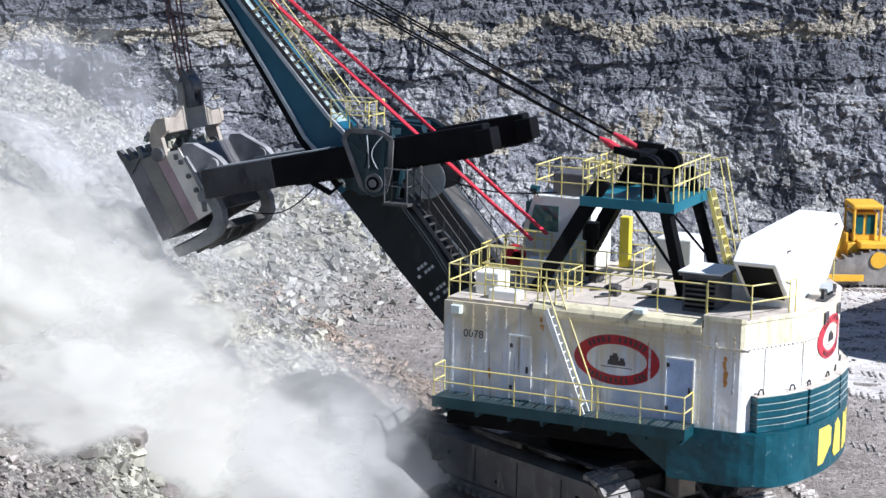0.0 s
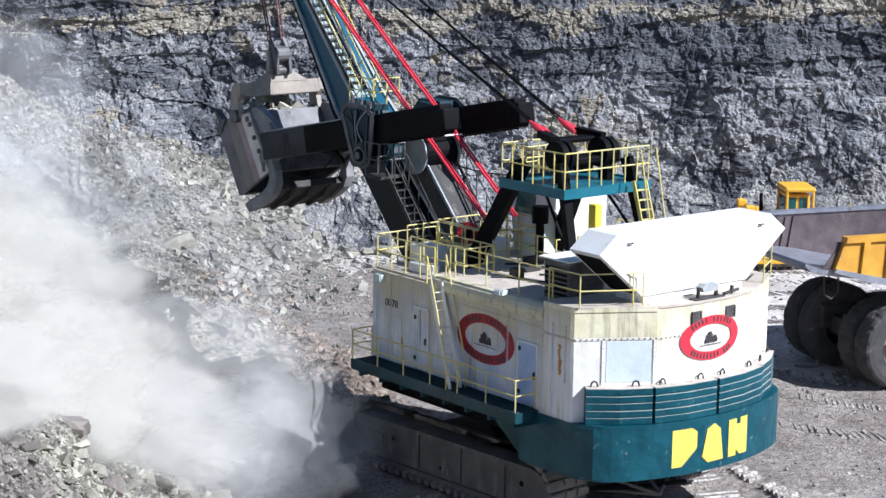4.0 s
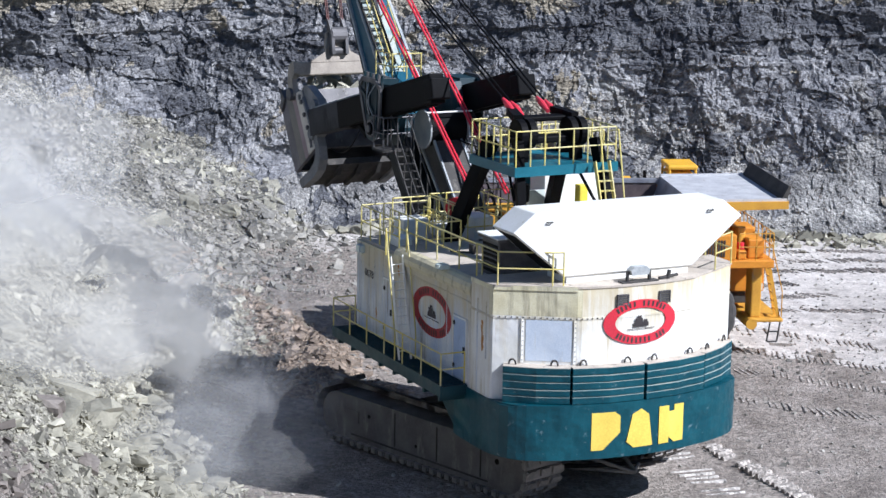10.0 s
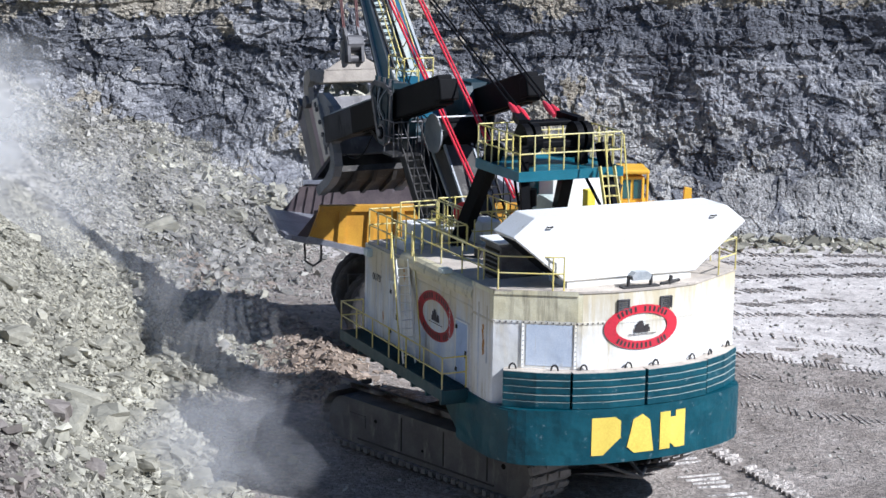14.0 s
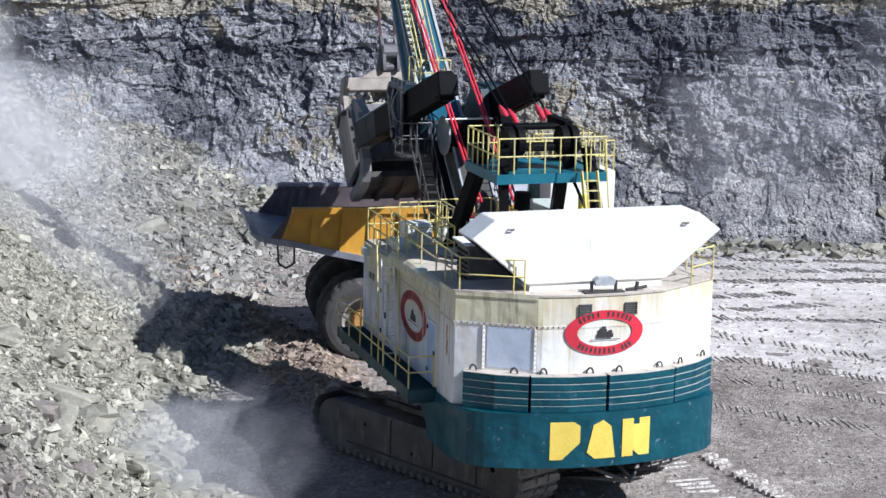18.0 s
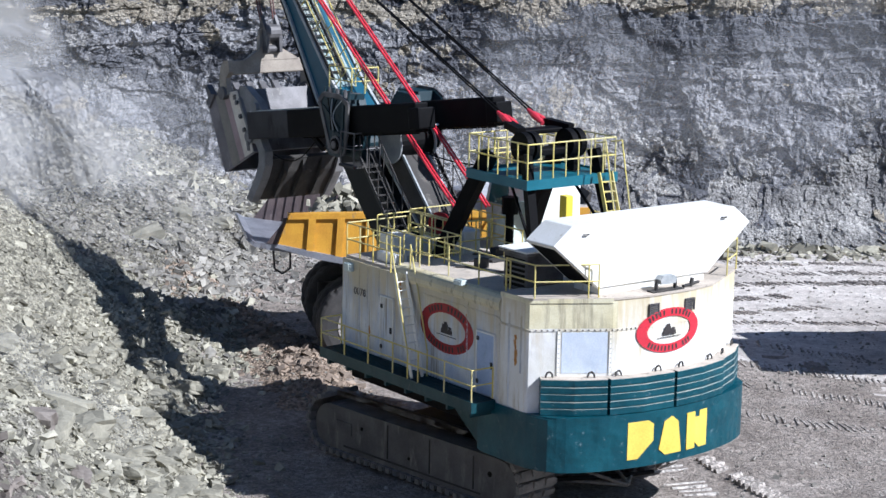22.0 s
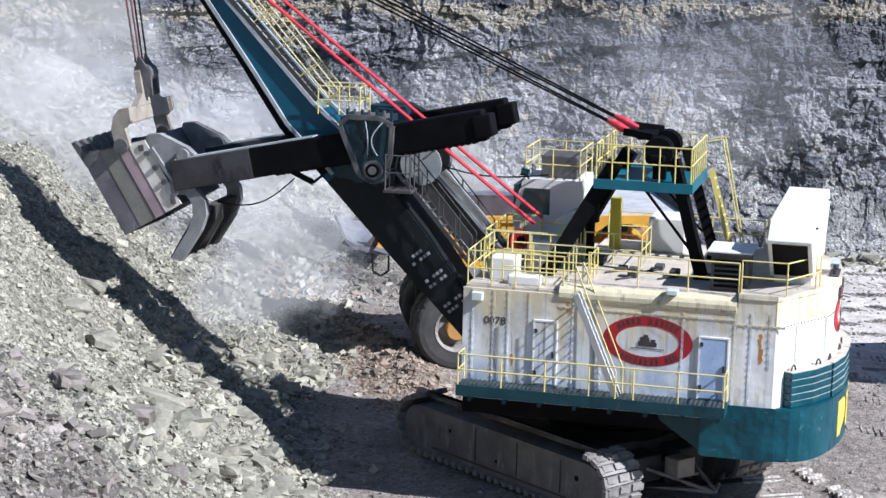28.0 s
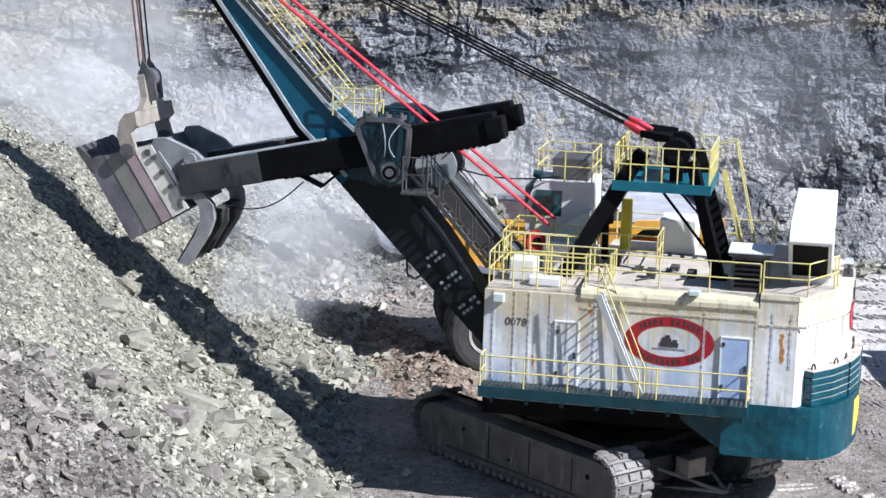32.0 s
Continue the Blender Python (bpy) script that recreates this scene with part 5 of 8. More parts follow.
    for k in range(7):
        bm = bmesh.new()
        beam(bm, (-1.3, 6.95 + 0.24 * k, 11.42), (-1.95, 6.95 + 0.24 * k, 11.46), 0.07, 0.2)
        rod(bm, (-1.9, 6.95 + 0.24 * k, 11.2), (-1.9, 6.95 + 0.24 * k, 11.66), 0.05, 6)
        part("saddle_fitting", bm, STEEL if k % 2 else OILT, sad)
    # crowd gear case slanting behind the boom, with stairs on each side
    bm = bmesh.new()
    prism(bm, [(3.3, 6.8), (4.4, 6.8), (7.3, 9.6), (6.9, 10.1), (6.2, 9.9)], "x", -0.42, 0.55)
    part("crowd_gear_case", bm, CASE, root, "slanting dusty grey-tan crowd gear case")
    bm = bmesh.new()
    rod(bm, (-0.6, 6.3, 9.85), (0.75, 6.3, 9.85), 0.6, 24)
    drum = part("crowd_drum", bm, BLACK, root)
    for x in (-0.64, 0.79):
        bm = bmesh.new()
        rod(bm, (x - 0.03, 6.3, 9.85), (x + 0.03, 6.3, 9.85), 0.68, 24)
        part("drum_guard", bm, FLANGE, drum, "pale dusty rim of the crowd drum")
    # angle rims along the upper edge of the gear case
    for x in (-0.45, 0.58):
        for p, q in (((4.4, 6.82), (7.3, 9.62)), ((3.3, 6.82), (6.2, 9.9))):
            bm = bmesh.new()
            beam(bm, (x, *p), (x, *q), 0.06, 0.1)
            part("case_rim", bm, FLANGE, root, "dusty angle along the gear case")
    for x, lab in ((-1.45, "worn steel stairs up the near side of the boom"), (1.05, "worn steel stairs beside the crowd case")):
        ladder(root, "boom_stair", (x, 4.3, 6.9), (x, 6.5, 9.45), 0.6, (1, 0, 0), FRAME, lab, rail=(-1, 1))
    bm = bmesh.new()
    box(bm, -2.2, -1.05, 6.2, 7.1, 9.12, 9.2)
    part("saddle_platform", bm, FRAME, root)
    fence(root, "saddle_rail", [(-1.1, 6.25, 9.2), (-2.15, 6.25, 9.2), (-2.15, 7.05, 9.2), (-1.1, 7.05, 9.2)], "", 1.1, 0.55, 0.024, STEEL)
    # red stay tubes from the front deck to the boom
    for x in (-0.62, 0.62):
        bm = bmesh.new()
        rod(bm, (x, 2.55, 8.15), (x * 0.9, 15.6, 17.9), 0.046, 10)
        rod(bm, (x + 0.13, 2.55, 8.15), (x * 0.9 + 0.13, 15.6, 17.9), 0.035, 8)
        part("red_stay", bm, RED, root, "bright red stay tube to the boom point")
    bm = bmesh.new()
    for k in range(12):
        p = Vector((0, 2.55, 8.15)).lerp(Vector((0, 15.6, 17.9)), 0.10 + 0.07 * k)
        if k == 2:
            rod(bm, p + Vector((-0.8, 0, 0)), p + Vector((0.9, 0, 0)), 0.03, 6)
    part("stay_spacer", bm, WHITE, root)
    # power cable drooping from the saddle to the cab
    bm = bmesh.new()
    a, b = Vector((-0.9, 7.4, 10.6)), Vector((1.6, 2.6, 9.4))
    pts = [a.lerp(b, i / 10) - Vector((0, 0, 0.5 * math.sin(math.pi * i / 10))) for i in range(11)]
    for p, q in zip(pts, pts[1:]):
        rod(bm, p, q, 0.025, 6)
    part("power_cable", bm, BLACK, root)


HANDLE_LEN = 10.2


def build_handle(root):
    """Handle in its own space: dipper pin line at the origin, y along the handle towards the dipper."""
    h = None
    for s in (-1, 1):
        bm = bmesh.new()
        box(bm, s * 1.58 - 0.27, s * 1.58 + 0.27, -HANDLE_LEN, 0.35, 0.34, 1.32, 0.06)
        box(bm, s * 1.58 - 0.34, s * 1.58 + 0.34, -HANDLE_LEN - 0.25, -HANDLE_LEN + 0.35, 0.45, 1.15, 0.05)
        if s > 0:
            box(bm, -1.3, 1.3, -0.9, -0.2, 0.45, 1.15, 0.05)
            part("handle_leg", bm, BLACK, h, "black greased crowd handle leg")
        else:
            h = part("dipper_handle", bm, BLACK, root, "black greased twin-leg dipper handle")
    for s in (-1, 1):
        bm = bmesh.new()
        y = -HANDLE_LEN + 0.4
        while y < -3.2:
            box(bm, s * 1.58 - 0.14, s * 1.58 + 0.14, y, y + 0.12, 0.29, 0.35)
            y += 0.2
        part("handle_rack", bm, BLACK, h)
        # The nose is greyer steel: haze hanging before it is put into the colour.
        bm = bmesh.new()
        box(bm, s * 1.58 - 0.275, s * 1.58 + 0.275, -2.4, 0.4, 0.335, 1.325, 0.03)
        part("handle_nose", bm, NOSE, h, "black nose of the handle with haze painted into its grey")
        bm = bmesh.new()
        beam(bm, (s * 1.58, -4.6, 1.345), (s * 1.58, 0.2, 1.345), 0.5, 0.04)
        part("handle_cap", bm, FLANGE, h, "pale dusty top edge of the handle")
    # trip rope bracket and its slack rope
    bm = bmesh.new()
    beam(bm, (-1.6, -3.6, 0.36), (-1.6, -4.25, -0.12), 0.12, 0.16)
    beam(bm, (-1.6, -4.25, -0.12), (-1.6, -4.75, 0.16), 0.08, 0.08)
    part("trip_bracket", bm, BLACK, h)
    bm = bmesh.new()
    a, b = Vector((-1.6, -0.9, -0.25)), Vector((-1.6, -3.65, 0.12))
    pts = [a.lerp(b, i / 10) - Vector((0, 0, 0.42 * math.sin(math.pi * i / 10))) for i in range(11)]
    for p, q in zip(pts, pts[1:]):
        rod(bm, p, q, 0.022, 6)
    part("trip_rope", bm, BLACK, h, "slack steel trip rope")
    return h


def build_dipper(root):
    """Dipper in the handle's space."""
    side = [(3.42, 1.80), (3.1, 2.02), (1.12, 2.15), (0.28, -0.12), (2.5, -0.85)]
    w = 1.72
    bm = bmesh.new()
    prism(bm, side, "x", -w, -w + 0.14)
    dip = part("dipper", bm, RIBBED, root, "worn grey steel dipper bucket")
    bm = bmesh.new()
    prism(bm, side, "x", w - 0.14, w)
    part("side_plate", bm, RIBBED, dip)
    bm = bmesh.new()
    prism(bm, [(3.42, 1.80), (2.5, -0.85), (2.34, -0.80), (3.25, 1.88)], "x", -w + 0.14, w - 0.14)
    part("front_plate", bm, STEEL, dip)
    bm = bmesh.new()
    prism(bm, [(1.12, 2.15), (0.28, -0.12), (0.43, -0.17), (1.27, 2.14)], "x", -w + 0.14, w - 0.14)
    part("back_plate", bm, STEEL, dip)
    for s in (-1, 1):
        bm = bmesh.new()
        prism(bm, [(1.12, 2.13), (1.74, 2.09), (0.90, -0.31), (0.30, -0.11)], "x", s * w, s * (w + 0.05))
        plate = part("wear_plate", bm, WEARM, dip, "pale beige side wear plate")
        for yy, zz in ((1.28, 1.9), (0.55, 0.02)):
            bm = bmesh.new()
            box(bm, min(s * (w + 0.05), s * (w + 0.09)), max(s * (w + 0.05), s * (w + 0.09)), yy - 0.1, yy + 0.1, zz - 0.1, zz + 0.1, 0.02)
            part("plate_lug", bm, STEEL, plate)
        bm = bmesh.new()
        prism(bm, [(1.76, 2.09), (2.16, 2.06), (1.28, -0.44), (0.92, -0.32)], "x", s * w, s * (w + 0.035))
        part("wear_strip", bm, PINK, dip, "scuffed mauve wear strip")
        bm = bmesh.new()
        prism(bm, [(2.2, 2.05), (2.78, 2.02), (1.88, -0.63), (1.32, -0.45)], "x", s * w, s * (w + 0.014))
        part("side_rib", bm, SCOUR, dip, "olive-grey scoured stretch of the side")
        bm = bmesh.new()
        prism(bm, [(3.40, 1.80), (3.1, 2.06), (2.75, 2.05), (3.2, 1.55)], "x", s * w, s * (w + 0.08))
        part("lip_shroud", bm, STEEL, dip)
        bm = bmesh.new()
        prism(bm, [(1.1, 2.16), (1.0, 2.3), (0.6, 2.25), (-0.25, 1.66), (-0.45, 1.4), (-0.3, 0.4), (0.2, 0.2), (0.45, 0.35)], "x", s * 1.40, s * 1.70)
        part("pin_lug", bm, DUSTY, dip, "cast lug that joins dipper and handle")
        bm = bmesh.new()
        rod(bm, (s * 1.35, -0.1, 1.45), (s * 1.84, -0.1, 1.45), 0.2, 14)
        part("lug_pin", bm, DUSTY, dip)
        bm = bmesh.new()
        beam(bm, (s * 1.76, 0.95, 1.85), (s * 1.76, 0.3, 0.4), 0.12, 0.12, (1, 0, 0))
        part("lug_strut", bm, DUSTY, dip)
        for f in (0.15, 0.4, 0.65, 0.9):
            bm = bmesh.new()
            c = Vector((0, 1.25, 2.0)).lerp(Vector((0, 0.45, -0.02)), f)
            rod(bm, (s * 1.70, c.y, c.z), (s * 1.84, c.y, c.z), 0.09, 10)
            part("lug_bolt", bm, STEEL, dip)
    for k in range(6):
        x = -1.45 + k * 0.58
        bm = bmesh.new()
        prism(bm, [(3.2, 1.62), (3.42, 1.55), (3.8, 2.42), (3.68, 2.46), (3.3, 2.0)], "x", x - 0.13, x + 0.13)
        part("tooth", bm, STEEL, dip, "blunt cast dipper tooth")
    # bail
    bm = bmesh.new()
    box(bm, -1.70, 1.70, 1.42, 1.86, 2.72, 3.24, 0.05)
    prism(bm, [(-1.2, 3.2), (1.2, 3.2), (0.5, 3.6), (0.4, 4.3), (0.2, 4.5), (-0.2, 4.5), (-0.4, 4.3), (-0.5, 3.6)], "y", 1.40, 1.62)
    bail = part("bail", bm, BAILM, dip, "beige scuffed steel bail")
    for s in (-1, 1):
        bm = bmesh.new()
        prism(bm, [(1.62, 2.0), (2.12, 1.98), (2.16, 2.65), (2.0, 3.05), (1.75, 3.26), (1.40, 3.26), (1.42, 2.82), (1.68, 2.62)], "x", s * 1.66, s * 1.86)
        leg = part("bail_leg", bm, BAILM, bail)
        bm = bmesh.new()
        rod(bm, (s * 1.6, 1.9, 2.08), (s * 1.98, 1.9, 2.08), 0.24, 14)
        part("bail_pin", bm, STEEL, leg)
    bm = bmesh.new()
    for s in (-1, 1):
        prism(bm, [(1.15, 3.45), (1.57, 3.45), (1.65, 4.2), (1.37, 4.85), (1.07, 4.2)], "x", s * 0.22, s * 0.34)
    rod(bm, (-0.36, 1.40, 3.6), (0.36, 1.40, 3.6), 0.16, 12)
    rod(bm, (-0.3, 1.36, 4.2), (0.3, 1.36, 4.2), 0.32, 14)
    part("bail_block", bm, STEEL, dip, "dark rope equaliser block")
    return dip


def build_load():
    """Heap of rock in the dipper's space."""
    bm = bmesh.new()
    r = random.Random(3)
    for k in range(150):
        y = r.uniform(1.25, 3.35)
        c = Vector((r.uniform(-1.35, 1.35), y, 1.1 + r.uniform(0.0, 1.0) * (1.75 if y > 1.9 else 1.2)))
        c.z -= 0.45 * abs(c.x) ** 2 / 1.8
        size = r.choice((0.14, 0.18, 0.24, 0.34, 0.46))
        bmesh.ops.create_cube(bm, size=size, matrix=Matrix.Translation(c) @ pose(0, 0, 0, r.uniform(0, 360), r.uniform(0, 360), r.uniform(0, 360)) @ Matrix.Diagonal((1.3, r.uniform(0.6, 1), r.uniform(0.4, 0.8), 1)))
    for v in bm.verts:
        v.co += Vector([r.uniform(-0.05, 0.05) for _ in range(3)])
    ob = new("rock_load", finish("rock_load", bm, SHALE))
    return tagged(ob, "heap of broken pale shale carried and dumped by the dipper", "rubble", kind="stuff")


DOOR_HINGE = Vector((0.0, 0.48, 0.43))
DOOR_OPEN = 32.0


def build_dipper_door(root):
    """Dipper door in its own space: hinge line at the origin, drawn hanging open and turned shut."""
    def shut(points):
        a = radians(DOOR_OPEN)
        return [((y - 0.48) * math.cos(a) - (z - 0.43) * math.sin(a), (y - 0.48) * math.sin(a) + (z - 0.43) * math.cos(a)) for y, z in points]
    bm = bmesh.new()
    prism(bm, shut([(-0.40, -0.45), (-0.1, -0.95), (0.78, -1.92), (1.12, -1.80), (0.35, -0.95), (-0.12, -0.35)]), "x", -1.62, 1.62)
    door = part("dipper_door", bm, FRAME, root, "heavy dark ribbed dipper door")
    for x in (-0.8, 0.0, 0.8):
        bm = bmesh.new()
        prism(bm, shut([(-0.42, -0.5), (-0.32, -0.95), (0.55, -1.9), (0.7, -1.8), (-0.1, -0.9)]), "x", x - 0.08, x + 0.08)
        part("door_rib", bm, FRAME, door)
    for s in (-1, 1):
        bm = bmesh.new()
        prism(bm, shut([(0.48, 0.66), (0.12, 0.60), (-0.28, 0.28), (-0.52, -0.15), (-0.46, -0.62), (-0.15, -1.1), (0.72, -1.98), (1.05, -1.82), (0.3, -1.02), (0.0, -0.55), (-0.06, -0.15), (0.1, 0.16), (0.48, 0.20)]), "x", s * 1.42, s * 1.74)
        part("door_arm", bm, DUSTY, door, "curved cast door arm")
        bm = bmesh.new()
        rod(bm, (s * 1.40, 0, 0), (s * 1.82, 0, 0), 0.25, 14)
        part("hinge_boss", bm, DUSTY, door)
    return door


def build_hoist_rope(root):
    bm = bmesh.new()
    for x, y in ((-0.28, 0.0), (0.28, 0.0), (-0.28, 0.16), (0.28, 0.16)):
        rod(bm, (x, y, 0), (x * 1.5, y, 7.3), 0.032, 6)
    return part("hoist_rope", bm, surf("rusty_rope_steel", (0.16, 0.06, 0.05), (0.08, 0.05, 0.05), 0.7, bump=0), root, "rust-red steel hoist ropes")


undercarriage = build_undercarriage()
shovel = thing("mining_shovel", "large white and teal electric rope shovel with open dipper", "mining shovel")
build_house(shovel)
build_gantry(shovel)
build_cab(shovel)
build_boom(shovel)
handle = build_handle(shovel)
dipper = build_dipper(shovel)
dipper_door = build_dipper_door(shovel)
hoist_rope = build_hoist_rope(shovel)


# ---- haul trucks: y forward, x right, origin on the ground under the rear axle ----
RT = 1.65      # tyre radius


def tyre_mesh(width, off):
    """One tyre: a ring whose shoulders are notched into lugs."""
    bm = bmesh.new()
    n = 72
    prof = [(r * RT / 1.46, q) for r, q in ((0.74, -0.47), (0.80, -0.5), (1.14, -0.53), (1.32, -0.5), (1.41, -0.44), (1.46, -0.30), (1.46, -0.03), (1.46, 0.03), (1.46, 0.30), (1.41, 0.44), (1.32, 0.5), (1.14, 0.53), (0.80, 0.5), (0.74, 0.47))]
    rings = []
    for k in range(n):
        a = 2 * math.pi * k / n
        row = []
        for j, (r, w) in enumerate(prof):
            low = (k % 4 == 0) if j < 7 else (k % 4 == 2)
            r -= 0.035 if low and 3 < j < 10 else 0.0
            row.append(bm.verts.new((off + w * width, r * math.cos(a), r * math.sin(a))))
        rings.append(row)
    for k in range(n):
        for j in range(len(prof) - 1):
            bm.faces.new((rings[k][j], rings[k][j + 1], rings[(k + 1) % n][j + 1], rings[(k + 1) % n][j]))
    return bm


def dish(bm, profile, n=28):
    """A turned part round the x axis: (x, r) points."""
    rings = [[bm.verts.new((x, r * math.cos(2 * math.pi * k / n), r * math.sin(2 * math.pi * k / n))) for k in range(n)] for x, r in profile]
    for r0, r1 in zip(rings, rings[1:]):
        for k in range(n):
            bm.faces.new((r0[k], r0[(k + 1) % n], r1[(k + 1) % n], r1[k]))
    bm.faces.new(rings[-1])


def build_truck(name, label):
    root = thing(name, label, "haul truck", "haul trucks")
    wheels = []
    for x, y, duals, s in ((-2.35, 5.5, (0,), -1), (2.35, 5.5, (0,), 1), (-1.95, 0.0, (-0.55, 0.55), -1), (1.95, 0.0, (-0.55, 0.55), 1)):
        front = len(duals) == 1
        face = s * (0.45 if front else 1.0)
        back = -face
        rim = bmesh.new()
        if front:
            dish(rim, [(back, 0.86), (face, 0.90), (face + s * 0.04, 0.86), (face - s * 0.05, 0.78), (face - s * 0.28, 0.72), (face - s * 0.28, 0.02)])
        else:
            dish(rim, [(back, 0.86), (face, 0.92), (face + s * 0.05, 0.88), (face - s * 0.06, 0.80), (face - s * 0.40, 0.70), (face - s * 0.40, 0.02)])
        w = part("wheel", rim, TRACK, root, "dusty steel wheel rim")
        hub = bmesh.new()
        if front:
            rod(hub, (face - s * 0.30, 0, 0), (face - s * 0.02, 0, 0), 0.26, 18)
            rod(hub, (face - s * 0.02, 0, 0), (face + s * 0.06, 0, 0), 0.15, 14)
            part("wheel_hub", hub, STEEL, w, "grey wheel hub")
            for k in range(18):
                a = 2 * math.pi * k / 18
                sp = bmesh.new()
                beam(sp, (face - s * 0.12, 0.24 * math.cos(a), 0.24 * math.sin(a)), (face - s * 0.06, 0.76 * math.cos(a), 0.76 * math.sin(a)), 0.05, 0.10, (1, 0, 0))
                part("spoke", sp, STEEL, w)
        else:
            rod(hub, (face - s * 0.42, 0, 0), (face - s * 0.02, 0, 0), 0.44, 22)
            rod(hub, (face - s * 0.02, 0, 0), (face + s * 0.04, 0, 0), 0.40, 22)
            part("wheel_hub", hub, HUBM, w, "rusty orange wheel motor hub")
        for off in duals:
            part("tyre", tyre_mesh(0.95, off), TYRE, w, "huge dusty black lugged tyre", smooth=False)
        w.location = (x, y, RT)
        wheels.append((w, (x, y, RT)))
    bm = bmesh.new()
    for x in (-0.85, 0.85):
        box(bm, x - 0.2, x + 0.2, -1.2, 8.2, 1.7, 2.6, 0.04)
    for y in (-0.6, 2.4, 4.6, 7.2):
        box(bm, -0.7, 0.7, y - 0.2, y + 0.2, 1.6, 2.2)
    box(bm, -1.5, 1.5, -0.45, 0.45, 1.3, 2.1, 0.1)
    box(bm, -1.9, 1.9, 5.1, 5.9, 1.4, 2.0, 0.1)
    part("chassis", bm, FRAME, root, "dark truck frame and axles")
    # dump body
    sidep = [(-3.2, 4.82), (-1.7, 4.48), (0.2, 4.05), (4.3, 3.2), (5.2, 5.2), (5.2, 5.95), (-2.75, 6.0)]
    bm = bmesh.new()
    prism(bm, sidep, "x", 2.95, 2.75)
    body = part("dump_body", bm, TRUCKY, root, "weathered yellow ribbed dump body")
    bm = bmesh.new()
    prism(bm, sidep, "x", -2.95, -2.75)
    part("far_side_plate", bm, TRUCKY, body)
    bm = bmesh.new()
    prism(bm, [(-4.35, 5.05), (-4.05, 4.78), (-3.4, 4.62), (-1.7, 4.36), (4.3, 3.05), (5.3, 6.1), (5.15, 6.1), (4.15, 3.35), (-1.7, 4.62), (-3.4, 4.86), (-4.0, 4.95), (-4.3, 5.15)], "x", -2.72, 2.72)
    part("body_floor", bm, BODYIN, body, "scraped grey steel floor and upturned tail")
    for s in (-1, 1):
        bm = bmesh.new()
        prism(bm, [(-3.6, 4.9), (-1.7, 4.6), (4.2, 3.3), (5.0, 5.0), (5.0, 5.9), (-2.75, 5.95)], "x", s * 2.74, s * 2.70)
        part("body_liner", bm, LINER, body, "scraped purple-brown steel inside of the dump body")
        for k in range(5):
            y = -3.05 + k * 0.36
            bm = bmesh.new()
            zl = float(np.interp(y, (-3.6, -1.7, 4.2), (4.9, 4.62, 3.35)))
            prism(bm, [(y - 0.10, zl), (y + 0.10, zl), (y + 0.28, 5.85), (y + 0.10, 5.85)], "x", s * 2.70, s * 2.63)
            part("liner_rib", bm, LINER, body)
        bm = bmesh.new()
        prism(bm, [(-2.8, 5.86), (5.2, 5.82), (5.2, 6.04), (-2.78, 6.08)], "x", s * 3.06, s * 2.70)
        part("top_rail", bm, TRUCKY if s > 0 else BODYIN, body)
        bm = bmesh.new()
        prism(bm, [(4.2, 3.0), (4.75, 4.5), (5.3, 5.5), (5.7, 5.78), (8.9, 5.85), (8.9, 6.14), (5.5, 6.12), (4.9, 5.75), (4.3, 4.6)], "x", s * 3.08, s * 2.85)
        part("canopy_rail", bm, TRUCKY, body)
        for y in (-2.0, -0.9, 0.2, 1.3, 2.4, 3.5):
            bm = bmesh.new()
            zl = float(np.interp(y, (-3.2, -1.7, 0.2, 4.3), (4.82, 4.48, 4.05, 3.2)))
            prism(bm, [(y - 0.12, zl), (y + 0.12, zl), (y + 0.26, 5.86), (y - 0.02, 5.86)], "x", s * 2.95, s * 3.07)
            part("body_rib", bm, TRUCKY, body)
        bm = bmesh.new()
        prism(bm, [(-3.3, 4.80), (-1.7, 4.32), (0.2, 3.92), (4.3, 3.0), (4.35, 3.25), (0.2, 4.16), (-1.7, 4.58), (-3.2, 4.92)], "x", s * 2.96, s * 3.10)
        part("lower_rail", bm, BODYIN, body)
        bm = bmesh.new()
        for p, q in (((s * 2.4, -3.3, 4.75), (s * 2.4, -3.25, 3.85)), ((s * 2.4, -3.25, 3.85), (s * 2.4, -2.95, 3.65)), ((s * 2.4, -2.95, 3.65), (s * 2.4, -2.65, 3.85)), ((s * 2.4, -2.65, 3.85), (s * 2.4, -2.65, 4.6))):
            rod(bm, p, q, 0.04, 6)
        part("tail_loop", bm, FRAME, body, "hanging steel loop under the tail")
    bm = bmesh.new()
    prism(bm, [(5.15, 6.0), (8.85, 6.08), (8.85, 6.2), (5.15, 6.16)], "x", -2.85, 2.85)
    cnp = part("canopy", bm, CANOPY, body, "bare bright steel canopy over the cab")
    for s in (-1, 1):
        bm = bmesh.new()
        prism(bm, [(5.2, 6.05), (8.85, 6.1), (8.85, 6.24), (5.2, 6.22)], "x", s * 2.98, s * 2.84)
        part("canopy_side", bm, CANOPY, cnp)
    bm = bmesh.new()
    prism(bm, [(8.55, 6.12), (8.85, 6.12), (9.0, 6.7), (8.92, 6.72), (8.7, 6.3)], "x", -2.95, 2.95)
    part("canopy_lip", bm, FRAME, cnp, "dark upturned front lip of the canopy")
    text_part(body, "fleet_number", "3", Matrix.Translation((3.12, 3.95, 4.6)) @ Matrix(((0, 0, 1, 0), (1, 0, 0, 0), (0, 1, 0, 0), (0, 0, 0, 1))), 0.42, WHITE)
    # front works
    bm = bmesh.new()
    box(bm, -2.9, 2.9, 5.6, 8.5, 3.5, 3.8, 0.03)
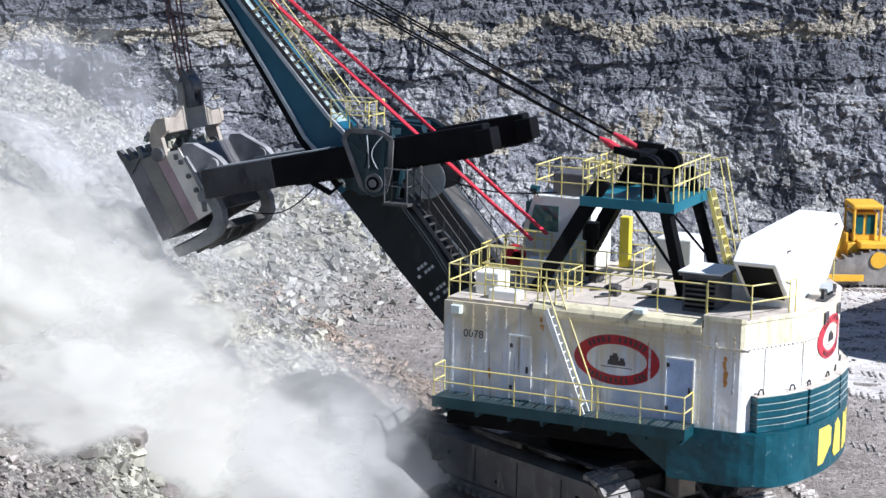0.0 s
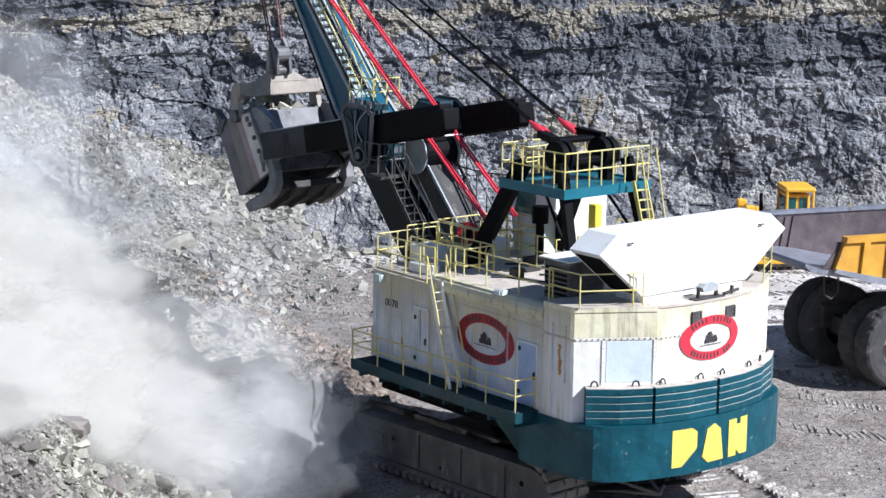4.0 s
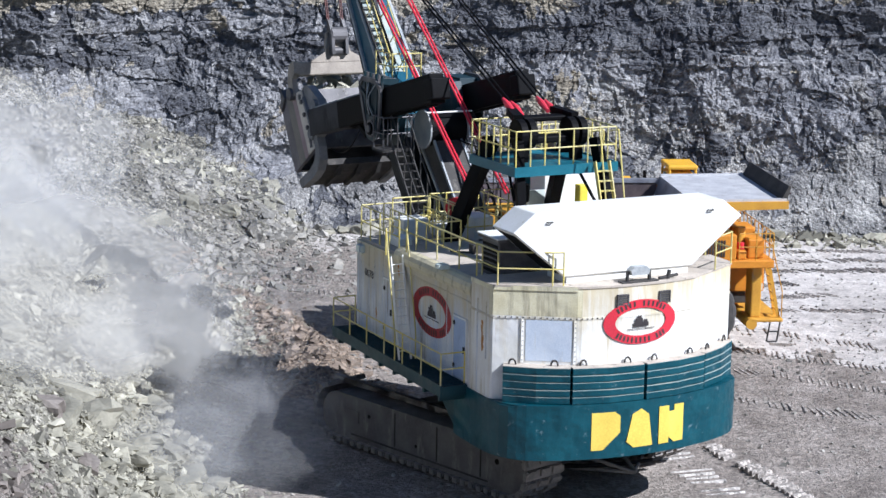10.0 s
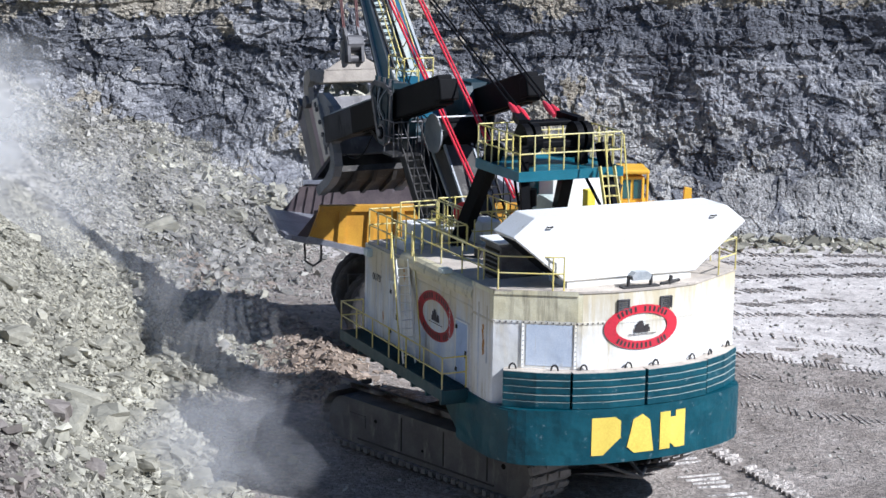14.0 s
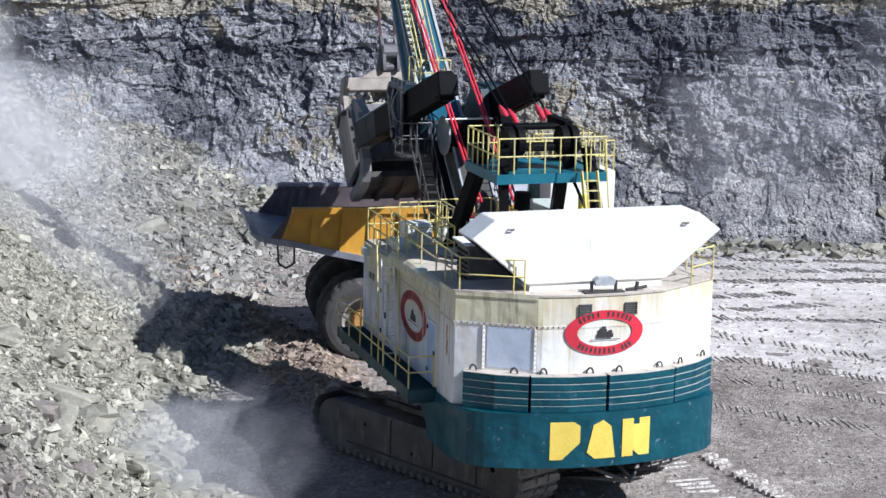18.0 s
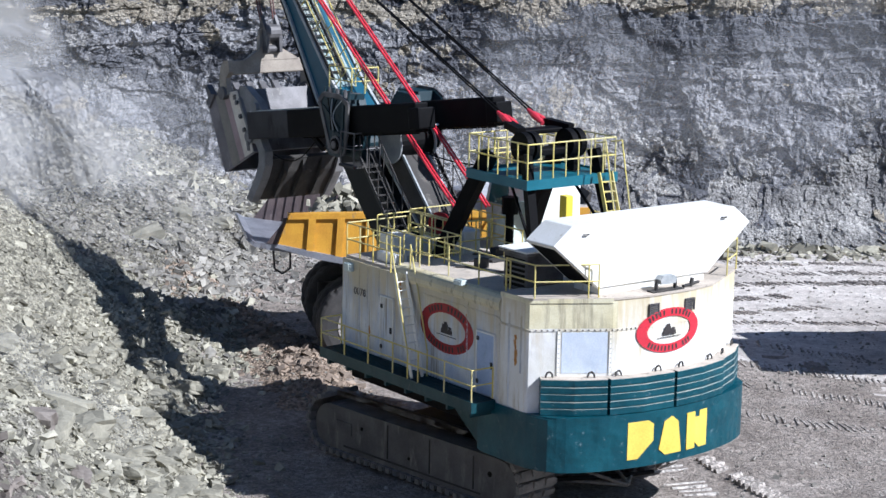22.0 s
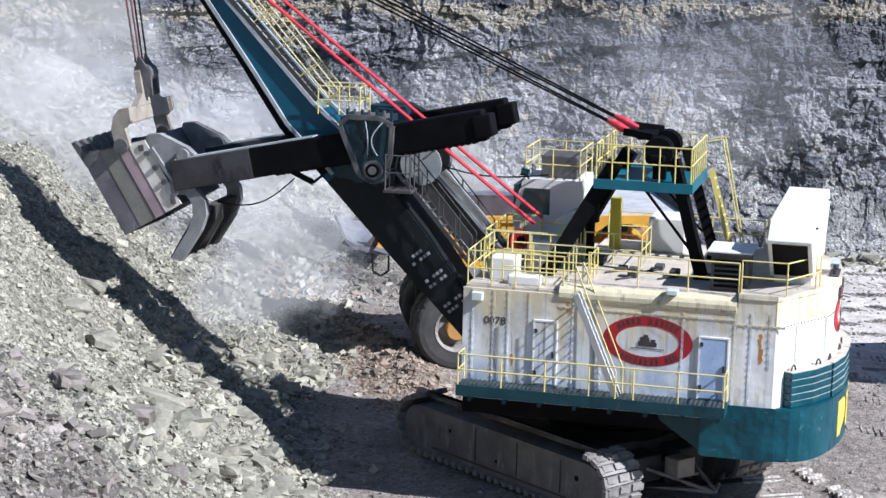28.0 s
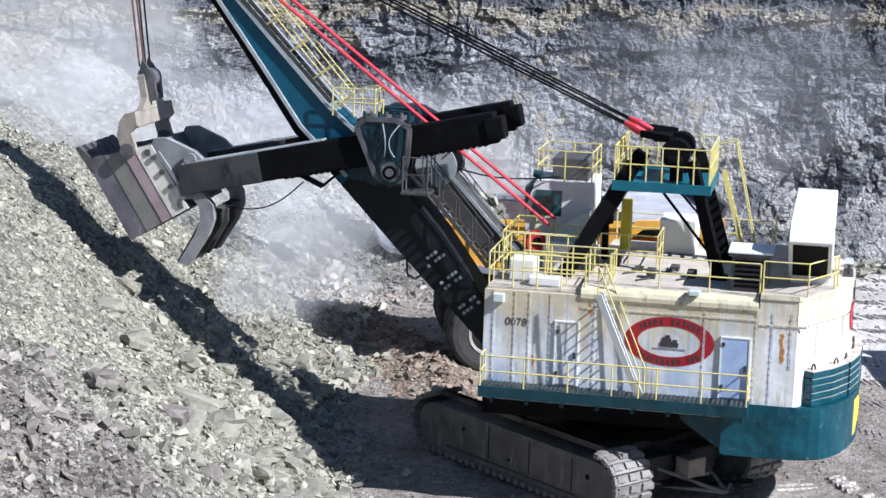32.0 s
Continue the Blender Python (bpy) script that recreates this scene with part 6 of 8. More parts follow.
    deck = part("front_deck", bm, TRUCKO, root, "orange-yellow front deck and bonnet")
    bm = bmesh.new()
    box(bm, -1.2, 1.2, 4.4, 8.6, 2.2, 3.5, 0.05)
    part("radiator", bm, TRUCKO, deck)
    for k in range(7):
        bm = bmesh.new()
        box(bm, -1.1, 1.1, 8.6, 8.64, 2.3 + 0.15 * k, 2.36 + 0.15 * k)
        part("radiator_slat", bm, FRAME, deck)
    for s, y0, y1 in ((1, 4.5, 7.0), (-1, 4.5, 5.6)):
        bm = bmesh.new()
        box(bm, min(s * 1.4, s * 2.85), max(s * 1.4, s * 2.85), y0, y1, 3.8, 4.8, 0.05)
        b = part("side_cabinet", bm, TRUCKO, deck, "orange cabinet with dark grilles")
        for ya, yb in ((y0 + 0.15, y0 + 0.95), (y0 + 1.2, y0 + 2.1)):
            if yb < y1:
                bm = bmesh.new()
                for k in range(8):
                    ym = ya + (yb - ya) * k / 8
                    box(bm, min(s * 2.85, s * 2.88), max(s * 2.85, s * 2.88), ym, ym + 0.06, 3.95, 4.6)
                part("grille", bm, FRAME, b)
    bm = bmesh.new()
    box(bm, -2.7, -0.9, 5.9, 7.6, 3.8, 5.7, 0.06)
    cab = part("cab", bm, TRUCKO, root, "orange-yellow driver cab under the canopy")
    bm = bmesh.new()
    box(bm, -2.73, -0.87, 6.1, 7.4, 4.75, 5.45)
    box(bm, -2.5, -1.1, 7.58, 7.64, 4.75, 5.5)
    part("cab_window", bm, GLASS, cab, "dark cab glass")
    bm = bmesh.new()
    box(bm, -0.3, 0.6, 5.2, 6.0, 3.8, 5.5, 0.03)
    part("air_cleaner", bm, TRUCKY, deck)
    for x, y, r, z in ((1.7, 7.4, 0.22, 4.9), (1.2, 7.0, 0.12, 5.1)):
        bm = bmesh.new()
        rod(bm, (x, y, 3.8), (x, y, z), r, 12)
        part("canister", bm, TRUCKY, deck)
    for x0, x1, y0, y1, h in ((1.3, 2.5, 7.55, 8.2, 0.75), (-0.2, 1.0, 7.3, 8.2, 0.95), (1.9, 2.7, 7.1, 7.45, 0.35)):
        bm = bmesh.new()
        box(bm, x0, x1, y0, y1, 3.8, 3.8 + h, 0.06)
        part("deck_box", bm, TRUCKO, deck, "dusty orange equipment box on the deck")
    bm = bmesh.new()
    rod(bm, (2.3, 7.3, 3.8), (2.3, 7.3, 4.4), 0.14, 10)
    part("fire_bottle", bm, RED, deck, "red extinguisher bottle")
    fence(root, "deck_rail", [(2.85, 7.1, 3.8), (2.85, 8.45, 3.8), (-2.85, 8.45, 3.8)], "", 1.05, 0.55, 0.022, TRUCKY)
    bm = bmesh.new()
    box(bm, -2.75, 2.75, 7.7, 9.0, 1.32, 1.46, 0.04)
    rod(bm, (-2.75, 7.75, 1.25), (2.75, 7.75, 1.25), 0.22, 14)
    part("bumper", bm, TRUCKY, root, "yellow bumper platform")
    for s in (-1, 1):
        bm = bmesh.new()
        box(bm, min(s * 1.6, s * 2.5), max(s * 1.6, s * 2.5), 7.75, 8.15, 1.46, 3.5, 0.05)
        part("front_upright", bm, TRUCKY, root)
    for s in (-1, 1):
        lad = ladder(root, "access_ladder", (s * 2.3, 8.85, 1.46), (s * 2.3, 8.35, 3.75), 0.5, (1, 0, 0), TRUCKY, "", 0.32)
        bm = bmesh.new()
        rod(bm, (s * 2.62, 8.95, 1.5), (s * 2.62, 8.95, 2.5), 0.022, 6)
        rod(bm, (s * 2.62, 8.95, 2.5), (s * 2.62, 8.4, 4.6), 0.022, 6)
        part("grab_rail", bm, TRUCKY, lad)
        bm = bmesh.new()
        for y in (8.55, 8.95):
            rod(bm, (s * 2.55, y, 1.35), (s * 2.55, y - 0.12, 0.5), 0.035, 6)
        rod(bm, (s * 2.55, 8.43, 0.5), (s * 2.55, 8.83, 0.5), 0.035, 6)
        rod(bm, (s * 2.55, 8.5, 0.9), (s * 2.55, 8.9, 0.9), 0.035, 6)
        part("drop_step", bm, FRAME, lad, "dark hanging step")
        bm = bmesh.new()
        for k in (-0.55, 0, 0.55):
            box(bm, s * 2.05 + k * 0.5 - 0.12, s * 2.05 + k * 0.5 + 0.12, 8.15, 8.2, 2.55, 2.8)
        part("headlamp", bm, LAMPM, root)
        bm = bmesh.new()
        box(bm, min(s * 1.2, s * 2.35), max(s * 1.2, s * 2.35), 1.9, 3.4, 1.1, 2.6, 0.12)
        part("fuel_tank", bm, FRAME, root, "dusty grey side tank")
    return root, wheels


truck, truck_wheels = build_truck("haul_truck", "dusty yellow haul truck number 3 backing under the dipper")
truck_far, truck_far_wheels = build_truck("haul_truck", "dusty yellow haul truck waiting on the pit floor")


# ---- bulldozer: y towards the blade ----
def build_dozer():
    root = thing("bulldozer", "yellow crawler bulldozer with ripper working at the highwall foot", "bulldozer")
    for s in (-1, 1):
        bm = bmesh.new()
        prism(bm, [(-2.5, 0.15), (1.9, 0.1), (2.35, 0.5), (2.0, 0.95), (-0.9, 1.8), (-1.6, 1.8), (-2.9, 0.95), (-2.95, 0.5)], "x", s * 0.95, s * 1.55)
        tr = part("track", bm, TRACK, root, "dusty high-drive track")
        for y, z, r in ((-1.25, 1.35, 0.40), (-2.4, 0.56, 0.34), (1.85, 0.54, 0.34)):
            bm = bmesh.new()
            rod(bm, (s * 1.5, y, z), (s * 1.62, y, z), r, 16)
            part("sprocket", bm, DOZER, tr)
        for k in range(22):
            bm = bmesh.new()
            f = k / 22
            y = -2.4 + 4.4 * ((f * 2) % 1)
            z = 0.06 if f < 0.5 else 0.0
            if f >= 0.5:
                z = float(np.interp(y, (-2.8, -1.6, -0.9, 2.0), (1.0, 1.82, 1.82, 0.98)))
            box(bm, s * 0.9 if s > 0 else -1.6, 1.6 if s > 0 else -0.9, y - 0.05, y + 0.05, z, z + 0.09)
            part("grouser", bm, TRACK, tr)
    bm = bmesh.new()
    box(bm, -0.95, 0.95, -2.2, 0.2, 0.7, 2.1, 0.06)
    prism(bm, [(0.1, 1.0), (2.2, 1.0), (2.2, 2.35), (0.1, 2.55)], "x", -0.7, 0.7)
    box(bm, -1.6, 1.6, -1.7, -0.3, 1.9, 2.2, 0.05)
    part("body", bm, DOZER, root, "yellow engine body and fenders")
    bm = bmesh.new()
    box(bm, -0.75, 0.75, -1.3, -0.1, 2.15, 3.6, 0.08)
    cab = part("cab", bm, DOZER, root)
    bm = bmesh.new()
    box(bm, -0.78, 0.78, -1.15, -0.75, 2.5, 3.45)
    box(bm, -0.78, 0.78, -0.6, -0.2, 2.5, 3.45)
    box(bm, -0.6, 0.6, -0.11, -0.07, 2.5, 3.45)
    part("cab_window", bm, GLASS, cab, "dark cab glass")
    bm = bmesh.new()
    box(bm, -1.05, 1.05, -1.5, 0.0, 3.75, 3.98, 0.08)
    for x in (-0.95, 0.95):
        for y in (-1.4, -0.1):
            rod(bm, (x, y, 2.2), (x, y, 3.8), 0.07, 8)
    part("rollover_frame", bm, DOZER, cab)
    bm = bmesh.new()
    rod(bm, (0.35, 0.9, 2.4), (0.35, 0.9, 3.5), 0.09, 10)
    part("exhaust_pipe", bm, BLACK, root)
    bm = bmesh.new()
    prism(bm, [(3.0, 0.12), (3.35, 0.05), (3.15, 0.7), (3.2, 1.3), (3.45, 1.9), (3.3, 1.95), (3.0, 1.3), (2.92, 0.7)], "x", -2.3, 2.3)
    bl = part("blade", bm, DOZER, root, "curved worn dozer blade")
    for s in (-1, 1):
        bm = bmesh.new()
        beam(bm, (s * 1.75, -0.5, 0.5), (s * 1.85, 3.0, 0.5), 0.2, 0.3)
        beam(bm, (s * 0.9, 1.9, 2.1), (s * 0.8, 3.05, 1.2), 0.14, 0.14)
        part("push_arm", bm, DOZER, bl)
    for x in (-0.95, 0.95):
        bm = bmesh.new()
        rod(bm, (x, 2.25, 1.3), (x, 1.75, 2.9), 0.15, 10)
        box(bm, x - 0.2, x + 0.2, 1.52, 1.98, 2.75, 3.1, 0.07)
        part("lift_cylinder", bm, DOZER, root, "yellow blade lift cylinder")
    bm = bmesh.new()
    box(bm, -0.68, 0.68, 0.3, 2.0, 2.5, 2.62, 0.04)
    rod(bm, (-0.35, 1.3, 2.5), (-0.35, 1.3, 2.95), 0.14, 12)
    part("bonnet", bm, DOZER, root)
    bm = bmesh.new()
    beam(bm, (0, -2.2, 1.3), (0, -3.6, 1.2), 0.9, 0.35)
    beam(bm, (-0.5, -2.2, 1.9), (-0.5, -3.4, 1.6), 0.18, 0.18)
    beam(bm, (0.5, -2.2, 1.9), (0.5, -3.4, 1.6), 0.18, 0.18)
    prism(bm, [(-3.8, 2.9), (-3.45, 2.95), (-3.35, 1.4), (-3.5, 0.6), (-3.15, 0.35), (-3.75, 0.5), (-3.8, 1.4)], "x", -0.16, 0.16)
    part("ripper", bm, DOZER, root, "raised single-shank ripper")
    return root


bulldozer = build_dozer()


# ---- loose rock ----
def rock_field(name, label, material, xy, sizes, seed, sink=0.25, slab=0.55):
    """Many angular stones in one mesh: jittered blocks laid on the ground."""
    r = np.random.default_rng(seed)
    n = len(xy)
    cube = np.array([(-1, -1, -1), (1, -1, -1), (1, 1, -1), (-1, 1, -1), (-1, -1, 1), (1, -1, 1), (1, 1, 1), (-1, 1, 1)], float) * 0.5
    v = cube[None] * (1 + r.uniform(-0.55, 0.25, (n, 8, 3)))
    v = v * np.stack([r.uniform(0.8, 1.4, n), r.uniform(0.6, 1.1, n), r.uniform(slab * 0.5, slab * 1.4, n)], -1)[:, None]
    a, b, c = r.uniform(0, 2 * np.pi, n), r.normal(0, 0.45, n), r.normal(0, 0.45, n)
    ca, sa, cb, sb, cc, sc = np.cos(a), np.sin(a), np.cos(b), np.sin(b), np.cos(c), np.sin(c)
    z0, z1 = np.zeros(n), np.ones(n)
    A = np.stack([np.stack([ca, -sa, z0], -1), np.stack([sa, ca, z0], -1), np.stack([z0, z0, z1], -1)], 1)
    B = np.stack([np.stack([z1, z0, z0], -1), np.stack([z0, cb, -sb], -1), np.stack([z0, sb, cb], -1)], 1)
    C = np.stack([np.stack([cc, z0, sc], -1), np.stack([z0, z1, z0], -1), np.stack([-sc, z0, cc], -1)], 1)
    M = A @ B @ C
    v = np.einsum("nij,nkj->nki", M, v) * sizes[:, None, None]
    x, y = xy.T
    v = v + np.stack([x, y, land(x, y) + sizes * (slab * 0.5 - sink)], -1)[:, None]
    q = np.array([(0, 3, 2, 1), (4, 5, 6, 7), (0, 1, 5, 4), (1, 2, 6, 5), (2, 3, 7, 6), (3, 0, 4, 7)])
    quads = (q[None] + (np.arange(n) * 8)[:, None, None]).reshape(-1, 4)
    me = bpy.data.meshes.new(name)
    me.vertices.add(n * 8)
    me.vertices.foreach_set("co", v.reshape(-1))
    me.loops.add(quads.size)
    me.loops.foreach_set("vertex_index", quads.reshape(-1))
    me.polygons.add(len(quads))
    me.polygons.foreach_set("loop_start", np.arange(len(quads)) * 4)
    me.polygons.foreach_set("loop_total", np.full(len(quads), 4))
    me.polygons.foreach_set("use_smooth", np.zeros(len(quads), bool))
    me.materials.append(material)
    me.update(calc_edges=True)
    return tagged(new(name, me), label, "rubble", kind="stuff")


def island_rock(name, dark, light, tint):
    """Stone whose shade differs from piece to piece."""
    m = surf(name, dark, light, 0.9, scale=1.2, fine=8, bump=0.4, dirt=tint, amount=0.4, dscale=1.6)
    n, l = m.node_tree.nodes, m.node_tree.links
    geo = n.new("ShaderNodeNewGeometry")
    rng_ = n.new("ShaderNodeMapRange")
    rng_.inputs[3].default_value, rng_.inputs[4].default_value = 0.5, 1.4
    l.new(geo.outputs["Random Per Island"], rng_.inputs[0])
    mul = n.new("ShaderNodeMix")
    mul.data_type, mul.blend_type = "RGBA", "MULTIPLY"
    mul.inputs[0].default_value = 1.0
    bsdf = n["Principled BSDF"]
    l.new(bsdf.inputs["Base Color"].links[0].from_socket, mul.inputs[6])
    l.new(rng_.outputs[0], mul.inputs[7])
    l.new(mul.outputs[2], bsdf.inputs["Base Color"])
    return m


SHALE = island_rock("pale_shale_stone", (0.24, 0.228, 0.178), (0.37, 0.35, 0.272), (0.45, 0.415, 0.315))
DARKSHALE = island_rock("dark_shale_stone", (0.17, 0.145, 0.123), (0.29, 0.257, 0.222), (0.38, 0.33, 0.28))
SCREES = island_rock("grey_brown_scree_stone", (0.195, 0.185, 0.162), (0.315, 0.298, 0.258), (0.37, 0.335, 0.27))
EARTH = island_rock("brown_spoil_stone", (0.24, 0.188, 0.142), (0.33, 0.265, 0.205), (0.38, 0.31, 0.24))


rock_load = build_load()


def scatter(n, x0, x1, y0, y1, seed, keep):
    r = np.random.default_rng(seed)
    p = np.stack([r.uniform(x0, x1, n * 3), r.uniform(y0, y1, n * 3)], -1)
    d = np.interp(p[:, 1], TOE_Y, TOE_X) - p[:, 0]
    k = r.uniform(0, 1, n * 3) < keep(d, p)
    return p[k][:n], r


def grade(pts):
    """Stones roll: the largest lie at the foot of the pile."""
    d = np.interp(pts[:, 1], TOE_Y, TOE_X) - pts[:, 0]
    return np.interp(d, (0, 2.5, 6.5), (1.15, 0.9, 0.62))


def on_pile(d, p):
    return np.where(d > -0.3, 1.0, np.exp(d * 1.8))


pts, r = scatter(70000, -30, -3, -24, 30, 11, lambda d, p: on_pile(d, p) * smooth(29.0, 10.0, p[:, 1]) * (1 - 0.7 * smooth(-15.8, -18.0, p[:, 1] + 0.25 * (p[:, 0] + 14))))
rock_field("shale_rubble", "pale grey-green broken shale covering the pile", SHALE, pts, (0.055 + 0.08 * r.pareto(2.3, len(pts)).clip(0, 3.6)) * grade(pts), 12, 0.20, 0.48)
pts, r = scatter(30000, -32, -3, 9, 41, 23, lambda d, p: np.where(d > 0, 1.0, 0.5 * np.exp(d * 0.45)) * smooth(9.0, 22.0, p[:, 1]) * np.where(d > 0, 1.0, smooth(18.0, 26.0, p[:, 1])))
rock_field("scree_rubble", "grey-brown scree covering the slope below the highwall", SCREES, pts, (0.07 + 0.10 * r.pareto(2.2, len(pts)).clip(0, 4.5)) * np.clip(grade(pts), 0.7, 1), 24)
pts, r = scatter(2600, -30, -5, -16, 16, 13, lambda d, p: np.exp(-((d - 2.5) / 3.0) ** 2) * (d > -0.4))
rock_field("shale_rubble", "larger pale shale blocks along the pile foot", SHALE, pts, 0.13 + 0.14 * r.pareto(2.4, len(pts)).clip(0, 2.8), 14, 0.18, 0.42)
pts, r = scatter(9000, -28, -4, -24, -11.0, 15, lambda d, p: smooth(-15.8, -18.0, p[:, 1] + 0.25 * (p[:, 0] + 14)))
rock_field("dark_rubble", "dark reddish-grey stones on the near spoil edge", DARKSHALE, pts, 0.05 + 0.08 * r.pareto(2.3, len(pts)).clip(0, 4.0), 16, 0.2, 0.5)
pts, r = scatter(6000, -17, -4, 4, 25, 17, lambda d, p: np.exp(-((p[:, 0] - np.interp(p[:, 1], (6, 13, 22), (-6.8, -9.0, -14.0))) / 1.3) ** 2) * smooth(5, 8, p[:, 1]))
rock_field("spoil_clods", "brown clods and stones on the low berm", EARTH, pts, 0.07 + 0.09 * r.pareto(2.6, len(pts)).clip(0, 3), 18)
pts, r = scatter(3200, -20, 26, 31, 40, 19, lambda d, p: smooth(34.0, 38.5, p[:, 1] + 1.2 * fbm(p[:, 0] * 0.2, p[:, 0] * 0, 93, 2)))
rock_field("talus_rubble", "grey talus blocks at the highwall foot", SHALE, pts, 0.14 + 0.22 * r.pareto(2.6, len(pts)).clip(0, 2.5), 20, 0.2)
pts, r = scatter(6500, -12, 24, -10, 36, 21, lambda d, p: np.where(d < 0, 0.35 + 0.5 * (fbm(p[:, 0] * 0.25, p[:, 1] * 0.25, 99, 2) > 0.2), 0))
rock_field("floor_gravel", "small stones strewn over the pit floor", SCREES, pts, 0.05 + 0.07 * r.pareto(3.0, len(pts)).clip(0, 2), 22)


def boulder(x, y, sx, sy, sz, turn, seed, material):
    bm = bmesh.new()
    bmesh.ops.create_cube(bm, size=1.0)
    bmesh.ops.subdivide_edges(bm, edges=bm.edges[:], cuts=2, use_grid_fill=True)
    q = random.Random(seed)
    for v in bm.verts:
        k = 1.0 - 0.22 * (abs(v.co.x) + abs(v.co.y) + abs(v.co.z) > 1.2)
        v.co = Vector((v.co.x * sx, v.co.y * sy, v.co.z * sz)) * k
        v.co += Vector([q.uniform(-0.07, 0.07) * s for s in (sx, sy, sz)])
    ob = new("boulder", finish("boulder", bm, material))
    ob.matrix_world = Matrix.Translation((x, y, float(land(x, y)) + sz * 0.22)) @ pose(0, 0, 0, q.uniform(-14, 14), q.uniform(-14, 14), turn)
    return tagged(ob, "pale angular shale slab lying on the rubble pile" if material is SHALE else "dark angular block on the near spoil edge", "boulder", "boulders on the pile")


for k, (x, y, sx, sy, sz) in enumerate(((-13.9, -6.0, 2.3, 1.2, 0.55), (-12.4, -8.5, 1.5, 1.2, 0.6), (-15.6, -5.6, 1.0, 0.8, 0.5), (-11.6, -5.0, 1.0, 0.8, 0.4), (-10.9, -2.5, 0.9, 0.7, 0.45),
                                        (-12.2, -1.5, 1.1, 0.7, 0.35), (-16.8, -4.0, 0.9, 0.7, 0.4), (-14.7, -2.2, 1.0, 0.6, 0.35), (-17.5, 0.5, 0.9, 0.7, 0.4), (-13.2, 1.5, 0.8, 0.7, 0.4),
                                        (-12.5, 4.0, 0.9, 0.6, 0.45), (-12.0, 6.5, 1.0, 0.8, 0.5), (-13.0, 8.5, 0.9, 0.6, 0.4), (-11.5, 9.6, 0.8, 0.6, 0.4), (-17.8, 27.5, 1.9, 1.3, 0.9), (-16.4, 30.5, 1.2, 0.9, 0.7), (-15.0, 33.0, 1.1, 0.8, 0.6), (-8.5, 36.5, 1.5, 1.0, 0.6), (-10.3, -9.8, 0.8, 0.6, 0.4))):
    boulder(x, y, sx, sy, sz, (k * 67) % 180, 30 + k, SHALE)
q = random.Random(77)
for k in range(70):
    y = q.uniform(-13.0, 8.0)
    d = abs(q.gauss(1.6, 1.6)) + 0.2
    x = float(np.interp(y, TOE_Y, TOE_X)) - d
    s = q.uniform(0.38, 0.80) * (1.25 if y < -4 else 0.9)
    boulder(x, y, s * q.uniform(0.9, 1.5), s * q.uniform(0.6, 0.9), s * q.uniform(0.35, 0.6), q.uniform(0, 180), 400 + k, SHALE)
for k, (x, y, s) in enumerate(((-12.2, -14.8, 1.0), (-13.6, -15.8, 0.8), (-11.0, -15.2, 0.7), (-14.8, -14.4, 0.8), (-9.6, -15.0, 0.6))):
    boulder(x, y, s, s * 0.7, s * 0.5, k * 50, 60 + k, DARKSHALE)

# ---- wheel and track prints: rows of low cleat ridges ----
CHURN = stone_material("churned_dark_dirt", ((0.27, 0.243, 0.215), (0.36, 0.325, 0.287), (0.43, 0.39, 0.347)), 0.8, 0.5)
PRINT = stone_material("packed_pale_dirt", ((0.36, 0.33, 0.30), (0.44, 0.41, 0.37), (0.50, 0.47, 0.43)), 0.8, 0.4)


def prints(name, label, material, line, width, pitch, bar, height, slant, gap=0.0, seed=0):
    """Cleat marks along a bent line on the floor; gap: share of marks worn away."""
    q = random.Random(seed)
    bm = bmesh.new()
    pts = [Vector((x, y, 0)) for x, y in line]
    for a, b in zip(pts, pts[1:]):
        d = (b - a).normalized()
        n = int((b - a).length / pitch)
        for i in range(n):
            if q.random() < gap:
                continue
            c = a + d * (i * pitch + q.uniform(-0.03, 0.03))
            z = float(land(c.x, c.y))
            m = Matrix.Translation((c.x, c.y, z)) @ Matrix.Rotation(math.atan2(d.y, d.x) + slant, 4, "Z")
            w = width * q.uniform(0.75, 1.05) / 2
            vs = box(bm, -bar / 2, bar / 2, -w, w, -0.05, height * q.uniform(0.6, 1.1), 0, None)
            for v in vs[4:]:
                v.co.x *= 0.45
            bmesh.ops.transform(bm, matrix=m, verts=vs)
    me = finish(name, bm, material)
    return tagged(new(name, me), label, "track prints", kind="stuff")


prints("crawler_prints", "row of pale crawler cleat prints in the dirt", PRINT, ((4.6, 0.5), (7.3, -6.5)), 1.5, 0.42, 0.16, 0.06, 0, 0.1, 1)
prints("crawler_prints", "row of broken crawler cleat prints in the dirt", CHURN, ((6.0, 1.5), (9.2, -5.0)), 0.7, 0.3, 0.22, 0.16, 0.3, 0.15, 2)
k = 3
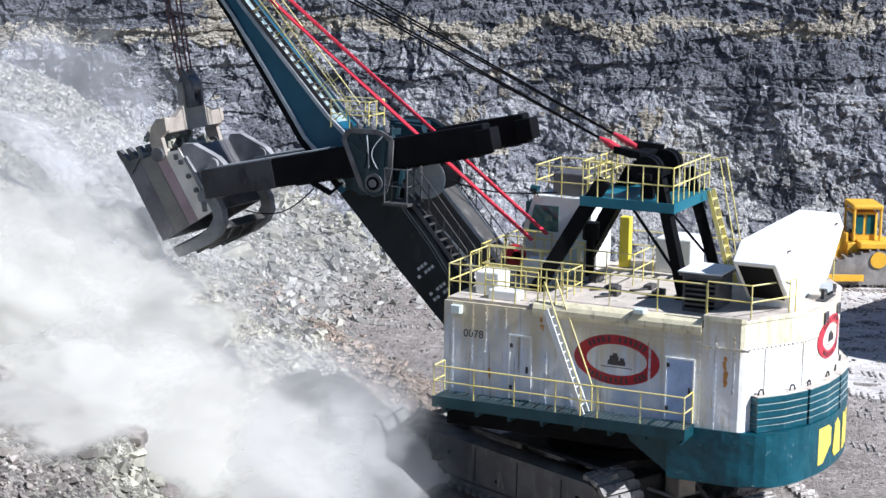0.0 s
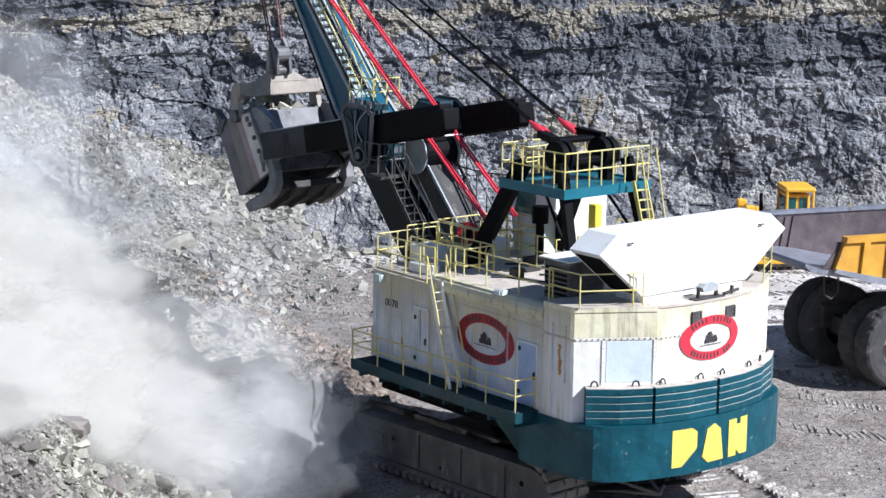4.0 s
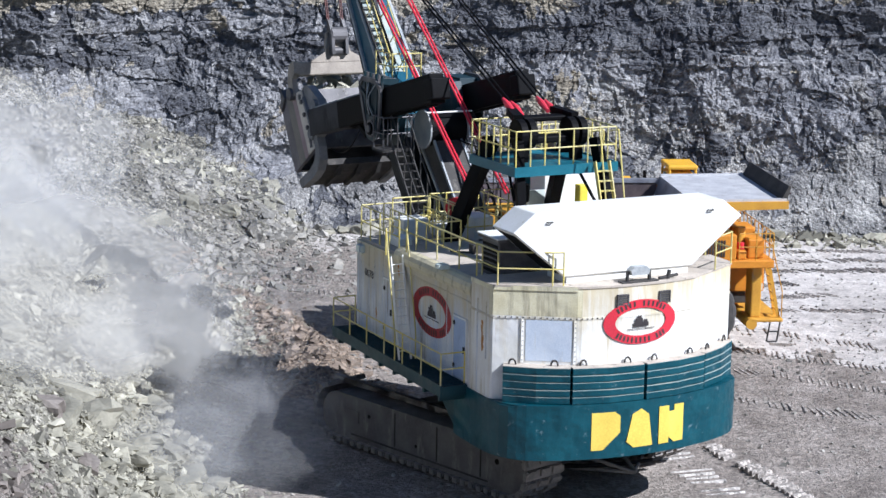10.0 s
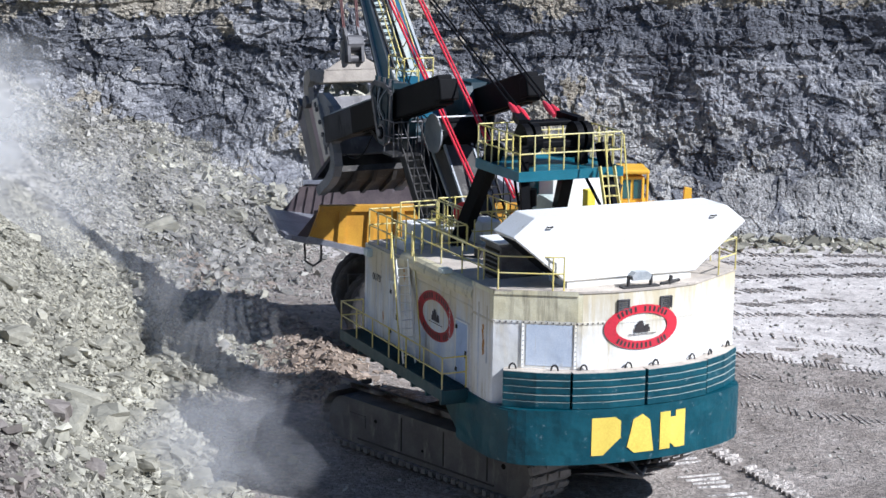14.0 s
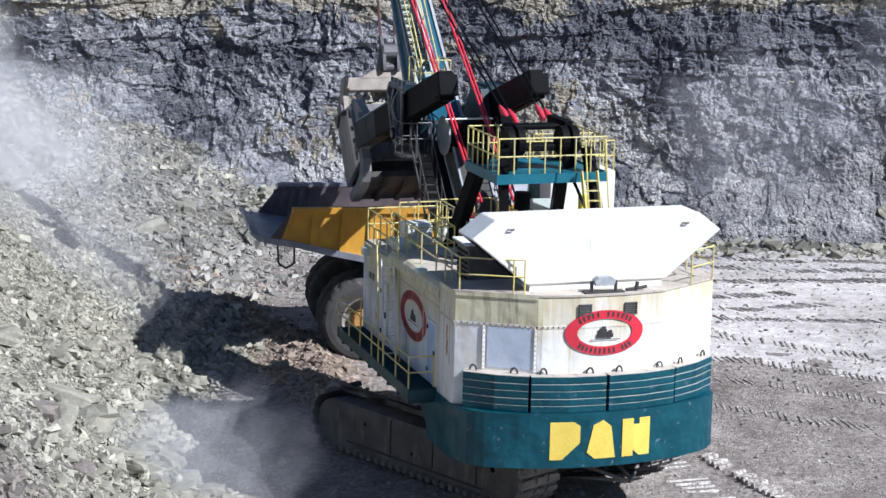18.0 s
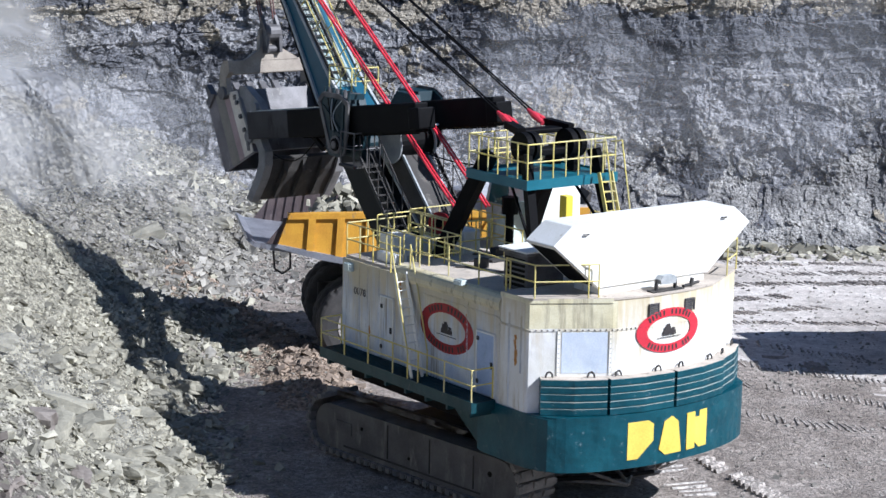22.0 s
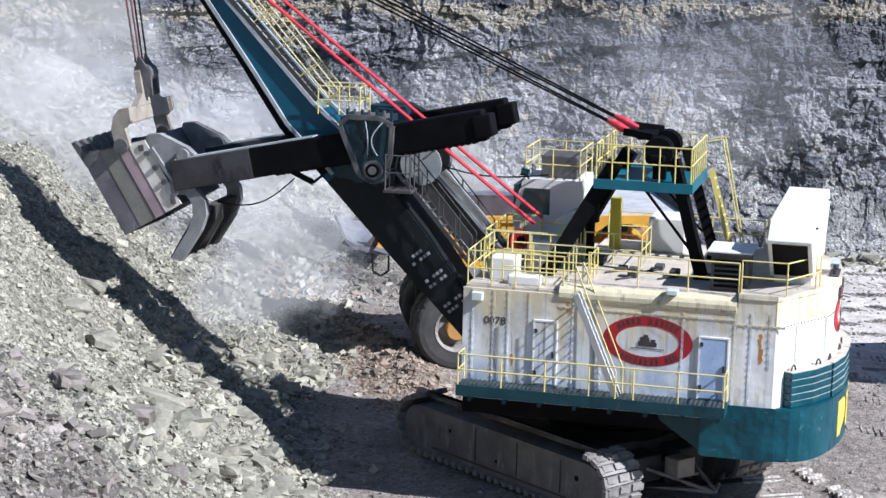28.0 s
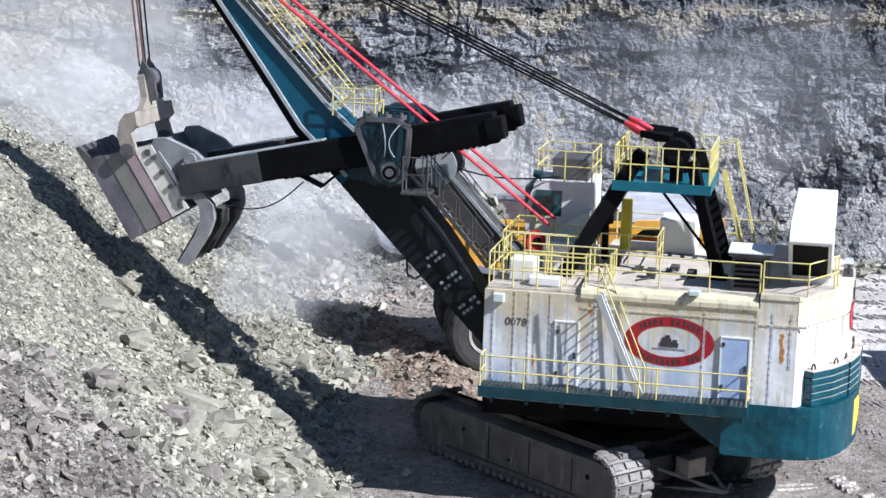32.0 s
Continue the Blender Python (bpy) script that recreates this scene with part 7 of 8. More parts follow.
for line, w in ((((5, 35.0), (12, 34.4), (24, 34.8)), 0.8), (((4, 33.2), (11, 32.2), (24, 32.6)), 0.9), (((4, 30.2), (9, 29.0), (15, 29.9), (24, 31.5)), 1.0), (((4, 27.0), (8, 26.0), (12, 27.2)), 1.0),
                (((4.5, 24.8), (9, 23.4), (14, 25.5)), 0.9), (((4, 22.0), (10, 21.5), (18, 22.6)), 0.8), (((5, 17.6), (8, 18.4), (14, 15.4)), 0.9), (((5, 15.0), (9, 14.2), (15, 11.0)), 0.9),
                (((5.5, 11.5), (9, 11.0), (14, 8.0)), 0.8), (((6, 8.0), (10, 6.0), (14, 5.0)), 0.8), (((-15, 27.5), (-8, 25.5), (-2, 24.0)), 0.8), (((-14, 24.5), (-8, 22.5), (-2, 21.0)), 0.8)):
    prints("tyre_prints", "curving row of tyre lug prints in the dust", CHURN, line, w * 1.15, 0.26, 0.15, 0.045, 0.5, 0.15, k)
    k += 1


# ---- drifting dust: lumpy open shells that thin out towards their rims ----
def dust_material(name, colour, peak, seed):
    m = bpy.data.materials.new(name)
    m.use_nodes = True
    n, l = m.node_tree.nodes, m.node_tree.links
    out = n["Material Output"]
    n.remove(n["Principled BSDF"])
    tc = n.new("ShaderNodeTexCoord")
    ln = n.new("ShaderNodeVectorMath")
    ln.operation = "LENGTH"
    flat = n.new("ShaderNodeVectorMath")
    flat.operation = "MULTIPLY"
    flat.inputs[1].default_value = (1, 1, 0)
    l.new(tc.outputs["Object"], flat.inputs[0])
    l.new(flat.outputs[0], ln.inputs[0])
    fall = n.new("ShaderNodeMapRange")
    fall.interpolation_type = "SMOOTHERSTEP"
    fall.inputs[1].default_value, fall.inputs[2].default_value, fall.inputs[3].default_value, fall.inputs[4].default_value = 0.88, 0.0, 0.0, 1.0
    nz = n.new("ShaderNodeTexNoise")
    nz.inputs["Scale"].default_value, nz.inputs["Detail"].default_value, nz.inputs["Distortion"].default_value = 1.7, 6, 0.6
    obinfo = n.new("ShaderNodeObjectInfo")
    add = n.new("ShaderNodeVectorMath")
    add.operation = "MULTIPLY_ADD"
    add.inputs[1].default_value = (9, 7, 5)
    l.new(obinfo.outputs["Random"], add.inputs[0])
    l.new(tc.outputs["Object"], add.inputs[2])
    l.new(add.outputs[0], nz.inputs["Vector"])
    nz2 = n.new("ShaderNodeTexNoise")
    nz2.inputs["Scale"].default_value, nz2.inputs["Detail"].default_value = 2.3, 5
    l.new(add.outputs[0], nz2.inputs["Vector"])
    torn = n.new("ShaderNodeMath")
    torn.operation = "MULTIPLY_ADD"
    torn.inputs[1].default_value = 0.9
    shift = n.new("ShaderNodeMath")
    shift.operation = "SUBTRACT"
    shift.inputs[1].default_value = 0.45
    l.new(nz2.outputs[0], torn.inputs[0])
    l.new(ln.outputs["Value"], torn.inputs[2])
    l.new(torn.outputs[0], shift.inputs[0])
    l.new(shift.outputs[0], fall.inputs[0])
    edge = n.new("ShaderNodeMapRange")
    edge.interpolation_type = "SMOOTHSTEP"
    edge.inputs[1].default_value, edge.inputs[2].default_value, edge.inputs[3].default_value, edge.inputs[4].default_value = 0.98, 0.6, 0.0, 1.0
    l.new(ln.outputs["Value"], edge.inputs[0])
    wide = n.new("ShaderNodeMath")
    wide.operation = "MULTIPLY_ADD"
    wide.inputs[1].default_value, wide.inputs[2].default_value = 2.0, -0.85
    l.new(fall.outputs[0], wide.inputs[0])
    rag = n.new("ShaderNodeMath")
    rag.operation = "MULTIPLY_ADD"
    rag.inputs[1].default_value = 2.0
    l.new(nz.outputs[0], rag.inputs[0])
    l.new(wide.outputs[0], rag.inputs[2])
    soft = n.new("ShaderNodeMapRange")
    soft.interpolation_type = "SMOOTHSTEP"
    soft.inputs[1].default_value, soft.inputs[2].default_value, soft.inputs[3].default_value, soft.inputs[4].default_value = 0.0, 1.45, 0.0, 1.0
    l.new(rag.outputs[0], soft.inputs[0])
    mul = n.new("ShaderNodeMath")
    mul.operation = "MULTIPLY"
    l.new(soft.outputs[0], mul.inputs[0])
    l.new(edge.outputs[0], mul.inputs[1])
    pk = n.new("ShaderNodeMath")
    pk.operation = "MULTIPLY"
    pk.inputs[1].default_value, pk.use_clamp = peak, True
    l.new(mul.outputs[0], pk.inputs[0])
    dif, tl, tr = n.new("ShaderNodeBsdfDiffuse"), n.new("ShaderNodeBsdfTranslucent"), n.new("ShaderNodeBsdfTransparent")
    dif.inputs[0].default_value = tl.inputs[0].default_value = (*colour, 1)
    half, mix = n.new("ShaderNodeMixShader"), n.new("ShaderNodeMixShader")
    half.inputs[0].default_value = 0.5
    l.new(dif.outputs[0], half.inputs[1])
    l.new(tl.outputs[0], half.inputs[2])
    l.new(pk.outputs[0], mix.inputs[0])
    l.new(tr.outputs[0], mix.inputs[1])
    l.new(half.outputs[0], mix.inputs[2])
    l.new(mix.outputs[0], out.inputs[0])
    return m


DUST_DENSE = dust_material("dense_pale_dust", (0.66, 0.635, 0.565), 0.8, 1)
DUST_MID = dust_material("pale_dust_haze", (0.68, 0.665, 0.625), 0.46, 2)
DUST_SOFT = dust_material("soft_dust_haze", (0.72, 0.72, 0.71), 0.32, 5)
DUST_THIN = dust_material("thin_dust_haze", (0.70, 0.71, 0.72), 0.12, 3)
DUST_DARK = dust_material("falling_dirt", (0.17, 0.14, 0.12), 0.6, 6)
DUST_VEIL = dust_material("shaded_dust_veil", (0.70, 0.70, 0.70), 0.12, 7)
puffs = []


def puff(material, size, rows, seed):
    """A bulging shell of dust that opens away from the daylight side. size: across, up and through; rows: seconds and place."""
    q = np.random.default_rng(seed)
    nr_, na = 18, 48
    vs = [(0, 0, 1)]
    for i in range(1, nr_ + 1):
        a = (math.pi / 2) * i / nr_
        for j in range(na):
            b = 2 * math.pi * j / na
            vs.append((math.sin(a) * math.cos(b), math.sin(a) * math.sin(b), math.cos(a)))
    v = np.array(vs)
    lump = fbm(v[:, 0] * 2.4 + seed, v[:, 1] * 2.4, 200 + seed, 3)
    v[:, 2] *= 0.5 * (1 + 0.55 * lump)
    fs = [(0, 1 + j, 1 + (j + 1) % na) for j in range(na)]
    for i in range(nr_ - 1):
        for j in range(na):
            a, b = 1 + i * na + j, 1 + i * na + (j + 1) % na
            fs.append((a, a + na, b + na, b))
    me = bpy.data.meshes.new("dust_puff")
    me.from_pydata([tuple(p) for p in v], [], fs)
    me.polygons.foreach_set("use_smooth", [True] * len(me.polygons))
    me.materials.append(material)
    ob = new("dust_puff", me)
    ob.scale = (size[0], size[1], size[2])
    tagged(ob, "drifting pale dust raised by the digging", "dust", "dust over the pit", "stuff")
    turn = pose(0, 0, 0, 52, 0, 22 + float(q.uniform(-12, 12))) @ pose(0, 0, 0, 0, 0, float(q.uniform(-30, 30)))
    puffs.append((ob, [(t, Matrix.Translation(p) @ turn) for t, p in rows]))


def drift(start, stop, t0=0.0, t1=32.0):
    """A steady drift between two places, at rest before and after."""
    rows = []
    if t0 > 0:
        rows.append((0, start))
    rows += [(t0, start), (t1, stop)]
    if t1 < 32:
        rows.append((32, stop))
    return rows


def hover(rows):
    """Rows of seconds, x, y and height over the ground."""
    return [(t, (x, y, float(land(x, y)) + h)) for t, x, y, h in rows]


# cloud over the digging face, lingering and then carried off to the left: seconds, x, y and height over the ground
for k, (m, size, rows) in enumerate((
        (DUST_DENSE, (8.0, 4.6, 2.2), ((0, -16.0, -5.0, 0.2), (3.5, -17.0, -4.5, 0.2), (6, -19.0, -4.0, 0.2), (9, -26.0, -3.0, 0.2), (14, -29.0, 0.0, 1.0), (20, -46.0, 0.0, 2.0))),
        (DUST_DENSE, (7.0, 4.4, 2.0), ((0, -12.0, -6.0, 0.5), (3.5, -13.0, -6.0, 0.5), (6, -15.0, -5.5, 0.3), (9, -23.0, -4.0, 0.5), (12, -30.0, -4.0, 0.6), (20, -38.0, -3.0, 1.0))),
        (DUST_MID, (5.6, 3.8, 1.8), ((0, -10.2, -4.4, 1.0), (3.5, -10.8, -4.0, 1.0), (6, -12.5, -3.0, 0.8), (9, -17.0, -2.0, 0.8), (14, -24.0, 0.0, 1.0), (21, -38.0, 2.0, 2.0))),
        (DUST_MID, (9.5, 5.0, 1.8), ((0, -12.0, -10.5, 0.7), (3.5, -13.0, -10.5, 0.7), (7, -14.5, -10.5, 0.6), (12, -18.0, -11.0, 0.5), (20, -40.0, -10.0, 1.0))),
        (DUST_MID, (6.0, 3.2, 1.8), ((0, -18.5, -1.5, -0.2), (3.5, -18.8, -1.0, -0.2), (8, -19.5, 0.0, 0.0), (14, -25.0, 4.0, 1.5), (22, -44.0, 6.0, 2.0))),
        (DUST_DENSE, (5.0, 2.6, 1.2), ((0, -13.2, -17.4, 1.0), (3.5, -13.5, -17.4, 1.0), (6, -14.5, -17.4, 0.9), (9, -24.0, -17.4, 1.0), (14, -40.0, -17.0, 1.5))),
        (DUST_DENSE, (8.0, 5.0, 1.8), ((0, -18.5, -8.5, 0.6), (4, -18.8, -8.5, 0.6), (8, -23.5, -8.0, 0.5), (14, -32.0, -7.5, 0.8), (22, -46.0, -6.0, 1.0))),
        (DUST_DENSE, (5.5, 3.8, 1.6), ((0, -12.6, -11.5, 0.8), (3.5, -13.4, -11.5, 0.8), (6, -15.0, -11.5, 0.6), (9, -21.0, -12.0, 0.6), (16, -38.0, -12.0, 1.5))),
        (DUST_MID, (5.0, 3.6, 2.0), ((0, -8.0, -3.0, 1.2), (3.5, -8.6, -2.2, 1.5), (8, -10.5, -0.5, 1.8), (11, -15.5, 1.0, 1.2), (17, -38.0, 4.0, 1.5))),
        (DUST_SOFT, (6.0, 4.4, 2.2), ((0, -21.5, 5.0, 0.4), (3.5, -21.5, 5.0, 0.4), (8, -22.0, 5.0, 0.6), (14, -30.0, 6.0, 2.0), (20, -48.0, 6.0, 2.0))),
        (DUST_SOFT, (6.5, 5.0, 2.0), ((0, -19.0, 12.5, 1.0), (8, -19.5, 12.0, 1.2), (14, -22.0, 9.0, 1.6), (26, -44.0, 10.0, 2.0))),
        (DUST_DARK, (1.0, 3.8, 0.7), ((0, -16.6, 5.5, 0.2), (3.5, -14.5, 10.5, -4.5), (5, -14.0, 11.0, -11.0))),
        (DUST_THIN, (4.4, 2.8, 1.2), ((0, -8.5, -9.0, 0.4), (8, -10.5, -8.0, 0.5), (14, -11.0, -7.5, 0.3), (20, -12.0, -7.0, 0.3), (28, -36.0, -6.0, 0.6))),
        (DUST_DENSE, (5.0, 3.6, 1.6), ((0, -16.6, -12.0, 0.6), (3.5, -17.0, -12.0, 0.6), (6, -18.5, -12.0, 0.5), (9, -25.0, -12.0, 0.5), (14, -40.0, -12.0, 1.0))),
        (DUST_THIN, (6.0, 3.6, 2.0), ((0, -17.5, -5.0, -0.2), (4, -17.5, -4.5, 0.0), (7, -17.5, -3.0, 0.6), (12, -18.5, -2.0, 0.8), (17, -26.0, 0.0, 1.0), (22, -40.0, 2.0, 1.5))),
        (DUST_SOFT, (9.0, 7.0, 2.4), ((0, -25.0, 22.0, 3.0), (5, -26.0, 22.0, 3.0), (10, -36.0, 22.0, 3.0), (16, -52.0, 22.0, 3.0))))):
    rows = hover(rows)
    puff(m, size, [*rows, (32, rows[-1][1])], 300 + k)


def veil(size, rows, seed, count=3):
    """A soft body of dust: several thin shells, one behind the other."""
    q = random.Random(seed)
    for k in range(count):
        o = Vector((q.uniform(-1, 1), (k - (count - 1) / 2) * 1.5, q.uniform(-0.3, 0.3)))
        f = q.uniform(0.8, 1.1)
        moved = [(t, tuple(Vector(p) + o)) for t, p in rows]
        puff(DUST_VEIL, (size[0] * f, size[1] * f, size[2]), [*moved, (32, moved[-1][1])], seed + k)


veil((4.8, 3.4, 1.5), ((0, (-8.5, -3.0, 1.2)), (6, (-9.0, -3.0, 1.4)), (12, (-9.4, -3.4, 1.2)), (16, (-9.6, -4.5, 1.1)), (20, (-10.4, -5.0, 1.0)), (27, (-30.0, -5.0, 1.4))), 500)
veil((6.0, 4.2, 1.7), ((0, (-8.5, 3.0, 1.8)), (5, (-10.0, 5.0, 2.4)), (9, (-10.5, 6.5, 2.8)), (13, (-11.8, 7.5, 3.0)), (17, (-14.0, 8.5, 3.4)), (22, (-34.0, 10.0, 4.0))), 520, 2)
# thin shaded dust between the pile and the crawlers
for k, (m, size, rows) in enumerate((
        (DUST_SOFT, (8.0, 6.0, 2.2), ((0, (-19.0, 8.0, 6.0)), (8, (-19.5, 9.0, 6.2)), (14, (-20.5, 11.0, 6.6)), (20, (-24.0, 12.0, 7.6)), (26, (-40.0, 12.0, 8.0)))),
        (DUST_THIN, (9.0, 6.0, 2.2), ((0, (-15.0, 16.0, 4.0)), (14, (-15.0, 16.0, 4.6)), (24, (-16.0, 16.0, 6.0)))))):
    puff(m, size, [*rows, (32, rows[-1][1])], 380 + k)
# haze behind the shovel, from the right along the highwall
for k, (m, size, a, b, t0, t1) in enumerate((
        (DUST_THIN, (10.0, 6.5, 3.0), (34.0, 31.0, 6.5), (-8.0, 28.0, 6.5), 6, 28), (DUST_THIN, (12.0, 7.0, 3.0), (38.0, 35.0, 8.0), (4.0, 33.0, 8.5), 9, 28), (DUST_THIN, (9.0, 6.0, 3.0), (40.0, 33.0, 10.0), (0.0, 32.0, 9.0), 12, 24))):
    puff(m, size, drift(a, b, t0, t1), 320 + k)
# thin haze drifting in over the pile from the far left
for k, (m, size, a, b, t0, t1) in enumerate((
        (DUST_MID, (10.0, 8.0, 2.5), (-56.0, 24.0, 11.0), (-27.0, 22.0, 12.0), 4, 21), (DUST_SOFT, (11.0, 8.0, 2.5), (-52.0, 20.0, 7.0), (-20.0, 17.0, 8.0), 0, 24), (DUST_SOFT, (8.0, 6.0, 2.0), (-46.0, 14.0, 8.0), (-23.0, 13.0, 8.0), 2, 17))):
    puff(m, size, drift(a, b, t0, t1), 340 + k)
# dust that wells up from the truck as the dipper empties, and hangs behind the boom
for k, (m, size, rows) in enumerate((
        (DUST_SOFT, (6.0, 3.8, 1.2), ((0, (-13.2, 9.6, -10.0)), (23.4, (-13.2, 9.6, -10.0)), (25.5, (-13.2, 9.6, 2.6)), (28, (-13.2, 9.6, 4.3)), (32, (-13.4, 9.6, 4.7)))),
        (DUST_SOFT, (8.0, 5.6, 1.6), ((0, (-14.5, 21.0, -10.0)), (21.2, (-14.5, 21.0, -10.0)), (25, (-14.5, 21.0, 4.6)), (28, (-14.5, 21.0, 6.4)), (32, (-14.7, 21.0, 7.0)))),
        (DUST_MID, (8.0, 5.6, 1.8), ((0, (-10.0, 27.0, -12.0)), (20.2, (-10.0, 27.0, -12.0)), (23.0, (-10.0, 27.0, 2.0)), (28, (-10.0, 27.0, 5.4)), (32, (-10.5, 27.0, 6.0)))))):
    puff(m, size, rows, 360 + k)


# ---- what moves ----
# seconds, swing of the upper works in degrees, metres crawled forward
SWING_ROWS = (
    (0, 41.84, 0.00),
    (0.5, 38.05, 0.00),
    (1, 34.51, 0.00),
    (1.5, 30.98, 0.00),
    (2, 27.43, 0.00),
    (2.5, 24.04, 0.00),
    (3, 20.63, 0.00),
    (3.5, 17.12, 0.00),
    (5.5, 6.67, 0.00),
    (6, 4.90, 0.00),
    (6.5, 3.71, 0.00),
    (7, 2.82, 0.00),
    (7.5, 1.96, 0.00),
    (8, 1.11, 0.00),
    (8.5, 0.66, 0.00),
    (9, 0.63, 0.00),
    (9.5, 0.61, 0.00),
    (10, 0.80, 0.00),
    (10.5, 0.95, 0.00),
    (11, 0.79, 0.00),
    (11.5, 0.63, 0.00),
    (12, 0.55, 0.00),
    (12.5, 0.28, 0.00),
    (13, 0.12, 0.00),
    (13.5, -0.19, 0.00),
    (14, -0.65, 0.00),
    (14.5, -1.54, 0.00),
    (16.5, -5.93, 0.00),
    (17, -6.44, 0.00),
    (17.5, -7.21, 0.00),
    (18, -7.47, 0.00),
    (18.5, -7.85, 0.00),
    (19, -7.31, 0.00),
    (19.5, -6.34, 0.00),
    (20, -4.15, 0.00),
    (20.5, -1.70, 0.00),
    (21, 1.92, 0.00),
    (21.5, 6.07, 0.00),
    (22, 10.88, 0.00),
    (22.5, 15.46, 0.00),
    (23, 20.22, 0.00),
    (23.5, 24.77, 0.00),
    (24, 28.96, 0.00),
    (24.5, 33.37, 0.00),
    (25, 37.46, 0.00),
    (25.5, 40.96, 0.00),
    (27.5, 51.42, 0.21),
    (28, 52.93, 0.31),
    (28.5, 55.37, 0.46),
    (29, 57.54, 0.66),
    (29.5, 57.74, 0.76),
    (30, 57.60, 0.84),
    (30.5, 58.06, 0.99),
    (31, 58.49, 1.16),
    (31.5, 58.29, 1.25),
    (32, 56.77, 1.17),
)
CRAWL = Vector((-0.788, 0.616, 0))
# seconds, pitch of the handle in degrees, metres of handle behind the shipper shaft, opening of the dipper door in degrees
HANDLE_ROWS = (
    (0, -12.5, 4.60, 0), (1, -12.2, 4.70, 0), (2, -11.8, 4.80, 0), (3, -11.3, 4.85, 0), (3.5, -11.3, 4.88, 0), (5.5, -12.8, 4.85, 0),
    (6, -13.1, 4.88, 0), (7, -13.4, 4.98, 0), (9, -13.6, 5.05, 0), (11, -13.6, 5.05, 0), (13, -14.4, 5.05, 0), (14.5, -15.0, 5.1, 0), (16.5, -16.6, 5.05, 0),
    (17.5, -17.0, 5.15, 0), (18.5, -16.8, 5.25, 0), (19, -15.0, 5.3, 0), (19.4, -13.2, 5.25, -8), (20, -11.3, 5.2, -21), (20.5, -10.2, 5.15, -32), (21, -9.2, 5.1, -32), (22, -8.2, 5.0, -32),
    (23, -8.0, 4.85, -32), (24, -8.6, 4.65, -32), (25, -10.2, 4.5, -32), (25.5, -10.8, 4.45, -32), (27.5, -12.0, 4.32, -32), (28, -12.3, 4.3, -32), (30, -12.6, 4.15, -32), (32, -12.6, 4.1, -32))


# seconds, rear axle x, y, heading in degrees counter-clockwise from +X
TRUCK_ROWS = (
    (0, 17.4, 22.0, 54), (1, 15.7, 19.6, 51), (2, 14.2, 17.3, 47), (3, 12.9, 15.4, 41), (4, 11.8, 14.7, 26), (5, 10.5, 14.9, 11), (6, 8.8, 15.2, 3), (7, 6.85, 15.3, 4),
    (8, 4.8, 15.2, 6), (9, 2.55, 15.1, 8), (10, 0.45, 15.0, 9), (11, -1.8, 15.0, 10), (12, -3.9, 14.95, 11), (13, -5.6, 14.9, 12), (14, -6.3, 14.9, 13), (14.5, -6.6, 14.85, 13), (15.5, -6.95, 14.8, 13), (32, -6.95, 14.8, 13))
TRUCK_FAR_ROWS = ((0, 32.0, 12.0, 0), (15, 32.0, 12.0, 0), (17, 27.5, 12.4, 2), (19, 22.6, 13.4, 6), (21, 19.6, 14.2, 8), (22, 18.6, 14.5, 9), (23, 18.2, 14.6, 9), (32, 18.2, 14.6, 9))
DOZER_ROWS = ((0, 12.7, 37.6, 0), (3, 12.6, 37.6, 0), (6, 11.2, 37.6, 0), (9, 8.7, 37.6, 0), (12, 6.3, 37.6, 0), (14.5, 4.6, 37.6, 0), (18, 0.3, 37.4, 0), (32, 0.3, 37.4, 0))


def haul(vehicle, wheels, rows):
    """A truck along its rows, with wheels that roll as far as it goes."""
    walk(vehicle, [(t, pose(x, y, 0.03, 0, 0, h - 90)) for t, x, y, h in rows])
    turns, angle = [], 0.0
    for (t0, x0, y0, h0), (t1, x1, y1, h1) in zip(rows, rows[1:]):
        way = (x1 - x0) * math.cos(radians(h0)) + (y1 - y0) * math.sin(radians(h0))
        n = max(1, math.ceil(abs(way) / RT / radians(70)))
        for k in range(n):
            turns.append((t0 + (t1 - t0) * k / n, angle - math.degrees(way / RT) * k / n))
        angle -= math.degrees(way / RT)
    turns.append((rows[-1][0], angle))
    for w, at in wheels:
        walk(w, [(t, pose(*at, a, 0, 0)) for t, a in turns])


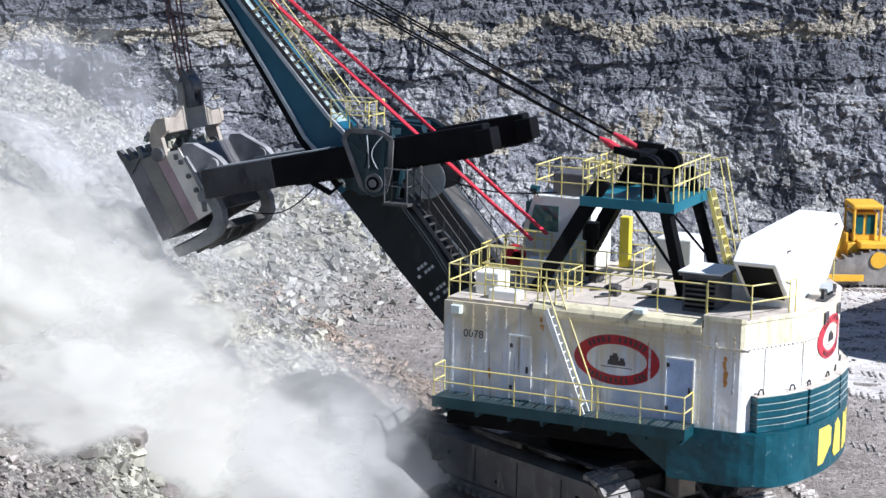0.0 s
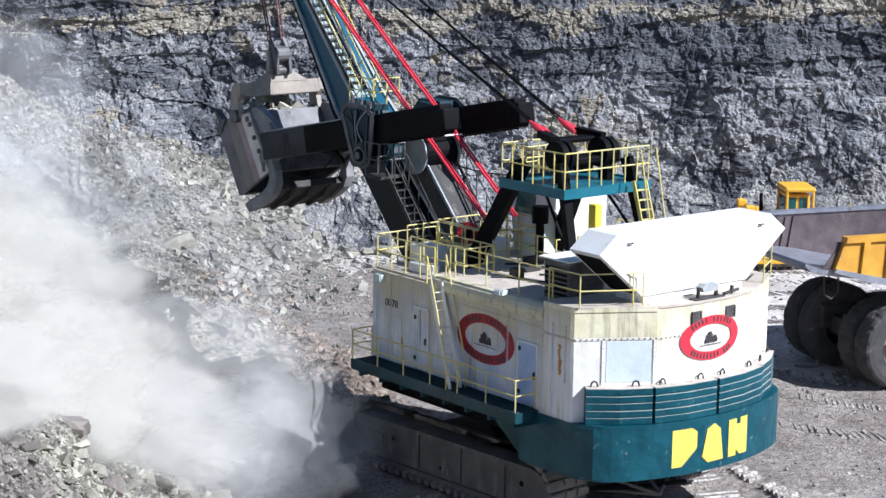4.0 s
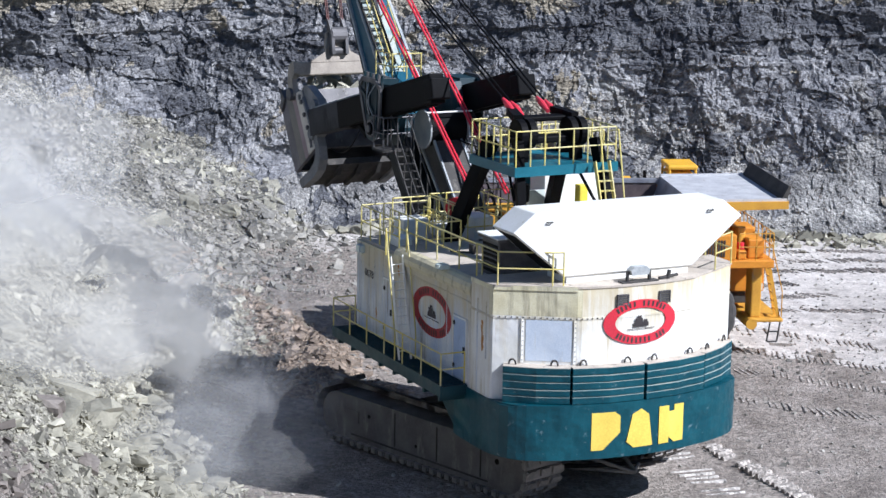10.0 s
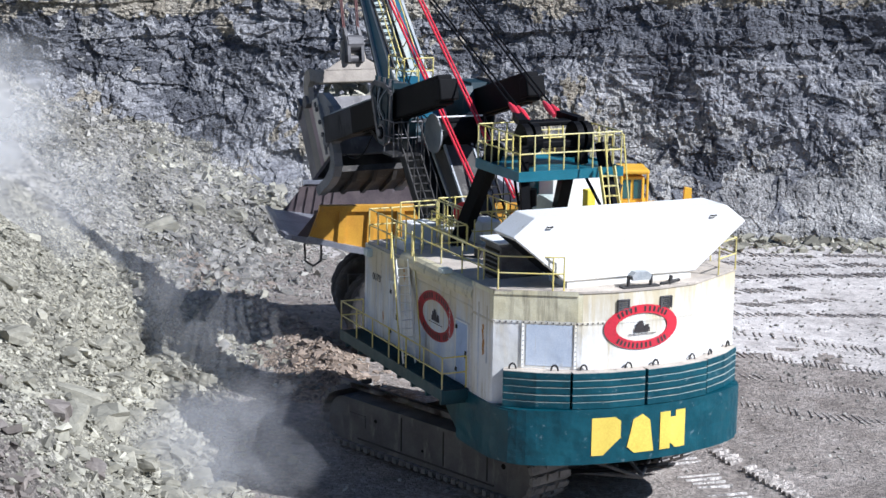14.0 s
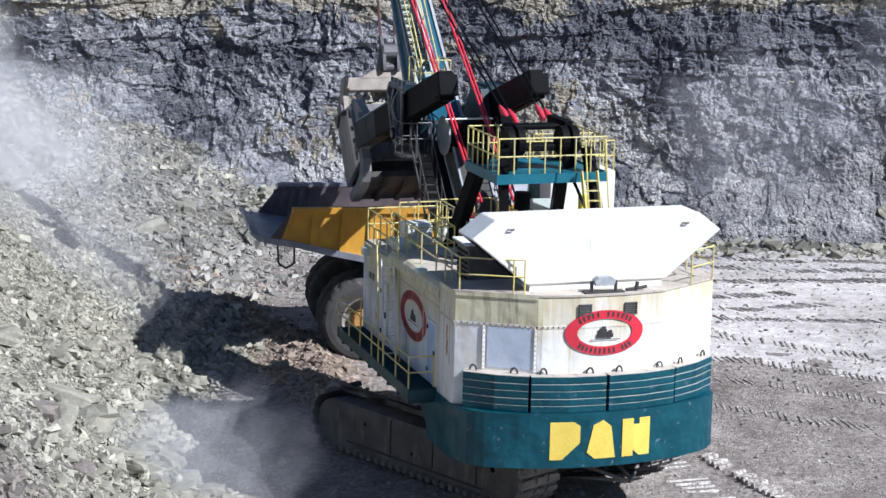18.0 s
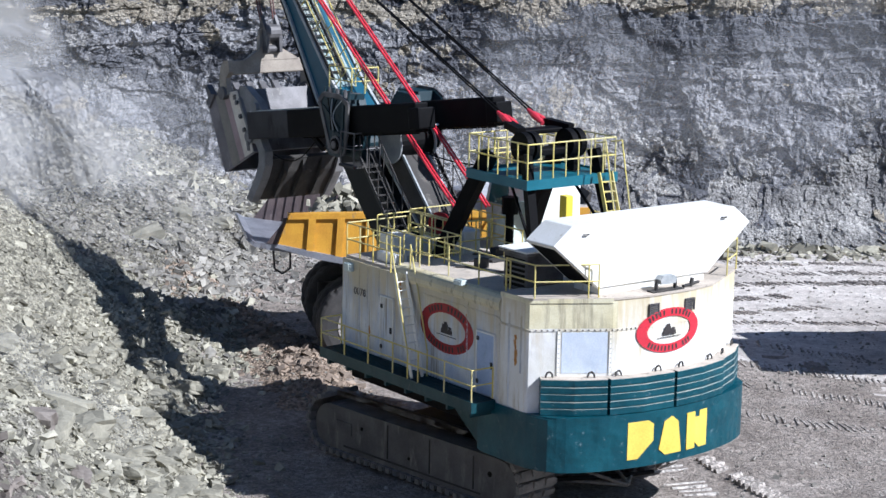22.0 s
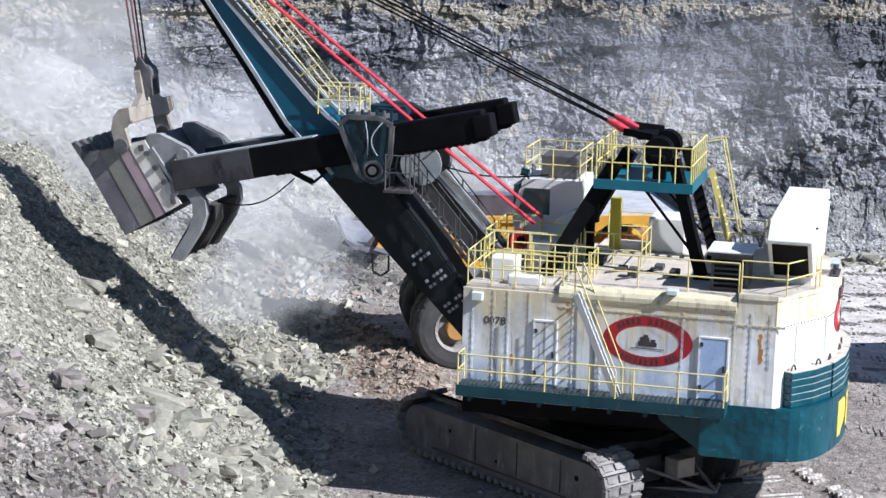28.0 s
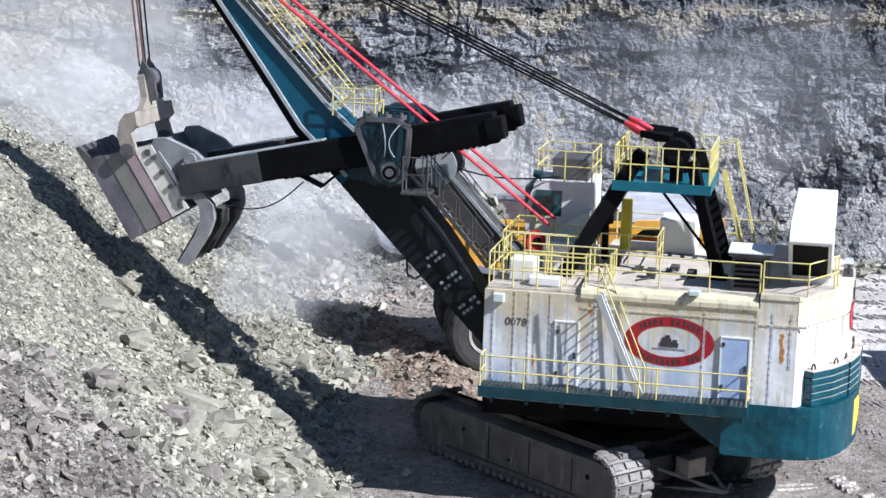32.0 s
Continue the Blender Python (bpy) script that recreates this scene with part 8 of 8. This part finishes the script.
def motions():
    rows = []
    for t, swing, crawl in SWING_ROWS:
        m = Matrix.Translation(CRAWL * crawl) @ pose(0, 0, 0, 0, 0, 28.03 + swing) @ Matrix.Translation((-0.3, 0, 0))
        rows.append((t, m))
    walk(shovel, rows)
    heading = math.degrees(math.atan2(-CRAWL.x, CRAWL.y)) - 7.0
    walk(undercarriage, [(t, Matrix.Translation(CRAWL * (c + 0.98) + Vector((-0.2, -0.2, 0))) @ pose(0, 0, 0, 0, 0, heading)) for t, _, c in SWING_ROWS])
    hr, dr, rr = [], [], []
    for t, pitch, back, opening in HANDLE_ROWS:
        a = radians(pitch)
        p = PIVOT + Vector((0, math.cos(a), math.sin(a))) * (HANDLE_LEN - back)
        m = Matrix.Translation(p) @ pose(0, 0, 0, pitch, 0, 0)
        hr.append((t, m))
        dr.append((t, m @ Matrix.Translation(DOOR_HINGE) @ pose(0, 0, 0, opening, 0, 0)))
        b = m @ Vector((0, 1.36, 4.6))
        d = BOOM_TIP + Vector((0, 0.6, 0)) - b
        rr.append((t, Matrix.Translation(b) @ pose(0, 0, 0, -math.degrees(math.atan2(d.y, d.z)), 0, 0)))
    # the load rides in the dipper, then drops into the truck body
    load, last = [], None
    for t, swing, crawl in SWING_ROWS:
        if t > 19.5:
            break
        pitch, back = (float(np.interp(t, [h[0] for h in HANDLE_ROWS], [h[k] for h in HANDLE_ROWS])) for k in (1, 2))
        a = radians(pitch)
        at = Matrix.Translation(PIVOT + Vector((0, math.cos(a), math.sin(a))) * (HANDLE_LEN - back)) @ pose(0, 0, 0, pitch, 0, 0)
        last = Matrix.Translation(CRAWL * crawl) @ pose(0, 0, 0, 0, 0, 28.03 + swing) @ Matrix.Translation((-0.3, 0, 0)) @ at
        load.append((t, last))
    drop = Vector((-7.2, 15.0, 5.1)) - last @ Vector((0, 2.2, 1.4))
    load += [(19.8, Matrix.Translation(drop * 0.25) @ last), (20.2, Matrix.Translation(drop) @ last), (32, Matrix.Translation(drop) @ last)]
    walk(rock_load, load)
    walk(handle, hr)
    walk(dipper, hr)
    walk(dipper_door, dr)
    walk(hoist_rope, rr)
    haul(truck, truck_wheels, TRUCK_ROWS)
    haul(truck_far, truck_far_wheels, TRUCK_FAR_ROWS)
    walk(bulldozer, [(t, pose(x - 1.4, y - 1.2, float(land(x, y - 1.2)), 0, 0, 97 + turn)) for t, x, y, turn in DOZER_ROWS])
    for ob, rows in puffs:
        walk(ob, rows)


motions()
